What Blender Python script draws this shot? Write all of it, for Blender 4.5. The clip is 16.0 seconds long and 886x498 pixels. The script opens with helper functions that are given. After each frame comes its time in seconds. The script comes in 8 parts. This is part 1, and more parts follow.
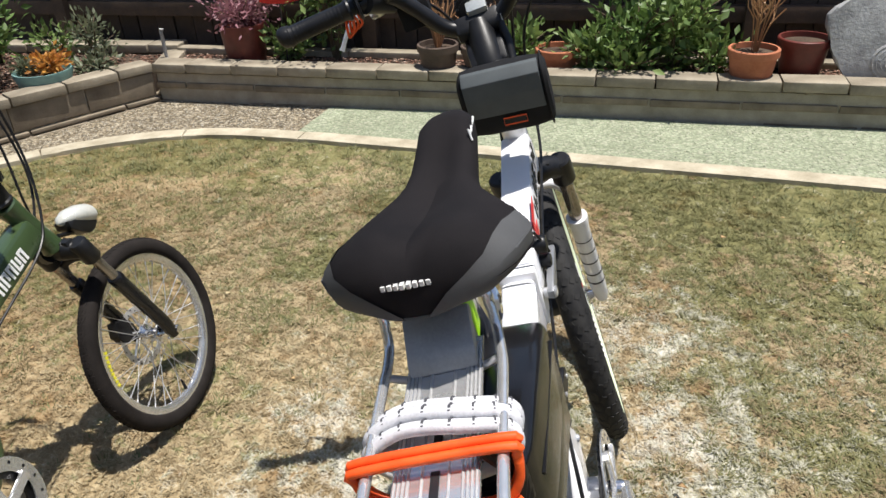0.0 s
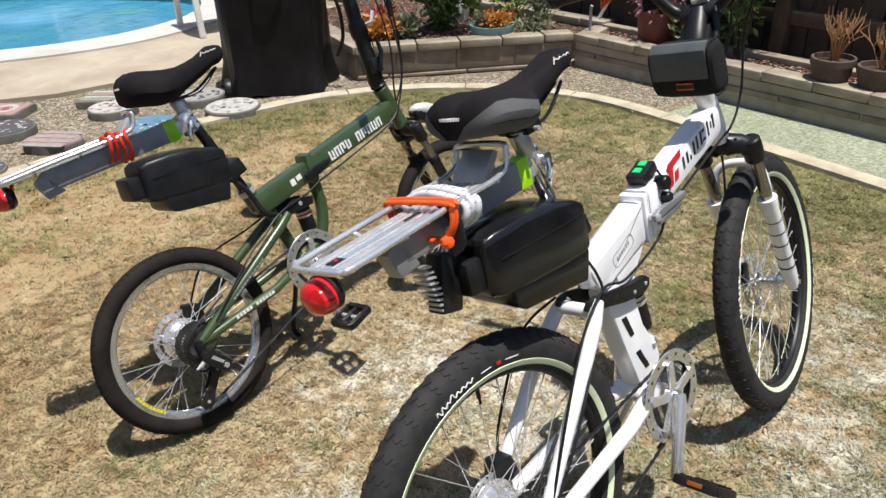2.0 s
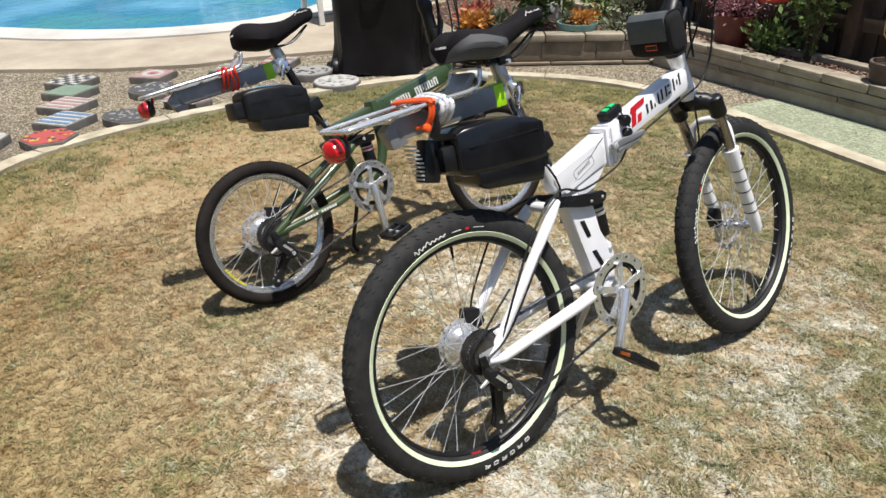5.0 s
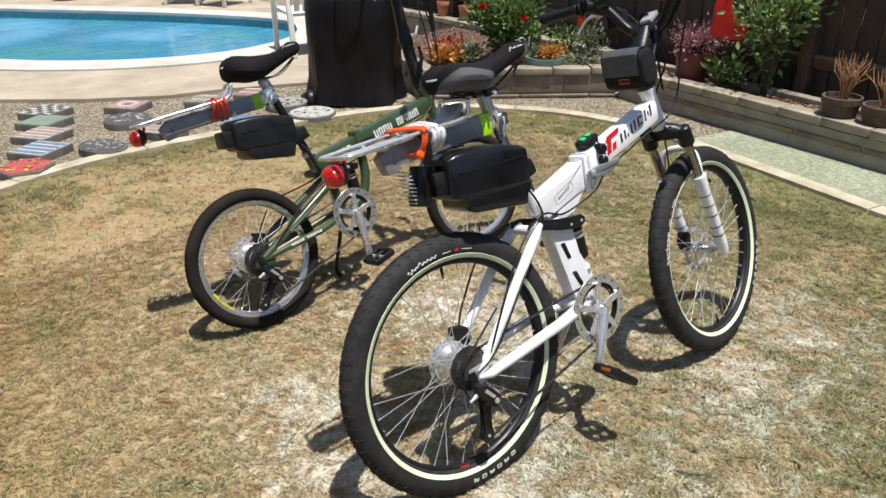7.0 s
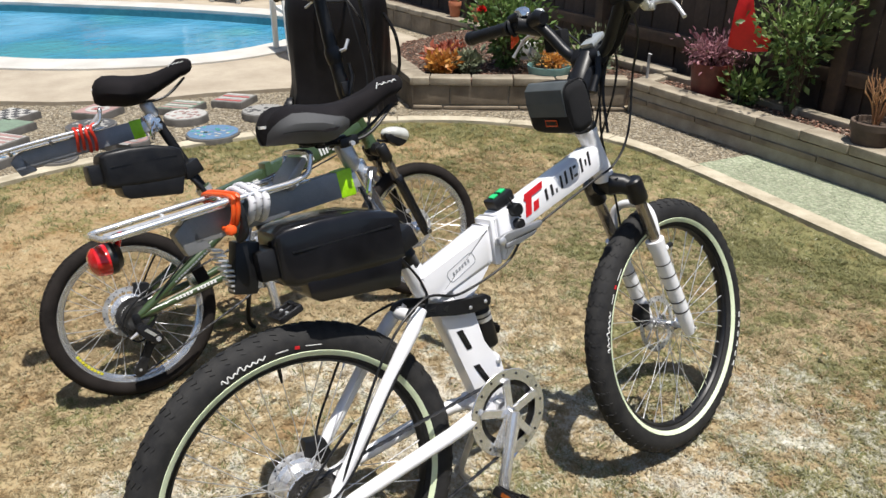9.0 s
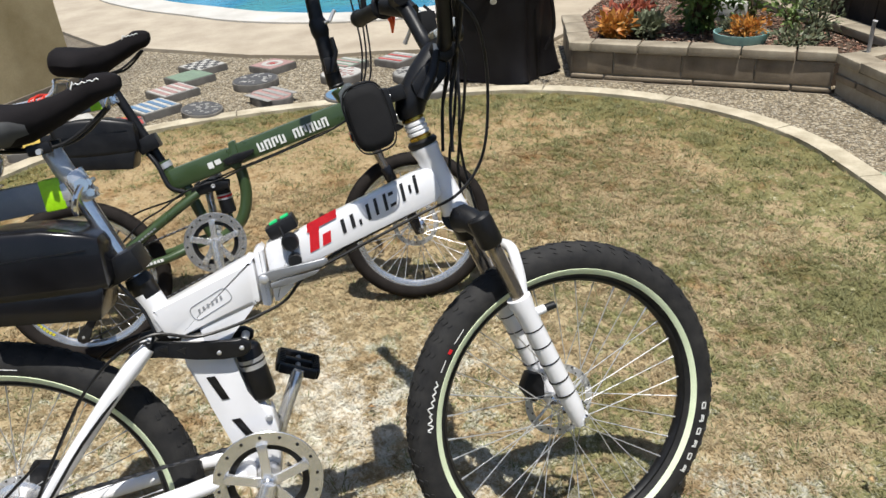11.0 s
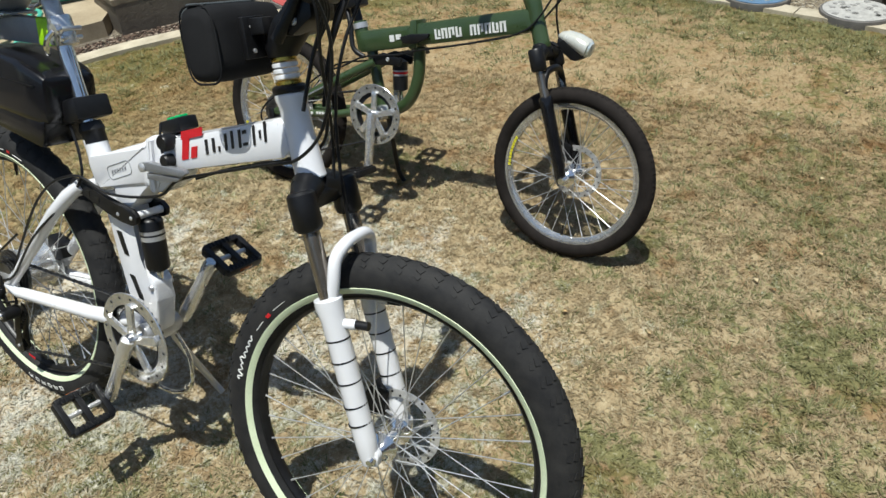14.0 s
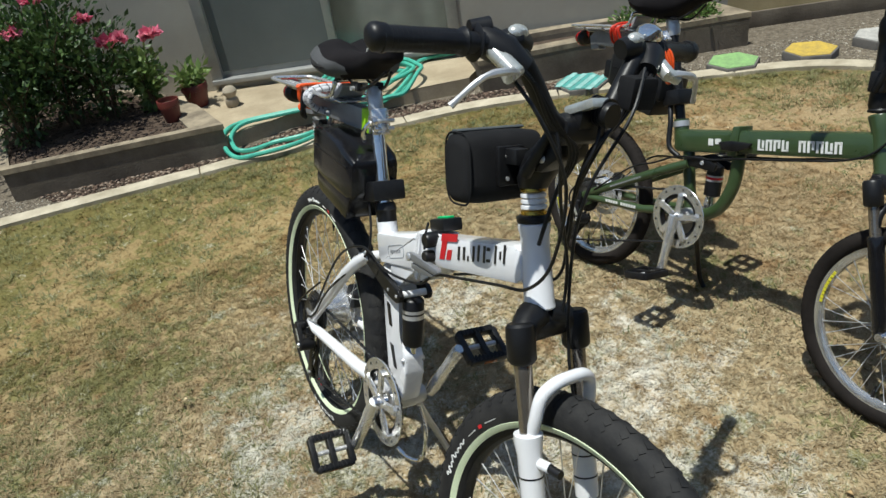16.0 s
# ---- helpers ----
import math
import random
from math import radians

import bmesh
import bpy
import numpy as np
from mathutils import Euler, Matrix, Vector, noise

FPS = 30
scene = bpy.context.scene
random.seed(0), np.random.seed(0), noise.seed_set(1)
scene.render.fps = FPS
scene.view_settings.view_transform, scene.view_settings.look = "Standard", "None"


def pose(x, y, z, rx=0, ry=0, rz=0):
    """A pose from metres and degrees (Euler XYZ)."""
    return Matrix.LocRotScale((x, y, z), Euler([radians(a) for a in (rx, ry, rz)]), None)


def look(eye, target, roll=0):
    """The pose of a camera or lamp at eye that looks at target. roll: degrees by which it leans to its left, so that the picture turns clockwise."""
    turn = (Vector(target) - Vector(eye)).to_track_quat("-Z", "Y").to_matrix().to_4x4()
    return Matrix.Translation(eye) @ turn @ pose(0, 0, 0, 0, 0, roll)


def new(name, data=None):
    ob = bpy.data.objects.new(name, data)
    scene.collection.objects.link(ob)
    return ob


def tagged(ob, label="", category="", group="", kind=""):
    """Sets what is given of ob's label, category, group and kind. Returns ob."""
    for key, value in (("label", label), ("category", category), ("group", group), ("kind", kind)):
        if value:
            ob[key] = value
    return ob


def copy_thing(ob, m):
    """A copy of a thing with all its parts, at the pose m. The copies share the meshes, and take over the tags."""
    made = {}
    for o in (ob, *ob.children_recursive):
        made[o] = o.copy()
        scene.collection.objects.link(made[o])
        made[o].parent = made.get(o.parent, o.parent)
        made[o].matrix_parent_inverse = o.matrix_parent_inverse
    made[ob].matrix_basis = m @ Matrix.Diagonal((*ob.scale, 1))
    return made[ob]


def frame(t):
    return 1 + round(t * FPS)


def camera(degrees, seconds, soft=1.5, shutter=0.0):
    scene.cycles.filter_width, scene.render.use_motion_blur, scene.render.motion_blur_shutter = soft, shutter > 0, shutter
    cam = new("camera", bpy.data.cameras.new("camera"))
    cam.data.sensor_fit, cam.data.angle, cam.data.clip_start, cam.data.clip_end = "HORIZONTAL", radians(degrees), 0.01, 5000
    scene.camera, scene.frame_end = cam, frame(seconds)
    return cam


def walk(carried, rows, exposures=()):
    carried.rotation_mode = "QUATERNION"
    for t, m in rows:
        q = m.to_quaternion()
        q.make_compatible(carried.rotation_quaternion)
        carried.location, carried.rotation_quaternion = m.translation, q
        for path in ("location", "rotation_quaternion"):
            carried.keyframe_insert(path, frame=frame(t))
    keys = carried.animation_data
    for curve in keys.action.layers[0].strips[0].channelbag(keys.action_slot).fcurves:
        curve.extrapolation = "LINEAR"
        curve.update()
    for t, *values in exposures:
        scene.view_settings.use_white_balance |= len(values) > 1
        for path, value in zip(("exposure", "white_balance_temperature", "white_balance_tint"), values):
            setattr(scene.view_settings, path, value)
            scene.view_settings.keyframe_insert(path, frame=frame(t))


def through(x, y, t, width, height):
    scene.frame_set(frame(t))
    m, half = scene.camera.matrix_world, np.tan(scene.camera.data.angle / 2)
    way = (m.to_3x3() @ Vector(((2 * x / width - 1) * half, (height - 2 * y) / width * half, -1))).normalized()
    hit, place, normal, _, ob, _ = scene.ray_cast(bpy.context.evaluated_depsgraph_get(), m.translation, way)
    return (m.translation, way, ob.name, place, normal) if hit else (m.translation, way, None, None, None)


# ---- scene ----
EXPOSURES = [(0.0, 0.48, 6500, 10), (2.0, 0.43, 6500, 10), (10.0, 0.42, 6500, 10), (12.5, 0.24, 6330, 5), (14.0, 0.18, 6280, 4), (15.0, 0.11, 6250, 3), (16.0, 0.10, 6250, 3)]
cam = camera(61.51, 16.0, soft=1.5)
PATH = [
    (0, (0.394, 0.878, 1.389), (0.275, 2.612, 0.399), -2.93),
    (0.5, (0.539, 0.718, 1.390), (0.183, 2.426, 0.414), -2.15),
    (1, (0.718, 0.623, 1.409), (0.100, 2.266, 0.451), -2.72),
    (1.5, (0.905, 0.609, 1.396), (0.017, 2.133, 0.453), -0.40),
    (2, (1.052, 0.537, 1.428), (-0.072, 1.884, 0.469), -1.92),
    (2.5, (1.206, 0.432, 1.415), (-0.018, 1.706, 0.477), -0.97),
    (3, (1.331, 0.379, 1.449), (0.074, 1.622, 0.513), -1.05),
    (3.5, (1.408, 0.377, 1.431), (0.125, 1.604, 0.509), -0.87),
    (4, (1.537, 0.378, 1.407), (0.184, 1.514, 0.469), -1.78),
    (6.5, (1.673, 0.134, 1.459), (0.367, 1.362, 0.572), -0.51),
    (7, (1.671, 0.181, 1.446), (0.368, 1.431, 0.588), -0.32),
    (7.5, (1.649, 0.290, 1.442), (0.351, 1.552, 0.592), 0.53),
    (8, (1.641, 0.410, 1.452), (0.319, 1.654, 0.612), -0.11),
    (8.5, (1.607, 0.598, 1.433), (0.268, 1.820, 0.588), -0.83),
    (9, (1.575, 0.824, 1.432), (0.199, 1.987, 0.563), -0.10),
    (9.5, (1.634, 1.096, 1.424), (0.185, 2.160, 0.547), -0.06),
    (10, (1.754, 1.368, 1.414), (0.191, 2.245, 0.526), -1.95),
    (12.5, (1.546, 2.540, 1.393), (-0.106, 2.504, 0.266), -2.46),
    (13, (1.448, 2.706, 1.399), (-0.154, 2.492, 0.221), -1.16),
    (13.5, (1.414, 2.941, 1.415), (-0.113, 2.417, 0.235), -2.69),
    (14, (1.335, 2.999, 1.415), (-0.070, 2.233, 0.214), -4.10),
    (14.5, (1.234, 3.020, 1.419), (-0.064, 2.067, 0.233), -5.87),
    (15, (1.170, 3.040, 1.448), (-0.018, 1.923, 0.290), -5.82),
    (15.5, (1.115, 3.092, 1.486), (0.089, 1.776, 0.384), -5.82),
    (16, (1.121, 3.085, 1.510), (0.240, 1.607, 0.492), -9.64),
]
walk(cam, [(t, look(eye, target, roll)) for t, eye, target, roll in PATH], exposures=EXPOSURES)

# ---- world, sun, exposure ----
SUN_AZ, SUN_EL = 1.5, 78.5          # where the sun stands, degrees from +x and above the ground
world = bpy.data.worlds.new("sky")
scene.world = world
world.use_nodes = True
wn = world.node_tree.nodes
sky = wn.new("ShaderNodeTexSky")
sky.sky_type, sky.sun_disc = "NISHITA", False
sky.sun_elevation, sky.sun_rotation = radians(SUN_EL), radians(90 - SUN_AZ)
wn["Background"].inputs["Strength"].default_value = 0.085
world.node_tree.links.new(sky.outputs[0], wn["Background"].inputs["Color"])
sun_data = bpy.data.lights.new("sun", "SUN")
sun_data.energy, sun_data.angle, sun_data.color = 4.6, radians(0.6), (1.0, 0.96, 0.90)
sun = new("sun", sun_data)
sun_way = Vector((math.cos(radians(SUN_EL)) * math.cos(radians(SUN_AZ)), math.cos(radians(SUN_EL)) * math.sin(radians(SUN_AZ)), math.sin(radians(SUN_EL))))
sun.matrix_world = look(sun_way * 30, (0, 0, 0))

# ---- materials ----
def node_mat(name):
    m = bpy.data.materials.new(name)
    m.use_nodes = True
    return m, m.node_tree.nodes, m.node_tree.links, m.node_tree.nodes["Principled BSDF"]


def noise_node(n, l, coord, scale, detail=4.0, rough=0.6):
    t = n.new("ShaderNodeTexNoise")
    t.inputs["Scale"].default_value, t.inputs["Detail"].default_value, t.inputs["Roughness"].default_value = scale, detail, rough
    l.new(coord, t.inputs["Vector"])
    return t


def ramp_node(n, l, fac, stops):
    r = n.new("ShaderNodeValToRGB")
    el = r.color_ramp.elements
    while len(el) < len(stops):
        el.new(0.5)
    for e, (p, c) in zip(el, stops):
        e.position, e.color = p, (*c, 1)
    l.new(fac, r.inputs["Fac"])
    return r


def mix_node(n, l, fac, a, b, mode="MIX"):
    m = n.new("ShaderNodeMix")
    m.data_type, m.blend_type = "RGBA", mode
    for sock, v in ((m.inputs[0], fac), (m.inputs[6], a), (m.inputs[7], b)):
        if isinstance(v, (int, float)):
            sock.default_value = v
        elif isinstance(v, tuple):
            sock.default_value = (*v, 1)
        else:
            l.new(v, sock)
    return m.outputs[2]


def surface(name, dark, light, scale=20.0, rough=0.5, metal=0.0, fine=200.0, bump=0.1, depth=0.002, coat=0.0, random=0.0, rough_var=0.12, spec=0.5, grainy=0.6):
    """A surface with stains at one scale and grain at a finer one; random: how far single pieces differ in brightness."""
    m, n, l, b = node_mat(name)
    c = n.new("ShaderNodeTexCoord").outputs["Object"]
    big, small = noise_node(n, l, c, scale), noise_node(n, l, c, fine, 3)
    col = ramp_node(n, l, big.outputs["Fac"], [(0.32, dark), (0.68, light)]).outputs[0]
    grain = ramp_node(n, l, small.outputs["Fac"], [(0.25, (0.82, 0.82, 0.82)), (0.75, (1.12, 1.12, 1.12))]).outputs[0]
    col = mix_node(n, l, grainy, col, grain, "MULTIPLY")
    if random:
        info = n.new("ShaderNodeObjectInfo")
        tone = ramp_node(n, l, info.outputs["Random"], [(0.0, (1 - random,) * 3), (1.0, (1 + random,) * 3)]).outputs[0]
        col = mix_node(n, l, 1.0, col, tone, "MULTIPLY")
    l.new(col, b.inputs["Base Color"])
    r = n.new("ShaderNodeMapRange")
    l.new(big.outputs["Fac"], r.inputs["Value"])
    r.inputs["To Min"].default_value, r.inputs["To Max"].default_value = max(rough - rough_var, 0.02), min(rough + rough_var, 1)
    l.new(r.outputs[0], b.inputs["Roughness"])
    b.inputs["Metallic"].default_value = metal
    b.inputs["Coat Weight"].default_value = coat
    b.inputs["Specular IOR Level"].default_value = spec
    if bump:
        bn = n.new("ShaderNodeBump")
        bn.inputs["Strength"].default_value, bn.inputs["Distance"].default_value = bump, depth
        l.new(small.outputs["Fac"], bn.inputs["Height"])
        l.new(bn.outputs[0], b.inputs["Normal"])
    return m


def leafy(name, dark, light, rough=0.5, through=0.25):
    """Leaves and blades: each one has its own tone."""
    m, n, l, b = node_mat(name)
    geo = n.new("ShaderNodeNewGeometry")
    col = ramp_node(n, l, geo.outputs["Random Per Island"], [(0.0, dark), (1.0, light)]).outputs[0]
    l.new(col, b.inputs["Base Color"])
    b.inputs["Roughness"].default_value = rough
    tr = n.new("ShaderNodeBsdfTranslucent")
    l.new(col, tr.inputs["Color"])
    ms = n.new("ShaderNodeMixShader")
    ms.inputs[0].default_value = through
    l.new(b.outputs[0], ms.inputs[1]); l.new(tr.outputs[0], ms.inputs[2])
    l.new(ms.outputs[0], n["Material Output"].inputs["Surface"])
    return m


# powder that was strewn on the lawn: where its spots lie, how wide they are and how thick
POWDER = [(0.02, 1.22, 0.30, 0.9), (0.28, 1.10, 0.30, 0.9), (0.72, 1.40, 0.36, 1.0), (0.52, 1.62, 0.34, 0.9), (0.95, 1.72, 0.38, 0.65), (1.25, 1.95, 0.42, 0.40), (0.90, 2.30, 0.42, 0.85), (0.84, 2.78, 0.40, 0.85), (1.30, 2.50, 0.50, 0.45), (0.82, 1.46, 0.20, 1.0), (0.66, 1.36, 0.16, 1.1),
          (-0.16, 1.92, 0.30, 1.0), (0.05, 2.10, 0.28, 1.0), (-0.02, 2.38, 0.24, 0.8), (-0.30, 1.72, 0.26, 0.7), (0.25, 1.95, 0.36, 0.9), (0.42, 2.30, 0.34, 0.8), (1.30, 1.30, 0.40, 0.35), (0.40, 0.80, 0.36, 0.35)]


def map_node(n, l, v, lo, hi, a, b):
    m = n.new("ShaderNodeMapRange")
    l.new(v, m.inputs["Value"])
    for k, x in zip(("From Min", "From Max", "To Min", "To Max"), (lo, hi, a, b)):
        m.inputs[k].default_value = x
    return m.outputs[0]


def math_node(n, l, op, a, b):
    m = n.new("ShaderNodeMath")
    m.operation = op
    for sock, v in zip(m.inputs, (a, b)):
        if isinstance(v, (int, float)):
            sock.default_value = v
        else:
            l.new(v, sock)
    return m.outputs[0]


def lawn_colour(n, l, blades):
    """Straw and green in patches and tufts, reddish soil where it is bare, and the strewn powder, all by the place on the lawn."""
    c = n.new("ShaderNodeTexCoord").outputs["Object"]
    patch = noise_node(n, l, c, 2.1, 5, 0.62)
    mid = noise_node(n, l, c, 11.0, 4, 0.6)
    clump = noise_node(n, l, c, 30.0, 3, 0.62)
    fine = noise_node(n, l, c, 95.0, 4, 0.7)
    bare = noise_node(n, l, c, 5.3, 5, 0.68)
    geo = n.new("ShaderNodeNewGeometry")
    xyz = n.new("ShaderNodeSeparateXYZ")
    l.new(c, xyz.inputs[0])

    def weigh(*terms):
        """The sum of weighted noises, each about its middle."""
        total = None
        for v, w in terms:
            q = math_node(n, l, "MULTIPLY", math_node(n, l, "SUBTRACT", v, 0.5), w)
            total = q if total is None else math_node(n, l, "ADD", total, q)
        return total

    # greener away from the trodden corner, and along the rim, where nobody treads
    bias = math_node(n, l, "ADD", map_node(n, l, xyz.outputs[1], 1.8, 3.7, -0.050, 0.028), map_node(n, l, xyz.outputs[0], -0.4, 1.2, -0.046, 0.066))
    rim = n.new("ShaderNodeAttribute")
    rim.attribute_name = "rim"
    bias = math_node(n, l, "ADD", bias, math_node(n, l, "MULTIPLY", rim.outputs["Fac"], 0.19))
    lush = math_node(n, l, "ADD", math_node(n, l, "ADD", weigh((patch.outputs["Fac"], 0.85), (mid.outputs["Fac"], 0.75), (clump.outputs["Fac"], 0.80)), bias), 0.5)
    green = ramp_node(n, l, lush, [(0.480, (0, 0, 0)), (0.575, (0.95, 0.95, 0.95))]).outputs[0]
    tone = weigh((clump.outputs["Fac"], 0.80), (fine.outputs["Fac"], 0.60), (mid.outputs["Fac"], 0.50))
    if blades:
        tone = math_node(n, l, "ADD", tone, weigh((geo.outputs["Random Per Island"], 0.34)))
    own = math_node(n, l, "ADD", tone, 0.5)
    straw = ramp_node(n, l, own, [(0.08, (0.160, 0.113, 0.060)), (0.32, (0.320, 0.248, 0.142)), (0.56, (0.435, 0.356, 0.218)), (0.80, (0.57, 0.49, 0.33)), (0.97, (0.70, 0.64, 0.48))]).outputs[0]
    grass = ramp_node(n, l, own, [(0.08, (0.076, 0.083, 0.034)), (0.32, (0.142, 0.148, 0.058)), (0.56, (0.216, 0.207, 0.089)), (0.80, (0.31, 0.300, 0.145)), (0.97, (0.45, 0.42, 0.25))]).outputs[0]
    col = mix_node(n, l, green, straw, grass)
    thatch = ramp_node(n, l, bare.outputs["Fac"], [(0.33, (0.80, 0.68, 0.58)), (0.46, (1, 1, 1)), (0.60, (1, 1, 1)), (0.72, (1.10, 1.10, 1.08))]).outputs[0]
    col = mix_node(n, l, 1.0, col, thatch, "MULTIPLY")
    # the far end is browner, trodden down to the thatch
    worn = math_node(n, l, "MULTIPLY", map_node(n, l, xyz.outputs[0], -0.35, -1.3, 0.0, 1.0), map_node(n, l, bare.outputs["Fac"], 0.30, 0.55, 1.0, 0.55))
    col = mix_node(n, l, worn, col, mix_node(n, l, 1.0, col, (0.84, 0.745, 0.64), "MULTIPLY"))
    # and the side by the house darker, of old brown stalks
    old = map_node(n, l, xyz.outputs[1], 1.15, 0.25, 0.0, 1.0)
    col = mix_node(n, l, old, col, mix_node(n, l, 1.0, col, (0.82, 0.77, 0.60), "MULTIPLY"))
    # the strewn powder clings to the tips in specks
    total = None
    for x, y, r, k in POWDER:
        d = n.new("ShaderNodeVectorMath"); d.operation = "DISTANCE"
        l.new(c, d.inputs[0]); d.inputs[1].default_value = (x, y, 0)
        q = map_node(n, l, d.outputs["Value"], r * 1.5, 0.0, 0.0, k)
        total = q if total is None else math_node(n, l, "MAXIMUM", total, q)
    speck = math_node(n, l, "ADD", math_node(n, l, "MULTIPLY", total, 0.46), weigh((mid.outputs["Fac"], 1.1), (fine.outputs["Fac"], 1.0), (clump.outputs["Fac"], 0.7)))
    powder = ramp_node(n, l, speck, [(0.20, (0, 0, 0)), (0.36, (0.40, 0.40, 0.40)), (0.62, (0.92, 0.92, 0.92))]).outputs[0]
    return mix_node(n, l, powder, col, (0.70, 0.68, 0.61))


def lawn_mats():
    out = []
    for blades in (False, True):
        m, n, l, b = node_mat("dry_grass_blades" if blades else "lawn_soil")
        col = lawn_colour(n, l, blades)
        if not blades:
            col = mix_node(n, l, 1.0, col, (0.90, 0.88, 0.86), "MULTIPLY")
        l.new(col, b.inputs["Base Color"])
        b.inputs["Roughness"].default_value = 0.75 if blades else 0.95
        b.inputs["Specular IOR Level"].default_value = 0.25
        if not blades:
            c = n.new("ShaderNodeTexCoord").outputs["Object"]
            h = noise_node(n, l, c, 60, 8, 0.7)
            bn = n.new("ShaderNodeBump"); bn.inputs["Strength"].default_value, bn.inputs["Distance"].default_value = 0.5, 0.012
            l.new(h.outputs["Fac"], bn.inputs["Height"]); l.new(bn.outputs[0], b.inputs["Normal"])
        else:
            tr = n.new("ShaderNodeBsdfTranslucent")
            l.new(col, tr.inputs["Color"])
            ms = n.new("ShaderNodeMixShader")
            ms.inputs[0].default_value = 0.30
            l.new(b.outputs[0], ms.inputs[1]); l.new(tr.outputs[0], ms.inputs[2])
            l.new(ms.outputs[0], n["Material Output"].inputs["Surface"])
        out.append(m)
    return out


def gravel_mat(name, tones, scale=55.0, depth=0.34, bump=1.0, earth=False):
    m, n, l, b = node_mat(name)
    c = n.new("ShaderNodeTexCoord").outputs["Object"]
    v = n.new("ShaderNodeTexVoronoi"); v.inputs["Scale"].default_value = scale; l.new(c, v.inputs["Vector"])
    sep = n.new("ShaderNodeSeparateColor"); l.new(v.outputs["Color"], sep.inputs[0])
    col = ramp_node(n, l, sep.outputs[0], [(i / (len(tones) - 1), t) for i, t in enumerate(tones)]).outputs[0]
    gap = ramp_node(n, l, v.outputs["Distance"], [(0.35, (1, 1, 1)), (0.75, (depth,) * 3)]).outputs[0]
    col = mix_node(n, l, 1.0, col, gap, "MULTIPLY")
    big = noise_node(n, l, c, 2.5, 4)
    stain = ramp_node(n, l, big.outputs["Fac"], [(0.3, (0.75, 0.74, 0.72)), (0.7, (1.1, 1.1, 1.1))]).outputs[0]
    col = mix_node(n, l, 0.8, col, stain, "MULTIPLY")
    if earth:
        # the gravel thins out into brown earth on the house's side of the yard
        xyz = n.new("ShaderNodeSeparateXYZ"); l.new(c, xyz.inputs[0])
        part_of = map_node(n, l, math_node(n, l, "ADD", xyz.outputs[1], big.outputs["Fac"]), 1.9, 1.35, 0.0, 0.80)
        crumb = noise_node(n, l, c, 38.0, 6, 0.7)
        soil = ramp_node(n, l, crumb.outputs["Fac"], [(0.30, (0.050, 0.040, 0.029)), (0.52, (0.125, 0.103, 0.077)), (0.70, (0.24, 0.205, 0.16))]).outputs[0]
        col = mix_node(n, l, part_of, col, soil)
    l.new(col, b.inputs["Base Color"]); b.inputs["Roughness"].default_value = 0.9
    bn = n.new("ShaderNodeBump"); bn.inputs["Strength"].default_value, bn.inputs["Distance"].default_value = bump, 0.012
    bn.invert = True
    l.new(v.outputs["Distance"], bn.inputs["Height"]); l.new(bn.outputs[0], b.inputs["Normal"])
    return m


def pieces(name, tones, rough=0.85):
    """Loose pebbles and chips: each its own tone."""
    m, n, l, b = node_mat(name)
    geo = n.new("ShaderNodeNewGeometry")
    col = ramp_node(n, l, geo.outputs["Random Per Island"], [(i / (len(tones) - 1), t) for i, t in enumerate(tones)]).outputs[0]
    l.new(col, b.inputs["Base Color"]); b.inputs["Roughness"].default_value = rough
    return m


def water_mat():
    m, n, l, b = node_mat("pool_water")
    b.inputs["Roughness"].default_value, b.inputs["IOR"].default_value = 0.04, 1.33
    c = n.new("ShaderNodeTexCoord").outputs["Object"]
    deep = noise_node(n, l, c, 0.55, 3, 0.5)
    # the teal end of the ramp tints in reflections and deeper water
    l.new(ramp_node(n, l, deep.outputs["Fac"], [(0.36, (0.075, 0.30, 0.36)), (0.46, (0.050, 0.25, 0.40)), (0.64, (0.15, 0.41, 0.60))]).outputs[0], b.inputs["Base Color"])
    h = noise_node(n, l, c, 4.0, 4, 0.6)
    bn = n.new("ShaderNodeBump"); bn.inputs["Strength"].default_value, bn.inputs["Distance"].default_value = 0.35, 0.05
    l.new(h.outputs["Fac"], bn.inputs["Height"]); l.new(bn.outputs[0], b.inputs["Normal"])
    return m


LAWN, BLADES = lawn_mats()
TUFT = leafy("green_tuft_blade", (0.118, 0.124, 0.046), (0.31, 0.300, 0.138), 0.7, 0.35)
FRESH = leafy("fresh_green_grass_blade", (0.090, 0.118, 0.042), (0.225, 0.245, 0.105), 0.7, 0.35)
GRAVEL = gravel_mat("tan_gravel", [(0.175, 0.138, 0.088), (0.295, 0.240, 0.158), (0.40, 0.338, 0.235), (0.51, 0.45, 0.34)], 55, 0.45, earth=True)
GREENBED = gravel_mat("pale_green_crushed_stone", [(0.26, 0.29, 0.19), (0.30, 0.335, 0.225), (0.34, 0.37, 0.255), (0.40, 0.41, 0.30)], 62, 0.70, 0.35)
PEBBLES = pieces("tan_pebbles", [(0.13, 0.104, 0.070), (0.25, 0.208, 0.146), (0.35, 0.305, 0.228), (0.50, 0.46, 0.38)])
GREENPEB = pieces("green_pebbles", [(0.25, 0.28, 0.18), (0.31, 0.335, 0.23), (0.36, 0.375, 0.27), (0.46, 0.45, 0.35)])
CURB = surface("cream_concrete", (0.33, 0.285, 0.20), (0.55, 0.49, 0.37), 7, 0.9, fine=120, bump=0.4)
DECK = surface("pool_deck_concrete", (0.315, 0.262, 0.195), (0.44, 0.38, 0.292), 2.5, 0.9, fine=90, bump=0.3)
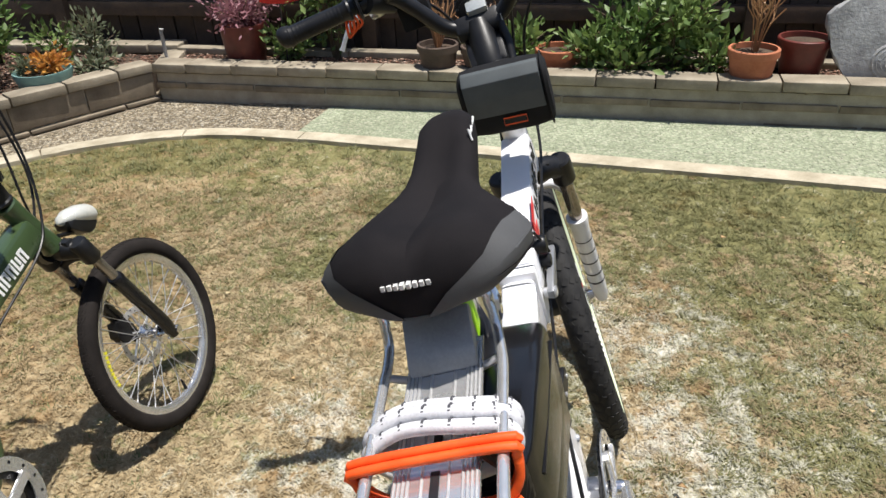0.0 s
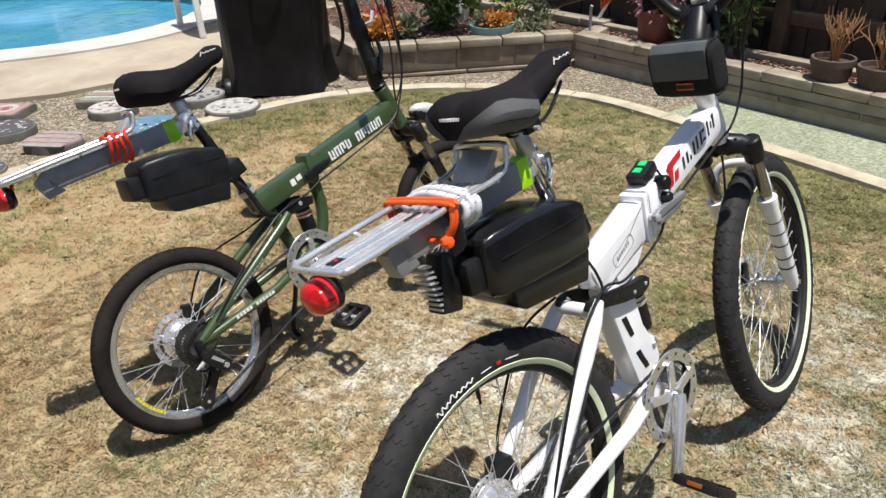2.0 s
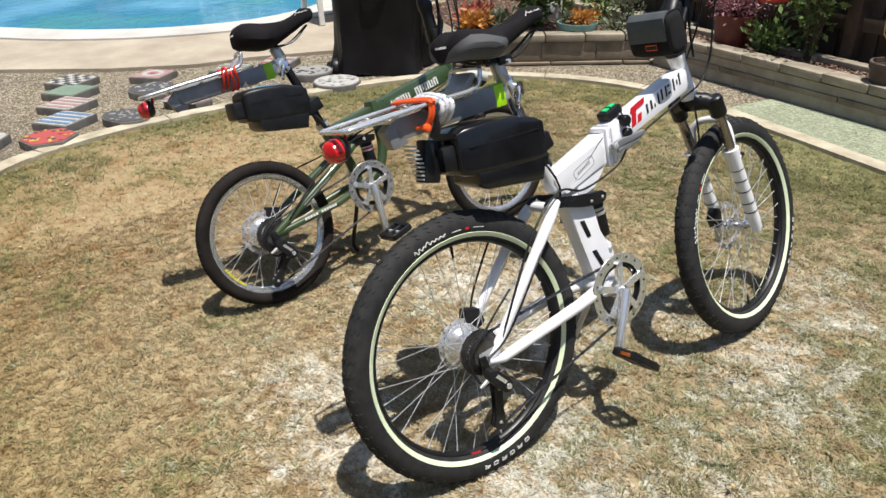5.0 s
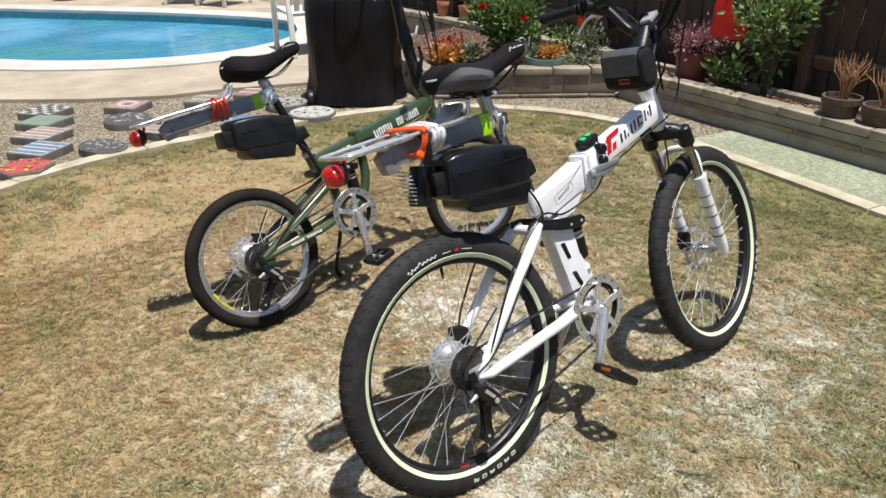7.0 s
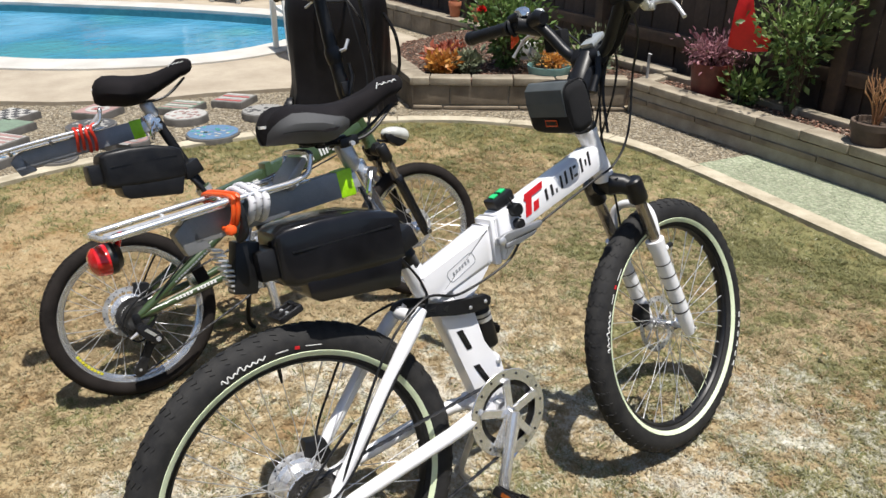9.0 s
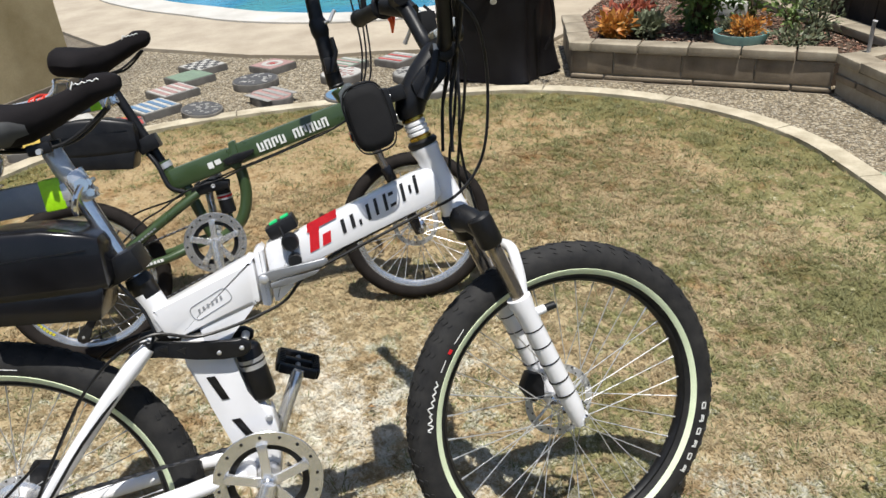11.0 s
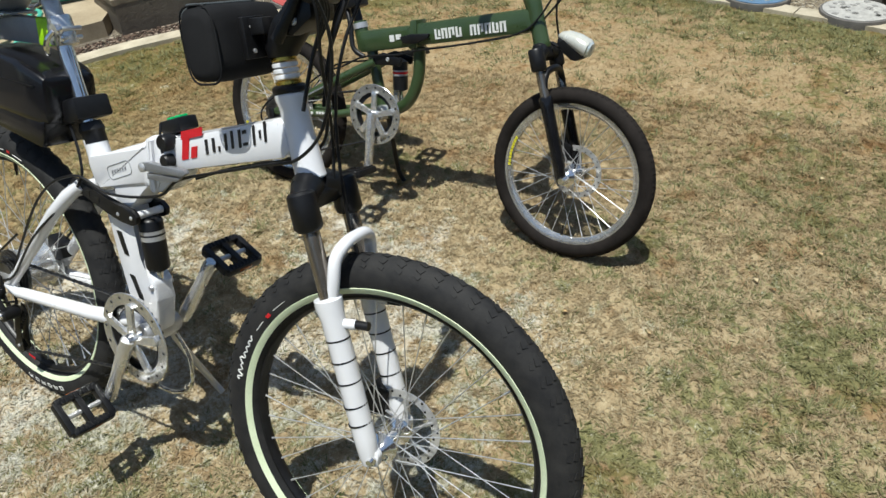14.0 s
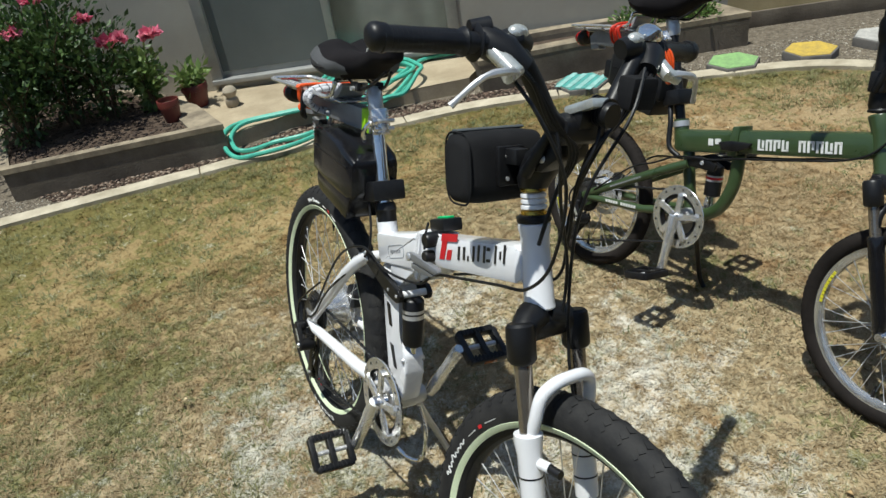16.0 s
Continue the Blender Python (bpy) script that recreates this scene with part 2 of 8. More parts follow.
PATIO = surface("worn_tan_concrete", (0.30, 0.24, 0.155), (0.47, 0.39, 0.27), 3.5, 0.9, fine=90, bump=0.4)
RIMSTONE = surface("dirty_concrete_rim", (0.15, 0.122, 0.086), (0.36, 0.30, 0.21), 9, 0.95, fine=70, bump=0.5)
COPING = surface("white_coping", (0.44, 0.42, 0.375), (0.57, 0.545, 0.50), 3, 0.7, fine=80)
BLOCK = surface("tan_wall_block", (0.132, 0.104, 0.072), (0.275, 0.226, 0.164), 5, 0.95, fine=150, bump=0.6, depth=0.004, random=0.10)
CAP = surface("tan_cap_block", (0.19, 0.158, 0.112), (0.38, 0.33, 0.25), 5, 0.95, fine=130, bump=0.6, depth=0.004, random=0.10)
MORTAR = surface("mortar", (0.26, 0.23, 0.18), (0.40, 0.36, 0.29), 8, 0.95, fine=160, bump=0.5)
FENCE = surface("dark_brown_fence_board", (0.046, 0.032, 0.024), (0.100, 0.070, 0.052), 5, 0.85, fine=60, bump=0.4, depth=0.004, random=0.25)
RAIL = surface("brown_fence_rail", (0.058, 0.038, 0.027), (0.112, 0.075, 0.050), 6, 0.85, fine=60, bump=0.4, depth=0.004)
STUCCO = surface("cream_stucco", (0.31, 0.29, 0.25), (0.38, 0.36, 0.31), 2, 0.95, fine=220, bump=0.6, depth=0.004)
PLANTER = surface("weathered_shade_toned_concrete", (0.088, 0.072, 0.053), (0.180, 0.152, 0.116), 4, 0.95, fine=90, bump=0.6, depth=0.005)
YELLOWWALL = surface("weathered_yellow_stucco", (0.30, 0.235, 0.115), (0.47, 0.385, 0.22), 2.4, 0.95, fine=90, bump=0.5)
SOIL = surface("planter_soil", (0.045, 0.028, 0.018), (0.11, 0.075, 0.05), 14, 0.95, fine=90, bump=0.8, depth=0.01)
MULCH = pieces("reddish_bark_chips", [(0.055, 0.025, 0.015), (0.15, 0.07, 0.045), (0.26, 0.14, 0.09), (0.42, 0.32, 0.25)])
LITTERMAT = pieces("dry_leaf_litter", [(0.035, 0.020, 0.013), (0.080, 0.048, 0.032), (0.15, 0.10, 0.068), (0.36, 0.29, 0.22)])
# bark chips coloured darker, to deepen the shade beneath the roses
DARKMULCH = pieces("shade_dark_bark_chips", [(0.012, 0.007, 0.005), (0.028, 0.016, 0.011), (0.050, 0.030, 0.020), (0.10, 0.068, 0.048)])
TERRA = surface("terracotta", (0.38, 0.12, 0.055), (0.52, 0.20, 0.10), 9, 0.8, fine=120, bump=0.2)
REDPOT = surface("dark_red_glazed_pot", (0.095, 0.018, 0.014), (0.17, 0.036, 0.027), 9, 0.45, fine=120, bump=0.1)
BROWNPOT = surface("brown_clay_pot", (0.070, 0.048, 0.036), (0.14, 0.098, 0.072), 9, 0.85, fine=120, bump=0.2)
TEALPOT = surface("teal_glazed_pot", (0.13, 0.26, 0.25), (0.22, 0.37, 0.35), 9, 0.5, fine=120, bump=0.1)
LEAF = leafy("shrub_leaf", (0.044, 0.090, 0.020), (0.155, 0.25, 0.062))
LEAF2 = leafy("light_green_leaf", (0.060, 0.115, 0.025), (0.24, 0.33, 0.10))
LEAF3 = leafy("grey_green_leaf", (0.09, 0.11, 0.06), (0.24, 0.26, 0.16))
PINKLEAF = leafy("pink_purple_leaf", (0.15, 0.045, 0.062), (0.48, 0.25, 0.28))
ORANGELEAF = leafy("orange_succulent", (0.34, 0.11, 0.02), (0.66, 0.33, 0.07))
REDLEAF = leafy("red_succulent", (0.24, 0.05, 0.03), (0.58, 0.18, 0.10))
TWIG = leafy("orange_twig", (0.24, 0.105, 0.045), (0.50, 0.29, 0.14), through=0.0)
STEM = surface("woody_stem", (0.06, 0.045, 0.025), (0.14, 0.10, 0.06), 30, 0.9)
POOLHOSE = surface("pale_blue_plastic", (0.20, 0.42, 0.62), (0.28, 0.52, 0.72), 12, 0.4)
ROSELEAF = leafy("dark_rose_leaf", (0.018, 0.042, 0.012), (0.085, 0.15, 0.04))
ROSE = leafy("pink_rose_petal", (0.62, 0.10, 0.20), (0.88, 0.36, 0.45), 0.6, 0.3)
REDFLOWER = leafy("red_petal", (0.55, 0.01, 0.01), (0.80, 0.03, 0.02), 0.6, 0.2)
BLACKCLOTH = surface("black_vinyl_cover", (0.006, 0.005, 0.006), (0.012, 0.011, 0.012), 5, 0.48, fine=7, bump=0.25, depth=0.02, spec=0.20)
BAGBLACK = surface("black_bag_fabric", (0.008, 0.008, 0.009), (0.016, 0.016, 0.017), 14, 0.8, fine=900, bump=0.4, depth=0.0006, spec=0.2)
BLACKPL = surface("black_plastic", (0.006, 0.006, 0.007), (0.013, 0.013, 0.014), 25, 0.40, fine=400, bump=0.05, spec=0.35)
GLOSSBLK = surface("glossy_black_plastic", (0.006, 0.006, 0.007), (0.012, 0.012, 0.014), 12, 0.20, fine=300, bump=0.03, coat=0.12, spec=0.4)
RUBBER = surface("black_tyre_rubber", (0.013, 0.013, 0.014), (0.030, 0.029, 0.028), 30, 0.75, fine=300, bump=0.3, depth=0.001, spec=0.3)
GREYRUB = surface("dusty_tyre_rubber", (0.014, 0.012, 0.011), (0.026, 0.022, 0.020), 18, 0.85, fine=300, bump=0.3, depth=0.001, spec=0.12)
WHITEP = surface("white_bike_enamel", (0.80, 0.80, 0.82), (0.85, 0.85, 0.87), 6, 0.24, fine=60, bump=0.0, coat=0.5, grainy=0.06)
GREENP = surface("olive_green_enamel", (0.036, 0.062, 0.024), (0.049, 0.080, 0.031), 8, 0.30, fine=60, bump=0.0, coat=0.4, grainy=0.15)
STRIPE = surface("pale_lime_reflective_stripe", (0.66, 0.75, 0.50), (0.75, 0.83, 0.59), 20, 0.45, fine=300)
ALU = surface("brushed_aluminium", (0.52, 0.52, 0.53), (0.68, 0.68, 0.69), 15, 0.32, 0.55, 300, 0.1, 0.0006)
RIM = surface("polished_rim", (0.60, 0.60, 0.60), (0.74, 0.74, 0.73), 18, 0.20, 0.80, 300, 0.05, grainy=0.25)
CHROME = surface("chrome", (0.74, 0.74, 0.75), (0.84, 0.84, 0.85), 12, 0.10, 0.95, 200, 0.0, rough_var=0.05)
GREYMET = surface("dark_bronze_chrome", (0.24, 0.215, 0.185), (0.34, 0.305, 0.265), 14, 0.20, 0.80, 300, 0.0, grainy=0.2)
RACKGREY = surface("grey_anodised_metal", (0.20, 0.207, 0.22), (0.28, 0.287, 0.30), 14, 0.4, 0.35, 300, 0.05, grainy=0.3)
SILVER = surface("polished_alloy", (0.70, 0.70, 0.70), (0.82, 0.82, 0.82), 14, 0.24, 0.75, 300, 0.0, grainy=0.3)
DARKMET = surface("dark_steel", (0.03, 0.03, 0.032), (0.07, 0.07, 0.072), 30, 0.4, 0.8, 300, 0.1)
COGMET = surface("worn_sprocket_steel", (0.09, 0.088, 0.086), (0.17, 0.165, 0.16), 40, 0.38, 0.8, 300, 0.1)
STEEL = surface("bright_steel", (0.55, 0.55, 0.56), (0.72, 0.72, 0.72), 30, 0.35, 0.6, 300, 0.05)
GOLD = surface("gold_ring", (0.55, 0.36, 0.05), (0.70, 0.48, 0.10), 30, 0.25, 0.9)
SADDLE = surface("black_saddle_fabric", (0.008, 0.007, 0.008), (0.015, 0.013, 0.014), 12, 0.9, fine=700, bump=0.3, depth=0.0008, spec=0.16)
SADGREY = surface("grey_saddle_vinyl", (0.058, 0.059, 0.061), (0.078, 0.079, 0.081), 12, 0.78, fine=900, bump=0.3, depth=0.0006)
BAGGREY = surface("charcoal_bag_fabric", (0.062, 0.072, 0.076), (0.088, 0.100, 0.104), 14, 0.7, fine=900, bump=0.4, depth=0.0006)
LIME = surface("lime_reflective_band", (0.27, 0.58, 0.0), (0.42, 0.80, 0.01), 22, 0.4)
AMBER = surface("amber_reflector", (0.20, 0.052, 0.010), (0.30, 0.085, 0.016), 30, 0.2)
ORANGE = surface("orange_plastic", (0.82, 0.085, 0.012), (0.95, 0.125, 0.02), 30, 0.4)
REDBAND = surface("red_orange_strap", (0.48, 0.020, 0.008), (0.66, 0.036, 0.012), 30, 0.45)
PANELGREY = surface("satin_grey_panel", (0.33, 0.335, 0.34), (0.43, 0.435, 0.44), 14, 0.45, 0.3, 300, 0.05)
REDLENS = surface("red_lens", (0.50, 0.008, 0.010), (0.68, 0.015, 0.018), 30, 0.12, coat=0.5)
ROPE = surface("white_rope", (0.56, 0.56, 0.58), (0.70, 0.70, 0.73), 60, 0.85, fine=420, bump=0.4, depth=0.0012)
ROPEMARK = surface("dark_rope_fleck", (0.05, 0.05, 0.06), (0.09, 0.09, 0.10), 60, 0.9)
WHITEINK = surface("white_lettering", (0.70, 0.70, 0.68), (0.78, 0.78, 0.76), 40, 0.5)
BLACKINK = surface("black_lettering", (0.012, 0.012, 0.014), (0.02, 0.02, 0.022), 40, 0.4)
REDINK = surface("red_lettering", (0.55, 0.012, 0.02), (0.65, 0.02, 0.03), 40, 0.35)
GREYINK = surface("grey_print", (0.22, 0.23, 0.25), (0.30, 0.31, 0.33), 40, 0.5)
YELLOWINK = surface("yellow_print", (0.60, 0.55, 0.02), (0.72, 0.66, 0.04), 40, 0.5)
SILVERPL = surface("silver_plastic", (0.50, 0.52, 0.50), (0.62, 0.63, 0.60), 20, 0.25, 0.5)
LAMPGLASS = surface("clear_lamp_lens", (0.55, 0.62, 0.62), (0.72, 0.78, 0.78), 60, 0.08, 0.3, coat=0.6)
HOSE = surface("teal_green_hose", (0.06, 0.36, 0.26), (0.10, 0.47, 0.35), 20, 0.45, fine=150)
GLASS_DARK = surface("sliding_door_glass", (0.80, 0.85, 0.84), (0.84, 0.88, 0.87), 1.2, 0.03, fine=10, bump=0.0, rough_var=0.01)
GLASS_DARK.node_tree.nodes["Principled BSDF"].inputs["Transmission Weight"].default_value = 1.0
GLASS_DARK.node_tree.nodes["Principled BSDF"].inputs["IOR"].default_value = 1.45
SCREEN = surface("grey_insect_screen", (0.105, 0.118, 0.112), (0.140, 0.152, 0.145), 2.0, 0.9, fine=500, bump=0.1)
CURTAIN = surface("grey_curtain_cloth", (0.20, 0.205, 0.195), (0.27, 0.275, 0.26), 3, 0.95, fine=300, bump=0.2)
DOORFRAME = surface("grey_aluminium_frame", (0.30, 0.30, 0.29), (0.38, 0.38, 0.36), 10, 0.5, 0.3)
POOLTILE = surface("pool_blue_plaster", (0.05, 0.30, 0.52), (0.10, 0.40, 0.62), 1.5, 0.8, fine=30)
POOLRIM = surface("pool_waterline_tile", (0.03, 0.16, 0.20), (0.06, 0.24, 0.28), 14, 0.35, fine=60)
WATER = water_mat()
PLWHITE = surface("white_garden_plastic", (0.66, 0.66, 0.62), (0.76, 0.76, 0.72), 6, 0.5)
STUMP = surface("weathered_grey_wood", (0.26, 0.26, 0.26), (0.46, 0.46, 0.46), 12, 0.9, fine=70, bump=0.7, depth=0.006)
REDORN = surface("red_painted_tin", (0.55, 0.006, 0.008), (0.72, 0.012, 0.012), 12, 0.45)

# ---- mesh helpers ----
def empty(name, m, label, category, group="", kind=""):
    ob = new(name)
    ob.empty_display_size = 0.1
    ob.matrix_basis = m
    return tagged(ob, label, category, group, kind)


def mesh_of(name, bm, material, smooth=38):
    me = bpy.data.meshes.new(name)
    bmesh.ops.recalc_face_normals(bm, faces=bm.faces)
    bm.to_mesh(me)
    bm.free()
    me.materials.append(material)
    if smooth:
        me.polygons.foreach_set("use_smooth", [True] * len(me.polygons))
        me.set_sharp_from_angle(angle=radians(smooth))
    return me


PLACE = [Matrix()]        # a further shift for the parts that are being made


def part(name, bm, material, parent=None, label="", smooth=38):
    bmesh.ops.transform(bm, matrix=PLACE[0], verts=bm.verts)
    ob = new(name, mesh_of(name, bm, material, smooth))
    ob.parent = parent
    return tagged(ob, label)


def thing(name, bm, material, label, category, group="", kind="", smooth=38):
    return tagged(part(name, bm, material, None, "", smooth), label, category, group, kind)


def raw_mesh(name, verts, faces, material):
    """A large mesh from numpy arrays of places and of corners (all faces alike)."""
    me = bpy.data.meshes.new(name)
    k = faces.shape[1]
    me.vertices.add(len(verts)); me.vertices.foreach_set("co", np.ascontiguousarray(verts, dtype=np.float32).ravel())
    me.loops.add(faces.size); me.loops.foreach_set("vertex_index", np.ascontiguousarray(faces, dtype=np.int32).ravel())
    me.polygons.add(len(faces)); me.polygons.foreach_set("loop_start", np.arange(0, faces.size, k, dtype=np.int32))
    me.update(calc_edges=True)
    me.materials.append(material)
    return me


def add_tube(bm, pts, r, n=10, closed=False):
    """A round bar along pts; r: one radius, or one at each point."""
    pts = [Vector(p) for p in pts]
    rs = [r] * len(pts) if isinstance(r, (int, float)) else list(r)
    rings, side = [], None
    for i, p in enumerate(pts):
        a = pts[i - 1] if (i or closed) else p
        b = pts[(i + 1) % len(pts)] if (i + 1 < len(pts) or closed) else p
        d = (b - a).normalized()
        if side is None:
            side = d.cross(Vector((0, 0, 1)) if abs(d.z) < 0.9 else Vector((1, 0, 0))).normalized()
        else:
            side = (side - d * side.dot(d)).normalized()
        up = d.cross(side)
        rings.append([bm.verts.new(p + (side * math.cos(2 * math.pi * k / n) + up * math.sin(2 * math.pi * k / n)) * rs[i]) for k in range(n)])
    m = len(rings)
    for i in range(m if closed else m - 1):
        q, s = rings[i], rings[(i + 1) % m]
        for k in range(n):
            bm.faces.new((q[k], q[(k + 1) % n], s[(k + 1) % n], s[k]))
    if not closed:
        bm.faces.new(rings[0]); bm.faces.new(rings[-1])
    return bm


def tube(pts, r, n=10, closed=False):
    return add_tube(bmesh.new(), pts, r, n, closed)


def spline(pts, steps=6, closed=False):
    """A smooth line through pts."""
    p = [Vector(q) for q in pts]
    out, m = [], len(p)
    for i in range(m if closed else m - 1):
        a, b, c, d = (p[(i + j) % m] if closed else p[min(max(i + j, 0), m - 1)] for j in (-1, 0, 1, 2))
        for s in range(steps):
            t = s / steps
            out.append(0.5 * (2 * b + (c - a) * t + (2 * a - 5 * b + 4 * c - d) * t * t + (3 * b - a - 3 * c + d) * t ** 3))
    return out if closed else out + [p[-1]]


def add_box(bm, centre, size, bevel=0.0, m=None):
    g = bmesh.ops.create_cube(bm, size=1.0)
    vs = g["verts"]
    bmesh.ops.scale(bm, vec=size, verts=vs)
    if bevel:
        es = list({e for v in vs for e in v.link_edges})
        r = bmesh.ops.bevel(bm, geom=es, offset=bevel, segments=2, profile=0.6, affect="EDGES")
        vs = list({v for f in r["faces"] for v in f.verts} | {v for v in vs if v.is_valid})
    bmesh.ops.transform(bm, matrix=Matrix.Translation(centre) @ (m or Matrix()), verts=vs)
    return bm


def box(centre, size, bevel=0.0, m=None):
    return add_box(bmesh.new(), centre, size, bevel, m)


def add_lathe(bm, profile, centre, axis="y", n=32):
    """Turns a profile of (radius, along) round an axis through centre. The profile closes if it ends where it began."""
    loop = profile[0] == profile[-1]
    prof = profile[:-1] if loop else profile
    rings = []
    for r, h in prof:
        ring = []
        for k in range(n):
            a = 2 * math.pi * k / n
            c, s = r * math.cos(a), r * math.sin(a)
            off = {"y": (c, h, s), "z": (c, s, h), "x": (h, c, s)}[axis]
            ring.append(bm.verts.new(Vector(centre) + Vector(off)))
        rings.append(ring)
    m = len(rings)
    for i in range(m if loop else m - 1):
        q, s = rings[i], rings[(i + 1) % m]
        for k in range(n):
            bm.faces.new((q[k], q[(k + 1) % n], s[(k + 1) % n], s[k]))
    if not loop:
        for ring, (r, _) in ((rings[0], prof[0]), (rings[-1], prof[-1])):
            if r > 1e-5:
                bm.faces.new(ring)
    return bm


def lathe(profile, centre, axis="y", n=32):
    return add_lathe(bmesh.new(), profile, centre, axis, n)


def add_prism(bm, poly, y0, y1, bevel=0.0):
    """A plate with its outline in x and z, from y0 to y1."""
    a = [bm.verts.new((x, y0, z)) for x, z in poly]
    b = [bm.verts.new((x, y1, z)) for x, z in poly]
    n = len(poly)
    fs = [bm.faces.new(a), bm.faces.new(b[::-1])] + [bm.faces.new((a[i], b[i], b[(i + 1) % n], a[(i + 1) % n])) for i in range(n)]
    if bevel:
        bmesh.ops.bevel(bm, geom=list({e for f in fs for e in f.edges}), offset=bevel, segments=2, profile=0.6, affect="EDGES")
    return bm


def prism(poly, y0, y1, bevel=0.0):
    return add_prism(bmesh.new(), poly, y0, y1, bevel)


def slab(poly, z0, z1, bevel=0.0):
    """A plate with its outline in x and y, from z0 up to z1."""
    bm = bmesh.new()
    a = [bm.verts.new((x, y, z0)) for x, y in poly]
    b = [bm.verts.new((x, y, z1)) for x, y in poly]
    n = len(poly)
    bm.faces.new(a[::-1])
    top = bm.faces.new(b)
    for i in range(n):
        bm.faces.new((a[i], a[(i + 1) % n], b[(i + 1) % n], b[i]))
    if bevel:
        bmesh.ops.bevel(bm, geom=list(top.edges), offset=bevel, segments=2, profile=0.6, affect="EDGES")
    return bm


def loft(sections, cap=True):
    bm = bmesh.new()
    rings = [[bm.verts.new(p) for p in s] for s in sections]
    n = len(rings[0])
    for q, s in zip(rings, rings[1:]):
        for k in range(n):
            bm.faces.new((q[k], q[(k + 1) % n], s[(k + 1) % n], s[k]))
    if cap:
        bm.faces.new(rings[0]); bm.faces.new(rings[-1])
    return bm


def moved(bm, m):
    bmesh.ops.transform(bm, matrix=m, verts=bm.verts)
    return bm


def inside(poly, x, y):
    """Which of the places x, y (arrays) lie inside the outline."""
    hit = np.zeros(x.shape, bool)
    for (x0, y0), (x1, y1) in zip(poly, poly[1:] + poly[:1]):
        cross = (y0 > y) != (y1 > y)
        hit ^= cross & (x < (x1 - x0) * (y - y0) / (y1 - y0 + 1e-12) + x0)
    return hit


def strew(name, poly, count, size, material, z=0.0, seed=1, flat=0.6, keep=None):
    """Loose pebbles or chips strewn over an area: one mesh of small rough tetrahedra-like stones."""
    rng = np.random.default_rng(seed)
    px, py = np.array([p[0] for p in poly]), np.array([p[1] for p in poly])
    x = rng.uniform(px.min(), px.max(), count * 4); y = rng.uniform(py.min(), py.max(), count * 4)
    ok = inside(poly, x, y)
    if keep is not None:
        ok &= keep(x, y)
    x, y = x[ok][:count], y[ok][:count]
    n = len(x)
    base = np.array([(1, 0, 0), (-0.3, 0.9, 0.1), (-0.8, -0.6, 0), (0.1, 0.1, 0.75), (0.15, -0.1, -0.5)])
    faces = np.array([(0, 1, 3), (1, 2, 3), (2, 0, 3), (1, 0, 4), (2, 1, 4), (0, 2, 4)])
    s = size * rng.uniform(0.45, 1.3, (n, 1, 1))
    stretch = rng.uniform(0.6, 1.2, (n, 1, 3)) * np.array([1, 1, flat])
    a = rng.uniform(0, 6.28, n)
    p = base[None] * stretch * s
    ca, sa = np.cos(a)[:, None], np.sin(a)[:, None]
    v = np.stack([p[..., 0] * ca - p[..., 1] * sa + x[:, None], p[..., 0] * sa + p[..., 1] * ca + y[:, None], p[..., 2] + z + 0.25 * size * rng.uniform(0, 1, (n, 1))], -1)
    f = (faces[None] + 5 * np.arange(n)[:, None, None]).reshape(-1, 3)
    return new(name, raw_mesh(name, v.reshape(-1, 3), f, material))


# ---- the ground ----
LAWN_EDGE = [(6.2, 2.45), (3.6, 3.22), (1.9, 3.74), (0.88, 4.03), (-0.2, 4.34), (-0.65, 4.46), (-1.05, 4.53), (-1.45, 4.48), (-1.86, 4.30), (-2.22, 4.00), (-2.5, 3.60), (-2.68, 3.0), (-2.80, 2.4),
             (-2.85, 1.85), (-2.80, 1.35), (-2.66, 0.98), (-2.35, 0.66), (-1.95, 0.36), (-1.35, -0.10), (-0.95, -0.31), (-0.28, -0.56), (0.4, -0.77), (1.2, -1.01), (3.0, -1.5), (6.2, -2.4)]
edge = [(p.x, p.y) for p in spline([(x, y, 0) for x, y in LAWN_EDGE], 5)]
POOL = [(p.x, p.y) for p in spline([(x, y, 0) for x, y in [(-6.75, 2.05), (-6.12, 2.50), (-5.61, 3.13), (-5.36, 3.89), (-5.55, 4.70), (-6.1, 5.25), (-6.9, 5.45), (-8.4, 4.75), (-9.8, 3.80), (-10.8, 3.05), (-11.3, 2.1), (-10.4, 1.2), (-8.8, 1.05), (-7.6, 1.5)]], 5, True)]


def sheet_with_hole(outer, holes, z):
    """A flat sheet, open where the holes are."""
    bm = bmesh.new()
    es = []
    for ring in [outer, *holes]:
        vs = [bm.verts.new((x, y, z)) for x, y in ring]
        es += [bm.edges.new((a, b)) for a, b in zip(vs, vs[1:] + vs[:1])]
    bmesh.ops.triangle_fill(bm, use_beauty=True, edges=es)
    for f in bm.faces:
        if f.normal.z < 0:
            f.normal_flip()
    return bm


BIG = 400.0
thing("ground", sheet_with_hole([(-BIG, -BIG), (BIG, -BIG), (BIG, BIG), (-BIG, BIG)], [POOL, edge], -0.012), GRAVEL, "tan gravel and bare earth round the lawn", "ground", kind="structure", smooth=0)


TABLE = np.random.default_rng(31).random((512, 512))


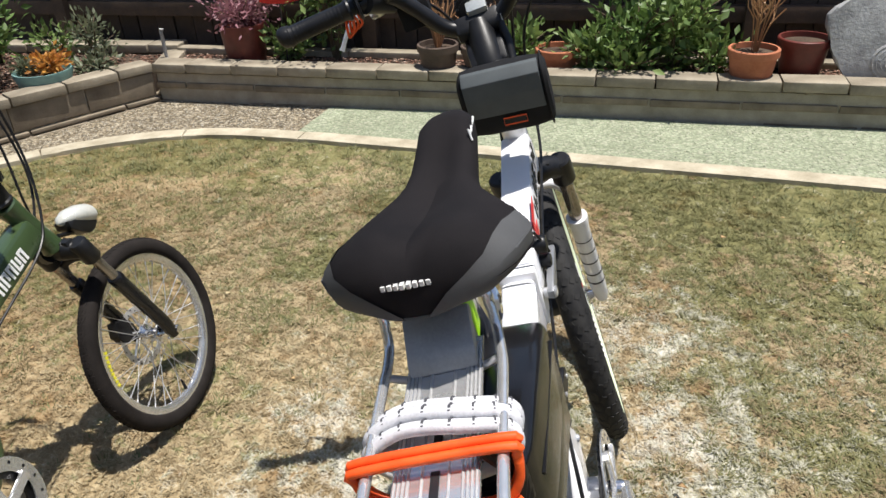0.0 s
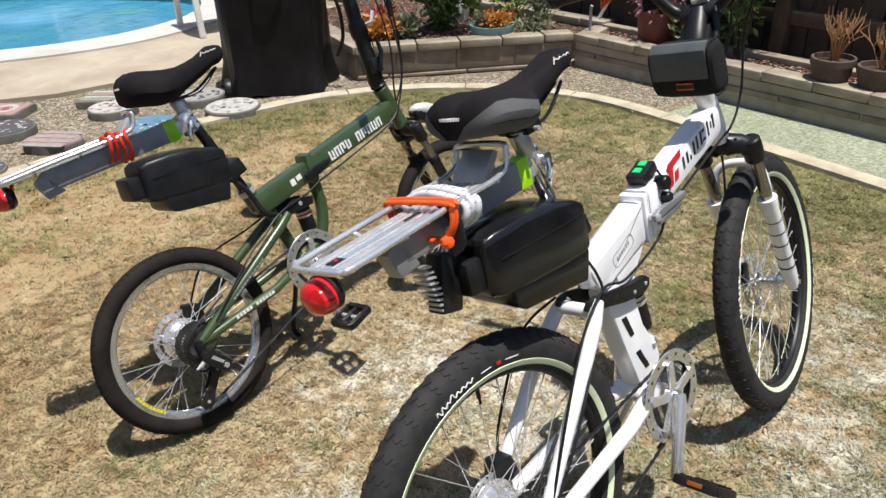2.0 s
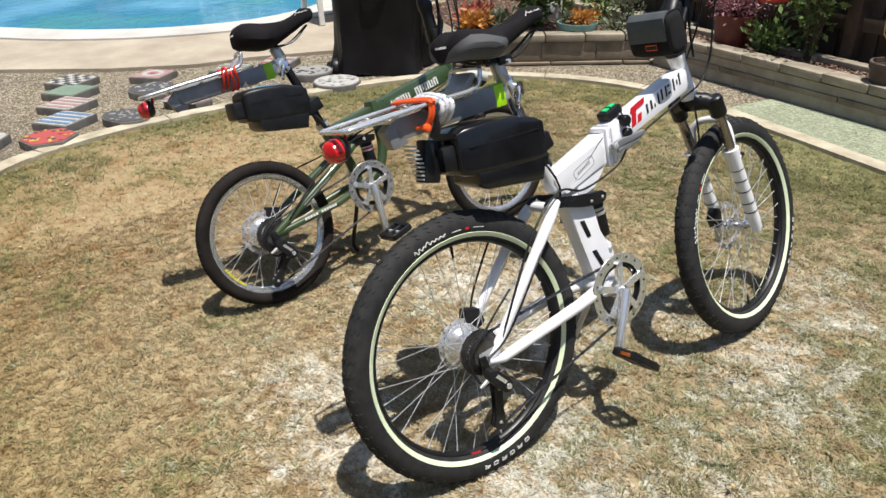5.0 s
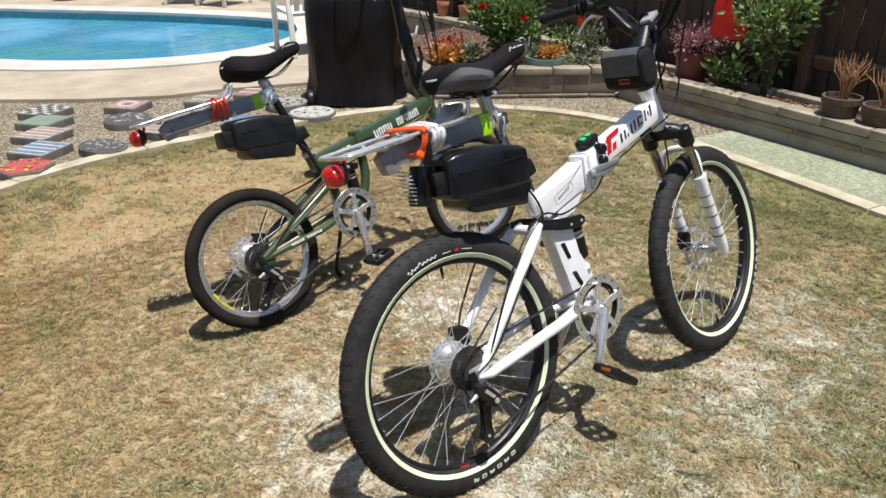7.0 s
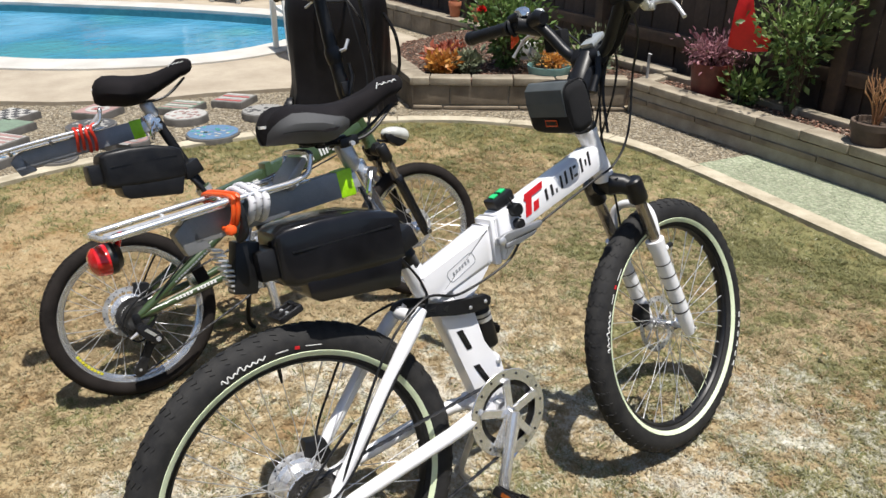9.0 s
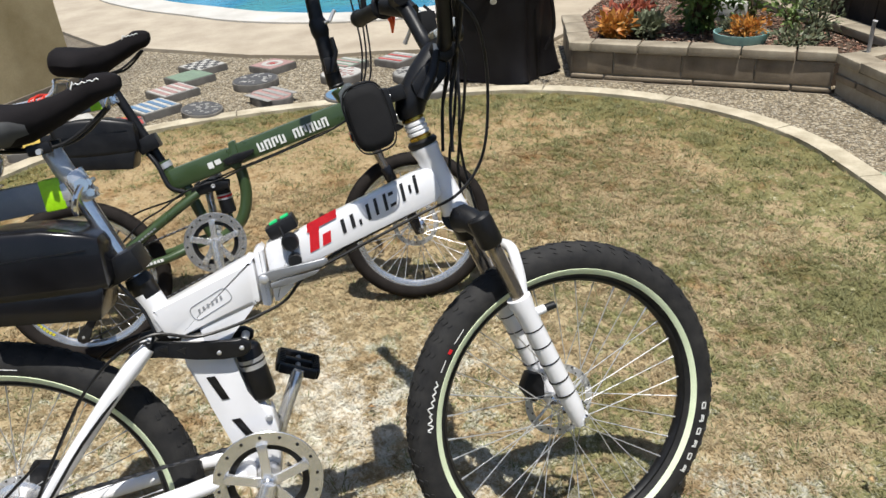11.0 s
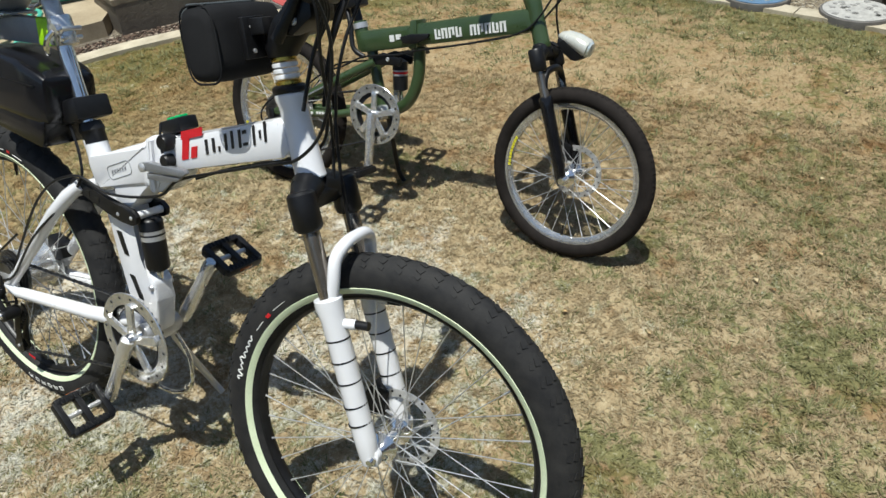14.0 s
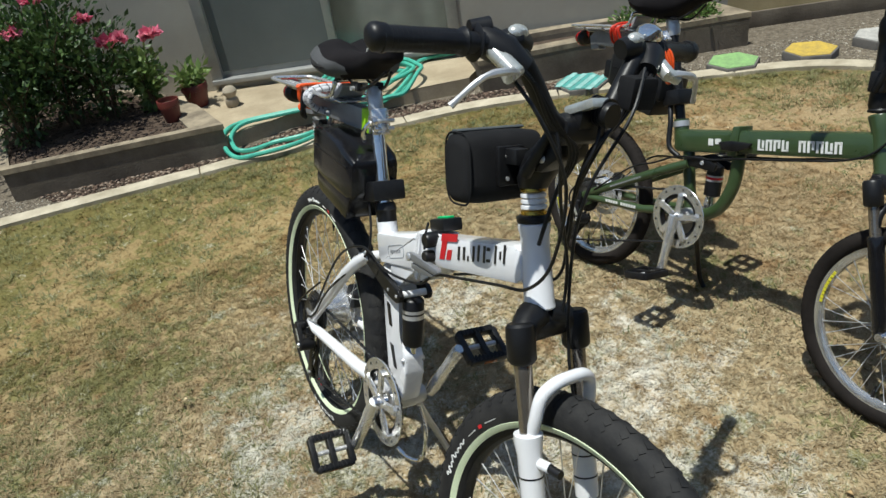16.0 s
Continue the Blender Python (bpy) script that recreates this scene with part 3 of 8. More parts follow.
def uneven(x, y, scale):
    """Smooth noise, 0 to 1, of so many lumps a metre."""
    px, py = np.asarray(x) * scale + 900.0, np.asarray(y) * scale + 700.0
    i, j = np.floor(px).astype(int), np.floor(py).astype(int)
    u, v = px - i, py - j
    u, v = u * u * (3 - 2 * u), v * v * (3 - 2 * v)
    a, b, c_, d = TABLE[i % 512, j % 512], TABLE[(i + 1) % 512, j % 512], TABLE[i % 512, (j + 1) % 512], TABLE[(i + 1) % 512, (j + 1) % 512]
    return (a * (1 - u) + b * u) * (1 - v) + (c_ * (1 - u) + d * u) * v


def lawn_z(x, y):
    """The lawn sinks a little towards its middle on one side, and is slightly uneven."""
    far, near = 4.28 - 0.27 * x - y, y + 0.66 + 0.3 * x
    rim = np.clip(np.minimum(far, near) / 0.7, 0, 1)
    side = np.clip((x + 0.20) / 0.55, 0, 1)
    rim, side = rim * rim * (3 - 2 * rim), side * side * (3 - 2 * side)
    lump = 0.0075 * (uneven(x, y, 21.0) - 0.5) + 0.0075 * (uneven(y + 3.1, x, 47.0) - 0.5)
    return -0.026 * rim * side + 0.003 * np.sin(x * 2.9 + 1.0) * np.sin(y * 2.3) * rim + lump


# the lawn: an uneven sheet of dry soil, and the blades on it
CELL = 0.02
gx, gy = np.meshgrid(np.arange(-2.94, 6.26, CELL), np.arange(-2.46, 4.62, CELL), indexing="ij")
within = inside(edge, gx.ravel(), gy.ravel()).reshape(gx.shape)
take = within[:-1, :-1] | within[1:, :-1] | within[1:, 1:] | within[:-1, 1:]
number = np.arange(gx.size).reshape(gx.shape)
quads = np.stack([number[:-1, :-1], number[1:, :-1], number[1:, 1:], number[:-1, 1:]], -1)[take]
used, back = np.unique(quads, return_inverse=True)
# how near the rim of the lawn a place is: 1 on it, 0 half a metre inside
rim_far = np.full(gx.shape, 9.0)
for (ax, ay), (bx, by) in zip(edge, edge[1:]):
    ex, ey = bx - ax, by - ay
    u = np.clip(((gx - ax) * ex + (gy - ay) * ey) / (ex * ex + ey * ey + 1e-9), 0, 1)
    rim_far = np.minimum(rim_far, np.hypot(gx - ax - u * ex, gy - ay - u * ey))
rim_near = np.clip(1 - rim_far / 0.55, 0, 1) ** 0.7


def mark_rim(me):
    co = np.empty(len(me.vertices) * 3, dtype=np.float32)
    me.vertices.foreach_get("co", co)
    i = np.clip(((co[0::3] + 2.94) / CELL + 0.5).astype(int), 0, gx.shape[0] - 1)
    j = np.clip(((co[1::3] + 2.46) / CELL + 0.5).astype(int), 0, gx.shape[1] - 1)
    me.attributes.new("rim", "FLOAT", "POINT").data.foreach_set("value", rim_near[i, j].astype(np.float32))
    return me


lawn = tagged(new("lawn", mark_rim(raw_mesh("lawn", np.stack([gx.ravel(), gy.ravel(), lawn_z(gx, gy).ravel()], -1)[used], back.reshape(-1, 4), LAWN))), "sun-dried patchy lawn with green and straw patches and white powder", "lawn", kind="structure")
lawn.data.polygons.foreach_set("use_smooth", [True] * len(lawn.data.polygons))


def grass_blades(count, seed, x0, x1, y0, y1, size):
    rng = np.random.default_rng(seed)
    x, y = rng.uniform(x0, x1, count), rng.uniform(y0, y1, count)
    ok = inside(edge, x, y)
    x, y = x[ok], y[ok]
    # tufts: the blades draw together
    x, y = x + 0.050 * (uneven(x, y, 33.0) - 0.5) + 0.030 * (uneven(y, x, 71.0) - 0.5), y + 0.050 * (uneven(x + 5.3, y, 37.0) - 0.5) + 0.030 * (uneven(y + 1.7, x, 67.0) - 0.5)
    n = len(x)
    a = rng.uniform(0, 2 * np.pi, n)
    ln = size * rng.uniform(0.5, 1.5, n)
    lean = rng.uniform(0.95, 1.65, n)
    w = rng.uniform(0.0012, 0.0025, n)
    d = np.stack([np.cos(a), np.sin(a), 0 * a], -1)
    s = np.stack([-np.sin(a), np.cos(a), 0 * a], -1)
    root = np.stack([x, y, lawn_z(x, y) - 0.002], -1)
    mid = root + d * (ln * 0.5 * np.sin(lean * 0.7))[:, None]; mid[:, 2] += ln * 0.5 * np.cos(lean * 0.7)
    tip = mid + d * (ln * 0.5 * np.sin(lean * 1.2))[:, None]; tip[:, 2] += ln * 0.5 * np.cos(lean * 1.2) * 0.8
    v = np.stack([root - s * w[:, None], root + s * w[:, None], mid + s * w[:, None] * 0.8, mid - s * w[:, None] * 0.8, tip], 1)
    k = 5 * np.arange(n)[:, None]
    tri = np.concatenate([k + [0, 1, 2], k + [0, 2, 3], k + [3, 2, 4]])
    return v.reshape(-1, 3), tri


v1, t1 = grass_blades(420000, 3, -1.6, 1.6, 0.2, 3.9, 0.018)
v2, t2 = grass_blades(170000, 4, -3.0, 3.4, -1.6, 4.8, 0.024)
tagged(new("grass", mark_rim(raw_mesh("grass", np.concatenate([v1, v2]), np.concatenate([t1, t2 + len(v1)]), BLADES))), "short dry straw-coloured and green grass blades", "grass", kind="stuff")


def grass_tufts(count, seed, base=0.14, spread=0.030, tall=0.024, per=30):
    """Upright green tufts, thick along the far side, thin where the lawn is trodden."""
    rng = np.random.default_rng(seed)
    x, y = rng.uniform(-2.9, 3.2, count * 12), rng.uniform(-1.4, 4.6, count * 12)
    far = np.clip((y - 2.3) / 1.6, 0, 1) * np.clip((x + 1.8) / 1.2, 0.35, 1)
    side = np.clip((x - 0.4) / 1.2, 0, 1) * 0.7
    clump = np.sin(x * 3.1 + 1.3 * np.sin(y * 2.3)) * np.sin(y * 3.7 + np.sin(x * 1.9)) * 0.5 + 0.5
    near = rim_near[np.clip(((x + 2.94) / CELL).astype(int), 0, gx.shape[0] - 1), np.clip(((y + 2.46) / CELL).astype(int), 0, gx.shape[1] - 1)]
    keep = inside(edge, x, y) & (rng.random(len(x)) < (base + 0.9 * np.maximum(np.maximum(far, side), near)) * (0.25 + 0.75 * clump))
    x, y = x[keep][:count], y[keep][:count]
    n = len(x) * per
    r = np.abs(rng.normal(0, spread, n)) * np.repeat(rng.uniform(0.6, 1.6, len(x)), per)
    a = rng.uniform(0, 2 * np.pi, n)
    bx, by = np.repeat(x, per) + r * np.cos(a), np.repeat(y, per) + r * np.sin(a)
    ln = tall * rng.uniform(0.5, 1.4, n)
    lean = rng.uniform(0.65, 1.40, n)
    w = rng.uniform(0.0014, 0.0030, n)
    d, s = np.stack([np.cos(a), np.sin(a), 0 * a], -1), np.stack([-np.sin(a), np.cos(a), 0 * a], -1)
    root = np.stack([bx, by, lawn_z(bx, by) - 0.002], -1)
    tip = root + d * (ln * np.sin(lean))[:, None]; tip[:, 2] += ln * np.cos(lean)
    v = np.stack([root - s * w[:, None], root + s * w[:, None], tip], 1)
    return v.reshape(-1, 3), np.arange(3 * n).reshape(-1, 3)


v3, t3 = grass_tufts(3300, 6, 0.14, 0.028, 0.029, 44)
tagged(new("grass_tufts", raw_mesh("grass_tufts", v3, t3, TUFT)), "low olive green grass tufts", "grass", kind="stuff")
v4, t4 = grass_tufts(3400, 16, 0.55, 0.018, 0.019, 22)
tagged(new("fresh_grass", raw_mesh("fresh_grass", v4, t4, FRESH)), "small fresh green grass tufts in the dry lawn", "grass", kind="stuff")

# the cream concrete edging round the lawn, poured in lengths
def ribbon(pts, w0, w1):
    """The outline of a band beside a line: from w0 to w1 to its left."""
    left, right = [], []
    for i, p in enumerate(pts):
        a, b = Vector(pts[max(i - 1, 0)]), Vector(pts[min(i + 1, len(pts) - 1)])
        d = (b - a).normalized()
        nrm = Vector((-d.y, d.x))
        left.append(tuple(Vector(p) + nrm * w1)); right.append(tuple(Vector(p) + nrm * w0))
    return right + left[::-1]


kerb = empty("lawn_kerb", Matrix(), "cream concrete mowing kerb curving round the lawn", "kerb", kind="structure")
cut = list(range(0, len(edge) - 1, 8)) + [len(edge) - 1]
for a, b in zip(cut, cut[1:]):
    seg = [Vector(q) for q in edge[a:b + 1]]
    if b < len(edge) - 1:
        seg[-1] = seg[-1].lerp(seg[-2], 0.03)
    part("kerb_stone", slab(ribbon([tuple(q) for q in seg], -0.105, 0.0), -0.05, 0.022, 0.008), CURB, kerb)

# bed of pale green crushed stone between kerb and wall
BED = [(-0.62, 4.575), (-0.2, 4.46), (0.88, 4.15), (1.9, 3.86), (3.6, 3.34), (6.2, 2.57), (6.2, 3.62), (2.0, 4.48), (0.8, 4.74), (-0.50, 5.0)]
thing("gravel_bed", slab(BED, -0.03, -0.004), GREENBED, "flat bed of pale green crushed stone beside the wall", "gravel", kind="structure", smooth=0)
tagged(strew("crushed_stone", BED, 9000, 0.0052, GREENPEB, -0.004, 5), "loose pale green crushed stone", "gravel", kind="stuff")

YARD = [(-0.62, 4.58), (-1.05, 4.65), (-1.45, 4.60), (-1.95, 4.40), (-2.35, 4.06), (-2.62, 3.62), (-2.80, 3.0), (-2.95, 2.4), (-2.97, 1.85), (-2.92, 1.3), (-2.75, 0.90), (-2.45, 0.56), (-2.05, 0.26), (-1.42, -0.22), (-1.0, -0.44),
        (-1.45, -0.50), (-2.8, 0.42), (-3.6, 0.75), (-5.5, 0.9), (-4.9, 1.70), (-4.44, 2.16), (-4.08, 2.69), (-3.97, 3.13), (-3.69, 3.71), (-3.4, 4.2), (-2.7, 4.05), (-1.62, 5.2), (-0.52, 5.0)]
tagged(strew("loose_gravel", YARD, 26000, 0.0085, PEBBLES, -0.012, 6), "loose tan and grey gravel", "gravel", kind="stuff")
YARD2 = [(-1.0, -0.44), (-0.3, -0.68), (0.4, -0.88), (1.2, -1.12), (2.5, -1.48), (2.5, -1.9), (1.15, -1.42), (0.05, -0.93), (-1.4, -0.46)]
tagged(strew("loose_gravel", YARD2, 7000, 0.009, PEBBLES, -0.012, 7), "loose grey gravel along the house planter", "gravel", kind="stuff")

# pool deck, coping, basin and water
DECKLINE = [(-5.6, 0.95), (-4.9, 1.68), (-4.44, 2.16), (-4.08, 2.69), (-3.97, 3.13), (-3.69, 3.71), (-3.45, 4.25), (-4.05, 5.0), (-4.3, 5.75), (-6.0, 6.05), (-14, 7.0), (-16, 1.0), (-9, -0.6)]
area = sum(a[0] * b[1] - b[0] * a[1] for a, b in zip(POOL, POOL[1:] + POOL[:1]))
cope_ring = []
for i, p in enumerate(POOL):
    a, b = Vector(POOL[i - 1]), Vector(POOL[(i + 1) % len(POOL)])
    d = (b - a).normalized()
    nrm = Vector((d.y, -d.x)) * (1 if area > 0 else -1)
    cope_ring.append((p[0] + nrm.x * 0.42, p[1] + nrm.y * 0.42))


def ring_slab(outer, inner, z0, z1):
    """A flat ring between two outlines with as many corners each."""
    bm = bmesh.new()
    rows = [[bm.verts.new((x, y, z)) for x, y in ring] for ring, z in ((outer, z0), (outer, z1), (inner, z1), (inner, z0))]
    n = len(outer)
    for q, s in zip(rows, rows[1:] + rows[:1]):
        for k in range(n):
            bm.faces.new((q[k], q[(k + 1) % n], s[(k + 1) % n], s[k]))
    return bm


deck_bm = sheet_with_hole(DECKLINE, [cope_ring], 0.018)
deck_top = list(deck_bm.faces)
ext = bmesh.ops.extrude_face_region(deck_bm, geom=deck_top)
bmesh.ops.translate(deck_bm, vec=(0, 0, -0.06), verts=[v for v in ext["geom"] if isinstance(v, bmesh.types.BMVert)])
thing("pool_deck", deck_bm, DECK, "warm beige concrete pool deck", "deck", kind="structure", smooth=0)
thing("pool_coping", ring_slab(cope_ring, POOL, -0.03, 0.035), COPING, "white concrete coping round the pool", "coping", kind="structure", smooth=0)
basin = bmesh.new()
rows = [[basin.verts.new((x, y, z)) for x, y in POOL] for z in (0.0, -0.13, -0.28, -1.3)]
for q, s in zip(rows, rows[1:]):
    for k in range(len(POOL)):
        basin.faces.new((q[k], q[(k + 1) % len(POOL)], s[(k + 1) % len(POOL)], s[k]))
basin.faces.new(rows[-1])
pool = thing("swimming_pool", basin, POOLTILE, "kidney-shaped swimming pool with blue plaster", "pool", kind="structure", smooth=0)
part("waterline_tile", ring_slab(POOL, [(x * 0.998 - 0.008 * 2, y * 0.998 + 0.004) for x, y in POOL], -0.14, -0.01), POOLRIM, pool, "dark blue-green waterline tiles", 0)
wbm = bmesh.new()
bmesh.ops.triangulate(wbm, faces=[wbm.faces.new([wbm.verts.new((x, y, -0.09)) for x, y in POOL])])
thing("water", wbm, WATER, "rippled clear blue pool water", "water", kind="structure", smooth=0)

# ---- planter walls, fence, house ----
def block_wall(name, a, b, label, courses, thick=0.15, back=1, seed=0, cap=(0.30, 0.055, 0.145), z0=-0.04):
    """A wall of blocks from a to b (on its front line; back: which side its body lies, 1 to the left of the way). courses: (height, length, shift, proud)."""
    rng = random.Random(seed)
    a, b = Vector(a), Vector(b)
    d = (b - a).normalized()
    nrm = Vector((-d.y, d.x)) * back
    L = (b - a).length
    ang = math.degrees(math.atan2(d.y, d.x))
    mid = (a + b) / 2
    total = sum(c[0] for c in courses)
    core = moved(box((0, 0, 0), (L - 0.02, thick - 0.024, total - 0.01)), pose(*(mid + nrm * thick / 2), z0 + total / 2 - 0.004, 0, 0, ang))
    wall = thing(name, core, MORTAR, label, "wall", kind="structure", smooth=0)
    z = z0
    shared = {}

    def lay(kind, size, u, zc, proud, material):
        key = (kind, round(size[0], 2))
        if key not in shared:
            bm = box((0, 0, 0), (size[0], size[1], size[2]), 0.006)
            for v in bm.verts:
                v.co += Vector((noise.noise(v.co * 23 + Vector((len(shared), 3, 1))), noise.noise(v.co * 27), noise.noise(v.co * 31))) * 0.004
            shared[key] = mesh_of(kind, bm, material, 50)
        ob = new(kind, shared[key])
        ob.parent = wall
        p = a + d * u + nrm * (thick / 2 - proud)
        ob.matrix_basis = pose(p.x, p.y, zc + rng.uniform(-0.002, 0.002), rng.uniform(-0.4, 0.4), rng.uniform(-0.4, 0.4), ang + rng.uniform(-0.5, 0.5))

    for h, ln, shift, proud in courses:
        u = -ln * shift
        while u < L - 0.02:
            s, e = max(u, 0.0), min(u + ln, L)
            if e - s > 0.04:
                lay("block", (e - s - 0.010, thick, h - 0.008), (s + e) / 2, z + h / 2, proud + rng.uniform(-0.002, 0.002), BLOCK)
            u += ln
        z += h
    if cap:
        ln, h, w = cap
        u = -rng.uniform(0, 0.2)
        while u < L - 0.02:
            s, e = max(u, 0.0), min(u + ln, L)
            if e - s > 0.04:
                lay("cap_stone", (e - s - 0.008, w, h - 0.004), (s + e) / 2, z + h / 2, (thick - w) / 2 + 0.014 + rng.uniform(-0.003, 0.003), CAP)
            u += ln
    return wall


def fence_y(x):
    """The line of the front of the long planter wall."""
    return 5.235 - 0.207 * (x + 1.62)


block_wall("wall_north", (-1.60, fence_y(-1.60)), (6.4, fence_y(6.4)), "low planter wall of tan concrete blocks with cap stones", [(0.045, 0.45, 0.3, -0.012), (0.165, 0.45, 0.55, 0.0)], 0.12, seed=1)
block_wall("wall_corner", (-2.64, 4.10), (-1.60, 5.235), "low planter wall of tan blocks with a stepped footing", [(0.035, 0.6, 0.2, 0.035), (0.03, 0.55, 0.6, 0.02), (0.145, 0.42, 0.35, 0.0)], seed=2)
block_wall("wall_end", (-3.42, 4.42), (-2.64, 4.10), "end of the planter wall beside the pool deck", [(0.21, 0.42, 0.35, 0.0)], seed=3)
block_wall("wall_post", (-1.60, 5.25), (-1.64, 5.63), "short cross wall with cream cap stones between the beds", [(0.19, 0.4, 0.0, 0.0)], 0.10, seed=4, cap=(0.4, 0.055, 0.13), back=-1)
block_wall("wall_back", (-6.4, 6.34), (-1.58, 5.64), "low back wall of the corner bed along the fence", [(0.215, 0.42, 0.4, 0.0)], 0.12, seed=5)
block_wall("wall_rear", (-1.58, 5.62), (6.4, 3.97), "low rear edging of the bed along the fence", [(0.22, 0.6, 0.2, 0.0)], 0.06, seed=6, cap=(0.6, 0.04, 0.08))

BEDR = [(-1.5, 5.32), (6.3, fence_y(6.3) + 0.15), (6.3, 4.0), (-1.5, 5.6)]
BEDL = [(-2.60, 4.28), (-1.72, 5.27), (-1.66, 5.62), (-4.2, 6.0), (-4.0, 5.05), (-3.40, 4.50)]
thing("planter_soil", slab(BEDR, -0.05, 0.176), SOIL, "dark mulched soil in the long bed", "soil", kind="structure", smooth=0)
thing("planter_soil", slab(BEDL, -0.05, 0.165), SOIL, "dark mulched soil in the corner bed", "soil", kind="structure", smooth=0)
thing("planter_soil", slab([(-1.6, 5.68), (6.3, 4.03), (6.3, 4.4), (-1.6, 6.0), (-6.4, 6.8), (-6.4, 6.45)], -0.05, 0.18), SOIL, "dark soil strip under the fence", "soil", kind="structure", smooth=0)
tagged(strew("bark_mulch", BEDR, 9000, 0.018, MULCH, 0.179, 8, 0.4), "reddish bark mulch", "mulch", kind="stuff")
tagged(strew("bark_mulch", BEDL, 6000, 0.016, MULCH, 0.168, 9, 0.4), "reddish bark mulch", "mulch", kind="stuff")


def board_fence(name, a, b, label, height=1.9, board=0.14):
    a, b = Vector(a), Vector(b)
    d = (b - a).normalized()
    ang = math.degrees(math.atan2(d.y, d.x))
    L = (b - a).length
    f = empty(name, pose(a.x, a.y, 0, 0, 0, ang), label, "fence", kind="structure")
    me = mesh_of("board", box((0, 0, height / 2), (board - 0.008, 0.018, height), 0.003), FENCE)
    for i in range(int(L / board)):
        ob = new("board", me)
        ob.parent = f
        ob.matrix_basis = pose((i + 0.5) * board, 0.004 * math.sin(i * 2.3), 0.004 * math.sin(i * 1.7), 0, 0.3 * math.sin(i * 3.1), 0)
    for z0, z1 in ((0.0, 0.66), (0.78, height)):
        part("backing", box((L / 2, 0.035, (z0 + z1) / 2), (L, 0.02, z1 - z0)), FENCE, f)
    for z in (0.42, 1.55):
        part("rail", box((L / 2, -0.035, z), (L, 0.05, 0.09), 0.004), RAIL, f)
    for k in range(int(L / 2.2) + 1):
        part("post", box((min(0.3 + 2.2 * k, L - 0.1), -0.062, height / 2 - 0.05), (0.09, 0.09, height - 0.1), 0.005), RAIL, f)
    return f


board_fence("fence_north", (-9.2, 7.42), (6.8, 4.12), "dark brown wooden board fence with rails behind the planter")
board_fence("fence_west", (-16.5, 0.0), (-9.2, 7.42), "dark brown wooden board fence beyond the pool")
board_fence("fence_east", (6.8, 4.12), (6.8, -7.2), "plain wooden board fence closing the yard")

# the house: a stuccoed wall with a sliding door in it
HA, HD = Vector((2.6, -3.98)), Vector((-0.8115, 0.5843))       # a point of the wall, and the way along it
HANG = math.degrees(math.atan2(HD.y, HD.x))


def house_u(x):
    return (x - HA.x) / HD.x


U0, U1 = house_u(-0.30), house_u(-1.66)                         # the door's jambs
house = empty("wall_house", pose(HA.x, HA.y, 0, 0, 0, HANG), "cream stucco house wall with a sliding glass door", "wall", kind="structure")
# seen from the yard the wall's body lies behind, which is the left of its way
for name, u0, u1, z0, z1 in (("wall_panel", -3.0, U0, -0.1, 2.9), ("wall_panel", U1, house_u(-3.05), -0.1, 2.9), ("wall_panel", U0, U1, 2.14, 2.9), ("sill", U0, U1, -0.1, 0.12)):
    part(name, box(((u0 + u1) / 2, 0.12, (z0 + z1) / 2), (u1 - u0, 0.24, z1 - z0)), STUCCO, house)
part("wall_panel", box(((house_u(-3.05) + house_u(-4.2)) / 2, 0.12, 1.3), (house_u(-4.2) - house_u(-3.05), 0.24, 2.8)), YELLOWWALL, house, "weathered yellowish stucco")
# dark strip along the wall's foot, in place of a shadow gap
part("shade_strip", box(((house_u(-3.05) + house_u(-4.2)) / 2, -0.010, 0.035), (house_u(-4.2) - house_u(-3.05), 0.022, 0.11), 0.004), PLANTER, house, "dark strip standing for the shadow gap at the wall foot")
door = empty("door_1", pose(HA.x, HA.y, 0, 0, 0, HANG), "closed sliding glass door in a grey aluminium frame", "door", kind="structure")
W = U1 - U0
for u in (U0 + 0.035, U1 - 0.035):
    part("jamb", box((u, 0.03, 1.13), (0.07, 0.10, 2.02), 0.004), DOORFRAME, door)
part("head", box(((U0 + U1) / 2, 0.03, 2.10), (W, 0.10, 0.07), 0.004), DOORFRAME, door)
part("track", box(((U0 + U1) / 2, 0.02, 0.135), (W, 0.13, 0.03), 0.003), DOORFRAME, door)
for k, (c, y) in enumerate(((0.27, 0.05), (0.74, 0.02))):
    leaf = part("leaf_frame", box((U0 + W * c, y, 0.175), (W * 0.5, 0.035, 0.06), 0.003), DOORFRAME, door)
    pane = part("pane", box((U0 + W * c, y, 1.14), (W * 0.46, 0.006, 1.88)), GLASS_DARK, leaf)
    pane.visible_shadow = False
    if k == 0:
        part("screen", box((U0 + W * c, y - 0.028, 1.14), (W * 0.47, 0.002, 1.90)), SCREEN, leaf, "dull grey insect screen", 0)
    for s in (-1, 1):
        part("stile", box((U0 + W * c + s * W * 0.235, y, 1.12), (0.05, 0.036, 1.92), 0.003), DOORFRAME, leaf)

folds = [(U0 + 0.01 + (W - 0.02) * k / 120, 0.125 + 0.004 * math.sin(k * 0.5) + 0.003 * math.sin(k * 0.17)) for k in range(121)]
cloth = slab(folds + [(u, v + 0.004) for u, v in folds[::-1]], 0.16, 2.12)
curtain = part("curtain", cloth, CURTAIN)
curtain.matrix_basis = pose(HA.x, HA.y, 0, 0, 0, HANG)
tagged(curtain, "drawn grey cloth curtain behind the sliding glass door", "curtain")

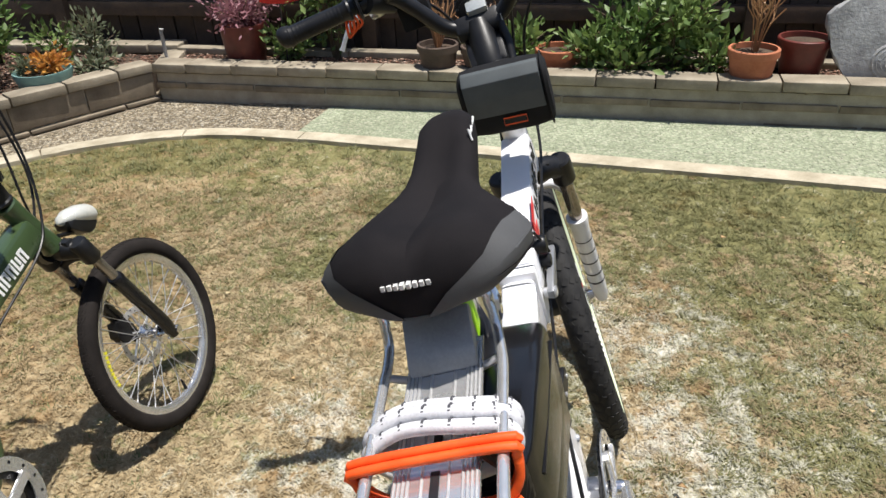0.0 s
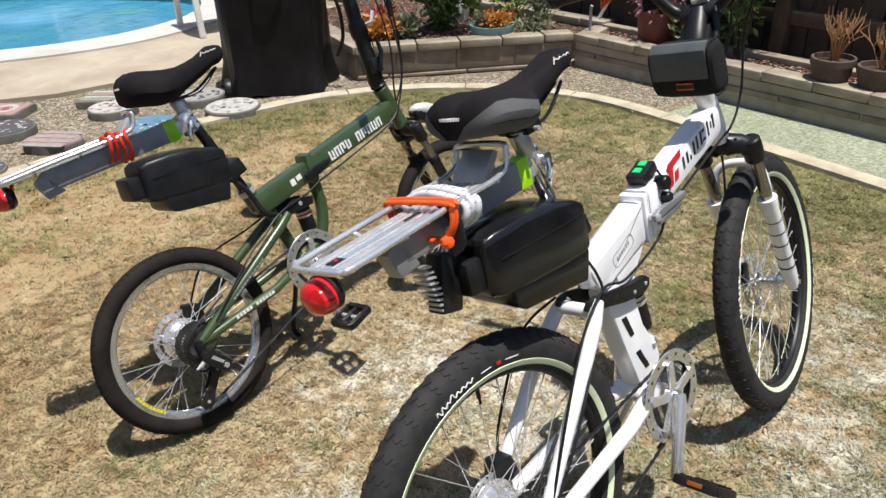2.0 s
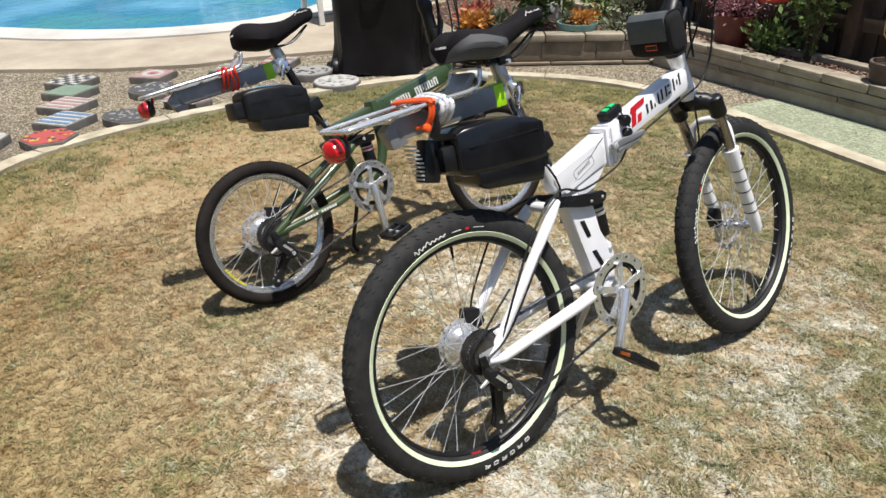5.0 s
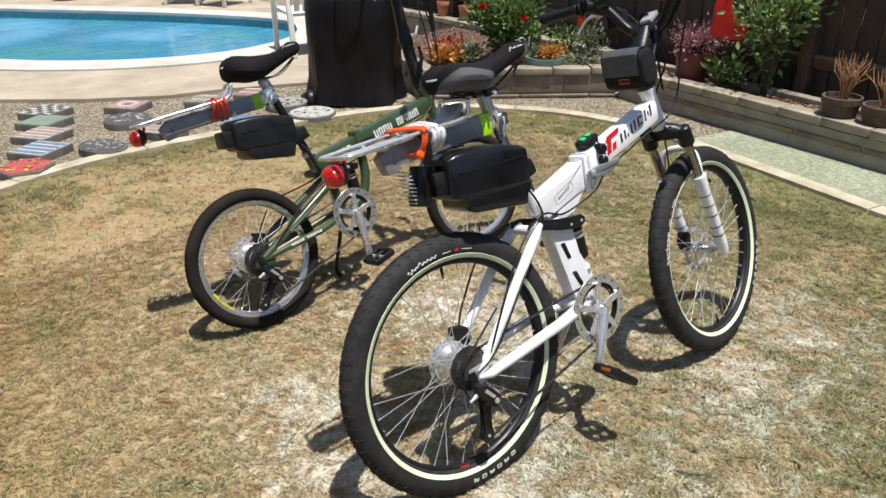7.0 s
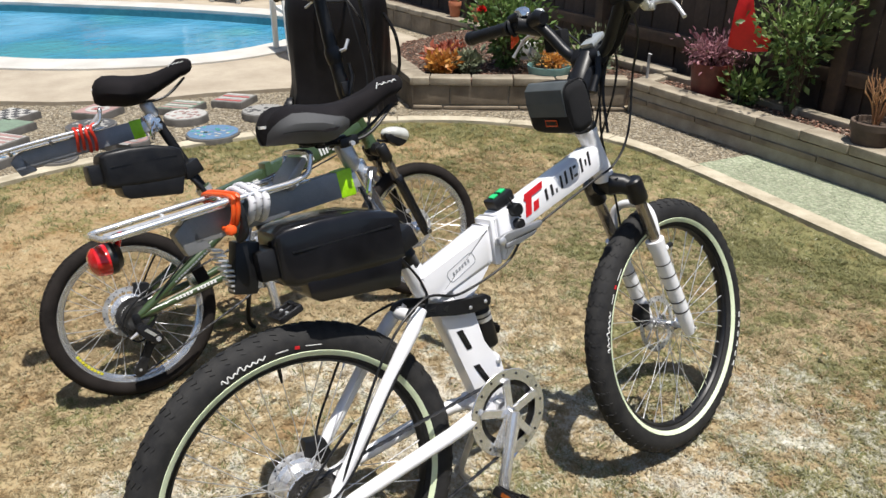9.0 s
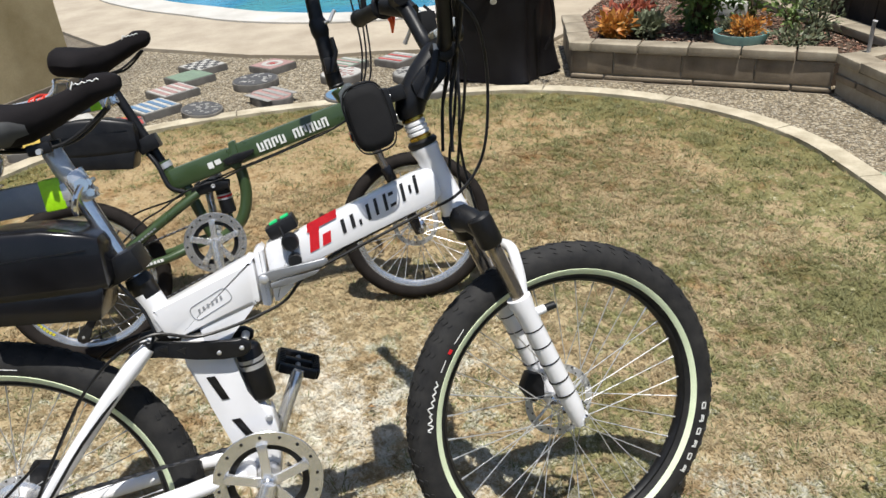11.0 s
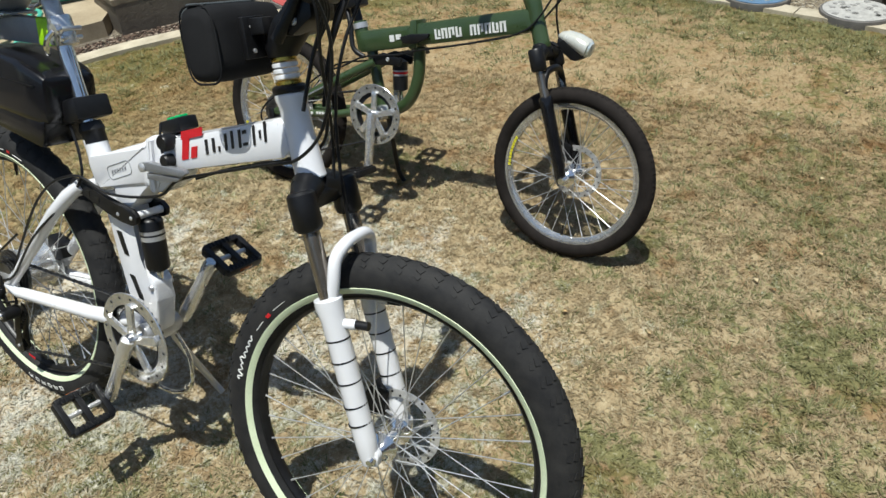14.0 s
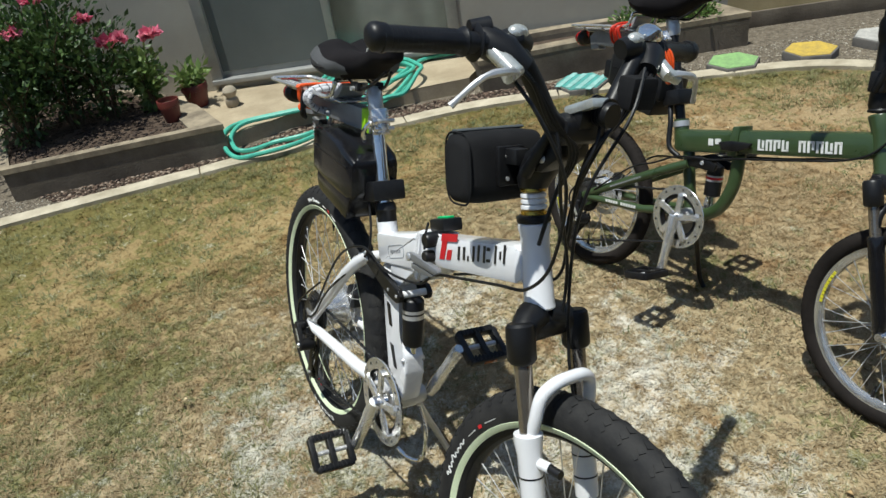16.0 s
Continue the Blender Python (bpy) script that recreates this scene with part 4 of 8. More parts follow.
# patio slab in front of the door, and the planters on both sides of it
thing("patio_slab", slab([(0.02, -0.98), (-0.42, -0.98), (-1.40, -0.50), (-1.72, -0.72), (-1.95, -0.62), (-1.72, -0.90), (-0.3, -1.9), (0.3, -2.3), (0.05, -1.5)], -0.05, 0.075, 0.008), PATIO, "worn concrete patio slab before the door", "slab", kind="structure")


def trough(name, outer, inner, h, label):
    # the sides' colour is darker than the rim's, for the shade on them
    t = thing(name, ring_slab(outer, inner, -0.05, h - 0.03), PLANTER, label, "planter", kind="structure", smooth=0)
    mid = (sum(p[0] for p in outer) / len(outer), sum(p[1] for p in outer) / len(outer))
    part("rim", ring_slab([(x + (x - mid[0]) * 0.012, y + (y - mid[1]) * 0.012) for x, y in outer], inner, h - 0.03, h), RIMSTONE, t, "worn concrete rim", 0)
    return t


PL_OUT = [(1.10, -1.36), (0.02, -0.885), (0.0, -1.36), (0.12, -2.15), (1.02, -2.75)]
PL_IN = [(1.05, -1.39), (0.17, -1.005), (0.14, -1.40), (0.20, -2.10), (0.94, -2.60)]
trough("planter_bed", PL_OUT, PL_IN, 0.185, "weathered grey concrete planter with rose bushes")
thing("planter_soil", slab(PL_IN, -0.04, 0.168), SOIL, "dark soil in the rose planter", "soil", kind="structure", smooth=0)
tagged(strew("bark_mulch", PL_IN, 1500, 0.014, DARKMULCH, 0.168, 10, 0.4), "mulch under the roses, coloured darker for their shade", "mulch", kind="stuff")
P2_OUT = [(-1.42, -0.40), (-2.17, -0.04), (-2.86, 0.38), (-2.95, 0.06), (-2.1, -0.55), (-1.62, -0.80)]
P2_IN = [(-1.56, -0.44), (-2.15, -0.15), (-2.78, 0.24), (-2.82, 0.06), (-2.12, -0.44), (-1.66, -0.70)]
trough("planter_bed", P2_OUT, P2_IN, 0.19, "weathered brown concrete planter against the house")
thing("planter_soil", slab(P2_IN, -0.04, 0.13), SOIL, "dark soil in the house planter", "soil", kind="structure", smooth=0)
LITTER = [(0.9, -1.04), (0.3, -0.88), (-0.3, -0.68), (-0.95, -0.44), (-1.35, -0.22), (-1.95, 0.22), (-2.1, 0.08), (-1.45, -0.40), (-0.44, -0.94), (0.0, -0.90), (1.0, -1.36)]
tagged(strew("leaf_litter", LITTER, 8200, 0.019, LITTERMAT, -0.008, 21, 0.3), "brown leaf litter and bark between kerb and planters", "leaf litter", kind="stuff")

# ---- bicycles (own space: x ahead from the rear axle, y to the left, z up) ----
def wheel(parent, name, c, R, a, b, rim_mat, tyre_mat, m, stripe=None, motor=False, disc=0.08, seed=1, chunky=True, valve_at=-1.571, deep=0.021):
    """A spoked wheel round c. R: outer radius; a, b: half height and half width of the tyre; deep: of the rim."""
    rc = R - a
    r_rim = rc - a + 0.004
    rim = part(name, moved(lathe([(r_rim + 0.006, -0.0115), (r_rim + 0.008, -0.009), (r_rim - 0.002, 0.0), (r_rim + 0.008, 0.009), (r_rim + 0.006, 0.0115), (r_rim - deep * 0.48, 0.0115), (r_rim - deep * 0.90, 0.006), (r_rim - deep, 0.0), (r_rim - deep * 0.90, -0.006), (r_rim - deep * 0.48, -0.0115), (r_rim + 0.006, -0.0115)], c, "y", 96), m), rim_mat, parent)
    sec = [(rc + a * math.cos(t), b * math.sin(t)) for t in [2 * math.pi * k / 18 for k in range(18)]]
    part("tyre", moved(lathe(sec + sec[:1], c, "y", 96), m), tyre_mat, rim)
    # tread: slanting shallow blocks
    rng = random.Random(seed)
    bm = bmesh.new()
    k = 64 if chunky else 90
    for i in range(k):
        for row, (t, w, l) in enumerate(((0.0, 0.010, 0.014), (0.50, 0.010, 0.011), (-0.50, 0.010, 0.011), (0.88, 0.006, 0.009), (-0.88, 0.006, 0.009)) if chunky else ((0.0, 0.005, 0.012), (0.35, 0.005, 0.012), (-0.35, 0.005, 0.012))):
            ang = 2 * math.pi * (i + 0.5 * (row % 2)) / k
            rad, off = rc + (a - 0.0001) * math.cos(t), (b - 0.0001) * math.sin(t)
            turn = Matrix.Translation(c) @ Matrix.Rotation(-ang, 4, "Y") @ Matrix.Translation((rad, off, 0)) @ Matrix.Rotation(t, 4, "Z") @ Matrix.Rotation(0.45 * (1 if t > 0 else -1), 4, "X")
            g = bmesh.ops.create_cube(bm, size=1.0)
            bmesh.ops.transform(bm, matrix=turn @ Matrix.Diagonal((0.0019 if chunky else 0.0014, w * 1.1, l * 1.15, 1)), verts=g["verts"])
    part("tread", moved(bm, m), tyre_mat, rim, smooth=0)
    if stripe:
        bm = bmesh.new()
        for s in (-1, 1):
            t0, t1 = math.pi - 1.14, math.pi - 0.78
            ts = [t0 + (t1 - t0) * q / 4 for q in range(5)]
            o = [(rc + (a + 0.0012) * math.cos(t), s * (b + 0.0012) * math.sin(t)) for t in ts]
            i_ = [(rc + (a - 0.001) * math.cos(t), s * (b - 0.001) * math.sin(t)) for t in ts[::-1]]
            add_lathe(bm, o + i_ + o[:1], c, "y", 96)
        part("reflective_stripe", moved(bm, m), stripe, rim, "pale lime reflective sidewall stripe")
    # spokes, crossed
    n, rh, yh = 36, (0.052 if motor else 0.026), (0.034 if motor else 0.026)
    C = Vector(c)
    for i in range(n):
        s = 1 if i % 2 else -1
        ar = 2 * math.pi * i / n
        ah = ar + (0.42 if motor else 0.95) * (1 if (i // 2) % 2 else -1)
        p = C + Vector((rh * math.cos(ah), s * yh, rh * math.sin(ah)))
        q = C + Vector(((r_rim - deep + 0.003) * math.cos(ar), s * 0.002, (r_rim - deep + 0.003) * math.sin(ar)))
        part("spoke", moved(tube([p, p.lerp(q, 0.93), p.lerp(q, 0.935), q], [0.00105, 0.00105, 0.0019, 0.0019], 5), m), STEEL, rim)
    if motor:
        hub = part("motor_hub", moved(lathe([(0.012, -0.066), (0.012, -0.048), (0.034, -0.044), (0.052, -0.040), (0.058, -0.036), (0.058, -0.032), (0.050, -0.029), (0.047, -0.010), (0.049, -0.004), (0.047, 0.002), (0.050, 0.029), (0.058, 0.032), (0.058, 0.036), (0.050, 0.039), (0.030, 0.040), (0.012, 0.044), (0.012, 0.062)], c, "y", 40), m), SILVER, rim, "silver hub motor")
        bm = bmesh.new()
        for k, rr in enumerate((0.034, 0.039, 0.044, 0.050, 0.055, 0.060)):
            y = -0.068 + 0.0045 * k
            add_lathe(bm, [(0.015, y - 0.0008), (rr, y - 0.0008), (rr, y + 0.0008), (0.015, y + 0.0008)], c, "y", 28)
            for q in range(18):
                t = 2 * math.pi * q / 18
                add_box(bm, C + Vector((rr * math.cos(t), y, rr * math.sin(t))), (0.0045, 0.0015, 0.0045))
        part("freewheel", moved(bm, m), COGMET, rim, "dark grey sprockets")
    else:
        part("hub", moved(lathe([(0.006, -0.056), (0.009, -0.050), (0.016, -0.036), (0.028, -0.030), (0.028, -0.026), (0.014, -0.020), (0.013, 0.020), (0.028, 0.026), (0.028, 0.030), (0.016, 0.036), (0.009, 0.050), (0.006, 0.056)], c, "y", 28), m), CHROME, rim)
    if disc:
        bm = bmesh.new()
        add_lathe(bm, [(disc - 0.016, 0.041), (disc, 0.041), (disc, 0.043), (disc - 0.016, 0.043), (disc - 0.016, 0.041)], c, "y", 48)
        dk = part("brake_disc", moved(bm, m), STEEL, rim)
        for q in range(6):
            t = 2 * math.pi * q / 6
            part("disc_arm", moved(tube([C + Vector((0.02 * math.cos(t), 0.042, 0.02 * math.sin(t))), C + Vector(((disc - 0.012) * math.cos(t + 0.5), 0.042, (disc - 0.012) * math.sin(t + 0.5)))], 0.003, 6), m), STEEL, rim)
        holes = bmesh.new()
        for q in range(30):
            t = 2 * math.pi * q / 30
            rr = disc - 0.008 + 0.004 * (q % 2 * 2 - 1)
            for y in (0.0405, 0.0435):
                add_lathe(holes, [(0.0022, -0.0006), (0.0022, 0.0006)], C + Vector((rr * math.cos(t), y, rr * math.sin(t))), "y", 8)
        part("disc_holes", moved(holes, m), BLACKPL, rim)
    way = Vector((math.cos(valve_at), 0, math.sin(valve_at)))
    part("valve", moved(tube([C + way * (r_rim - deep + 0.003), C + way * (r_rim - deep - 0.019), C + way * (r_rim - deep - 0.020), C + way * (r_rim - deep - 0.031)], [0.0042, 0.0042, 0.0030, 0.0026], 8), m), BLACKPL, rim)
    return rim


def saddle(parent, nose, tail, width, m=Matrix(), thick=0.078, panels=True):
    """A broad padded saddle between nose and tail (x, z of its top)."""
    L = nose[0] - tail[0]
    prof = [(0.0, 0.34, 0.46, 0.034), (0.016, 0.55, 0.64, 0.020), (0.055, 0.78, 0.85, 0.008), (0.12, 0.93, 0.97, 0.001), (0.21, 0.985, 1.0, 0.0), (0.27, 1.0, 1.0, 0.0), (0.34, 0.955, 0.98, 0.0), (0.40, 0.84, 0.94, 0.0), (0.455, 0.68, 0.88, 0.0), (0.51, 0.52, 0.82, 0.0), (0.575, 0.415, 0.75, 0.0), (0.65, 0.370, 0.69, 0.0), (0.75, 0.350, 0.64, 0.0), (0.86, 0.330, 0.58, 0.0), (0.93, 0.285, 0.52, 0.002), (0.975, 0.20, 0.40, 0.006), (1.0, 0.08, 0.22, 0.013)]

    def ring_at(u, w, h, low, grow=0.0):
        x = tail[0] + u * L
        top = tail[1] + (nose[1] - tail[1]) * u - low - 0.020 * math.sin(math.pi * min(max((u - 0.15) / 0.7, 0), 1))
        hw, th = width / 2 * w + grow, thick * h
        ring = []
        for k in range(32):
            t = 2 * math.pi * k / 32
            cy, cz = math.cos(t), math.sin(t)
            y = hw * (abs(cy) ** 0.75) * (1 if cy > 0 else -1)
            z = top - th * 0.5 + (th * 0.5 + grow) * (abs(cz) ** 0.7) * (1 if cz > 0 else -1)
            if cz > 0 and u < 0.8:
                z -= 0.015 * math.exp(-(y / 0.020) ** 2)          # the channel down the middle
                z -= 1.5 * y * y                                    # the wings slope outwards
            ring.append((x, y, z))
        return ring

    rows = [ring_at(*q) for q in prof]
    s = part("saddle", moved(loft(rows), m), SADDLE, parent, "broad black padded saddle with grey side panels" if panels else "broad black padded saddle")
    # grey vinyl round both rear flanks: a skin a little proud of the padding
    skin = [ring_at(*q, 0.0016) for q in prof]
    reach = [1.2, 2.0, 2.9, 3.5, 3.6, 3.4, 2.8, 1.9, 0.9, -0.8]               # how far up the flank it comes, in steps of the ring
    for side in (-1, 1) if panels else ():
        bm = bmesh.new()
        grid = []
        for i, up in enumerate(reach):
            line = []
            for j in range(9):
                f = (up + ((-7.0 if i < 2 else -5.6 if i < 8 else -3.5) - up) * j / 8) % 32
                a, b = Vector(skin[i][int(f) % 32]), Vector(skin[i][(int(f) + 1) % 32])
                p = a.lerp(b, f - int(f))
                line.append(bm.verts.new((p.x - (0.002 if i == 0 else 0), p.y * side, p.z)))
            grid.append(line)
        for q, r in zip(grid, grid[1:]):
            for j in range(8):
                bm.faces.new((q[j], q[j + 1], r[j + 1], r[j]))
        bm.faces.new(grid[0])
        part("side_panel", moved(bm, m), SADGREY, s, "grey vinyl side panel")
    mid = tail[0] + 0.48 * L
    zt = (tail[1] + nose[1]) / 2
    for y in (-0.022, 0.022):
        part("rail", moved(tube(spline([(tail[0] + 0.2 * L, y * 1.6, zt - 0.078), (mid - 0.05, y, zt - 0.100), (mid + 0.05, y, zt - 0.100), (nose[0] - 0.03, y * 0.3, zt - 0.05)], 5), 0.0035, 8), m), BLACKPL, s)
    for y in (-0.045, 0.045):
        part("spring", moved(tube(spline([(tail[0] + 0.09 + 0.010 * math.cos(q * 1.9), y + 0.010 * math.sin(q * 1.9), zt - 0.075 - 0.0022 * q) for q in range(14)], 4), 0.0022, 6), m), BLACKPL, s)
    bm = bmesh.new()
    for k in range(8):
        add_box(bm, (tail[0] + 0.0065 + 0.0006 * abs(k - 3.5), -0.022 + 0.0064 * k, tail[1] - 0.036), (0.016, 0.0040, 0.0050))
    part("print_bar", moved(bm, m), WHITEINK, s, "small white print", 0)
    x, z, w = nose[0], nose[1], width
    wave = [(x - 0.066 + 0.0034 * k, -w * (0.160 - 0.0009 * k), z - 0.0195 + 0.0019 * math.sin(1.9 * k) + 0.0004 * k) for k in range(13)]
    part("print_mark", moved(tube([(x - 0.072, -w * 0.166, z - 0.026), (x - 0.067, -w * 0.156, z - 0.014), *wave], 0.0012, 6), m), WHITEINK, s, "small white wavy mark")
    return s


def crankset(parent, c, r_ring, right, left, y=-0.062, glint=True, tip=(0.42, 0.42)):
    """Chainring with a guard, arms and pedals. right, left: the pedals' places (x, y, z)."""
    C = Vector(c)
    bm = lathe([(r_ring - 0.027, y - 0.003), (r_ring - 0.001, y - 0.003), (r_ring, y - 0.002), (r_ring, y), (r_ring - 0.027, y), (r_ring - 0.027, y - 0.003)], c, "y", 56)
    arms = []
    for q in range(5):
        t = 2 * math.pi * q / 5 + 0.3
        d = Vector((math.cos(t), 0, math.sin(t)))
        e = Vector((-d.z, 0, d.x))
        flat = [d * 0.008 + e * 0.013, d * 0.030 + e * 0.0085, d * (r_ring - 0.040) + e * 0.0065, d * (r_ring - 0.024) + e * 0.012, d * (r_ring - 0.020), d * (r_ring - 0.024) - e * 0.012, d * (r_ring - 0.040) - e * 0.0065, d * 0.030 - e * 0.0085, d * 0.008 - e * 0.013]
        arms.append(prism([(C.x + q_.x, C.z + q_.z) for q_ in flat], y - 0.011, y - 0.003, 0.0022))
    ring = part("chainring", bm, RIM, parent, "silver chainring with a drilled guard")
    for arm_mesh in arms:
        part("spider_arm", arm_mesh, SILVER, ring)
    for q in range(16):
        t = 2 * math.pi * q / 16
        bm = bmesh.new()
        add_lathe(bm, [(0.0032, -0.0022), (0.0032, 0.0022)], C + Vector(((r_ring - 0.011) * math.cos(t), y - 0.0015, (r_ring - 0.011) * math.sin(t))), "y", 10)
        part("guard_hole", bm, DARKMET, ring)
    bm = bmesh.new()
    add_lathe(bm, [(r_ring - 0.040, y + 0.004), (r_ring - 0.012, y + 0.005), (r_ring - 0.012, y + 0.007), (r_ring - 0.040, y + 0.008), (r_ring - 0.040, y + 0.004)], c, "y", 40)
    for q in range(40):
        t = 2 * math.pi * q / 40
        add_box(bm, C + Vector(((r_ring - 0.010) * math.cos(t), y + 0.006, (r_ring - 0.010) * math.sin(t))), (0.005, 0.002, 0.005))
    part("teeth", bm, DARKMET, ring)
    part("crank_bolt", lathe([(0.013, y - 0.024), (0.015, y - 0.018), (0.015, y + 0.01)], c, "y", 20), CHROME, ring)
    part("bottom_bracket", lathe([(0.021, -0.045), (0.024, -0.038), (0.024, 0.038), (0.021, 0.045)], c, "y", 28), ALU, parent)
    for pedal, y0, lean in ((right, y - 0.020, tip[0]), (left, 0.070, tip[1])):
        P = Vector(pedal)
        s = 1 if P.y > 0 else -1
        a, b = Vector((C.x, y0, C.z)), Vector((P.x, y0 + s * 0.012, P.z))
        arm = part("crank_arm", tube([a.lerp(b, -0.04), a.lerp(b, 0.15), a.lerp(b, 0.6), b, b.lerp(a, -0.05)], [0.0145, 0.0170, 0.0135, 0.0145, 0.011], 12), SILVER, parent)
        bm = tube([b, b + Vector((0, s * 0.10, 0))], 0.006, 8)
        part("axle", bm, STEEL, arm)
        mid = b + Vector((0, s * 0.064, 0))
        tilt = Matrix.Rotation(lean, 4, "Y")
        bm = bmesh.new()
        for dx in (-0.038, 0.038):
            add_box(bm, (dx, 0, 0), (0.018, 0.098, 0.023), 0.007)
        for dy in (-0.046, 0.0, 0.046):
            add_box(bm, (0, dy, 0), (0.080, 0.016, 0.021), 0.005)
        for dx in (-0.036, 0.036):
            for k in range(8):
                add_box(bm, (dx, -0.036 + 0.0103 * k, 0.012), (0.013, 0.004, 0.004))
        p = part("pedal", moved(bm, Matrix.Translation(mid) @ tilt), BLACKPL, arm, "black plastic pedal")
        for dx in (-0.0468, 0.0468) if glint else ():
            part("pedal_reflector", moved(box((dx, 0, 0), (0.002, 0.034, 0.010), 0.001), Matrix.Translation(mid) @ tilt), AMBER, arm, "amber pedal reflector")
    return ring


def handle_side(parent, s, bar_end, inner, m, lever_mat, drop):
    """Grip, brake lever and its clamp on one side (s: 1 left, -1 right)."""
    e, i = Vector(bar_end), Vector(inner)
    d = (e - i).normalized()
    g0 = e - d * 0.125
    grip = part("grip", moved(tube([g0, g0 + d * 0.004, g0 + d * 0.012, e - d * 0.012, e - d * 0.003, e], [0.019, 0.0205, 0.0165, 0.0168, 0.0195, 0.017], 18), m), BLACKPL, parent, "black ribbed rubber grip")
    bm = bmesh.new()
    for k in range(14):
        add_tube(bm, [g0 + d * (0.018 + 0.007 * k), g0 + d * (0.0205 + 0.007 * k)], 0.0170, 18)
    part("ribs", moved(bm, m), BLACKPL, grip)
    clamp = g0 - d * 0.03
    lev = part("brake_mount", moved(tube([clamp - d * 0.016, clamp + d * 0.016], 0.018, 14), m), BLACKPL, parent)
    piv = clamp + Vector((0.056, 0, -0.030)) - d * 0.012
    part("lever_hood", moved(tube([clamp + Vector((-0.012, 0, 0.004)), clamp + Vector((0.018, 0, -0.008)) - d * 0.02, clamp + Vector((0.030, 0, -0.028)) - d * 0.045], [0.023, 0.024, 0.017], 12), m), BLACKPL, lev)
    part("lever_body", moved(tube([clamp, piv, piv + d * 0.02 + Vector((0.008, 0, -0.004))], [0.013, 0.012, 0.010], 10), m), SILVERPL, lev)
    tip = piv + d * 0.100 + Vector((0.010, 0, drop + 0.020))
    part("brake_lever", moved(tube(spline([piv, piv + d * 0.03 + Vector((0.016, 0, 0.004)), piv + d * 0.066 + Vector((0.020, 0, -0.004)), tip], 5), [0.0070] * 4 + [0.0056] * 5 + [0.0044] * 4 + [0.0042, 0.0046, 0.0054], 8), m), lever_mat, lev, "silver brake lever")
    part("shifter_pod", moved(tube([g0 - d * 0.012 + Vector((-0.012, 0, 0.016)), g0 - d * 0.040 + Vector((-0.008, 0, 0.020))], [0.012, 0.015], 12), m), BLACKPL, lev)
    return clamp


def cables(parent, name, lines, r=0.0028, material=None, m=Matrix()):
    for pts in lines:
        part(name, moved(tube(spline(pts, 7), r, 7), m), material or BLACKPL, parent)


def battery(parent, x0, x1, z0, z1, hw=0.065, skin=None):
    """A glossy moulded battery case behind the seat post: a lobed top and a narrower bottom."""
    L, H = x1 - x0, z1 - z0
    secs = []
    for u, w, lo, hi in ((0.0, 0.70, 0.40, 0.86), (0.02, 0.84, 0.34, 0.93), (0.09, 0.96, 0.30, 0.98), (0.35, 1.0, 0.27, 1.0), (0.65, 1.0, 0.25, 0.97), (0.90, 0.97, 0.24, 0.87), (0.975, 0.88, 0.26, 0.81), (1.0, 0.68, 0.34, 0.72)):
        x, ring = x0 + u * L, []
        for k in range(28):
            t = 2 * math.pi * k / 28
            cy, cz = math.cos(t), math.sin(t)
            ring.append((x, hw * w * abs(cy) ** 0.20 * (1 if cy > 0 else -1), z0 + H * ((lo + hi) / 2 + (hi - lo) / 2 * abs(cz) ** 0.22 * (1 if cz > 0 else -1))))
        secs.append(ring)
    case = part("battery_case", loft(secs), skin or GLOSSBLK, parent, "glossy black battery case")
    part("lower_case", prism([(x0 + 0.15 * L, z0 + 0.42 * H), (x1 - 0.012, z0 + 0.30 * H), (x1 - 0.030, z0 - 0.05 * H), (x0 + 0.24 * L, z0 + 0.06 * H), (x0 + 0.17 * L, z0 + 0.14 * H)], -hw * 0.94, hw * 0.94, 0.008), skin or GLOSSBLK, case)
    part("seam", box((x0 + 0.50 * L, 0, z0 + 0.70 * H), (0.80 * L, hw * 2.012, 0.003)), BLACKPL, case)
    part("socket", box((x0 - 0.012, 0, z0 + 0.60 * H), (0.046, 0.085, 0.060), 0.010), BLACKPL, case)
    part("fixing", lathe([(0.0, -hw * 0.80 - 0.004), (0.006, -hw * 0.80 - 0.004), (0.007, -hw * 0.79)], (x0 + 0.45 * L, 0, z0 + 0.22 * H), "y", 12), STEEL, case)
    return case


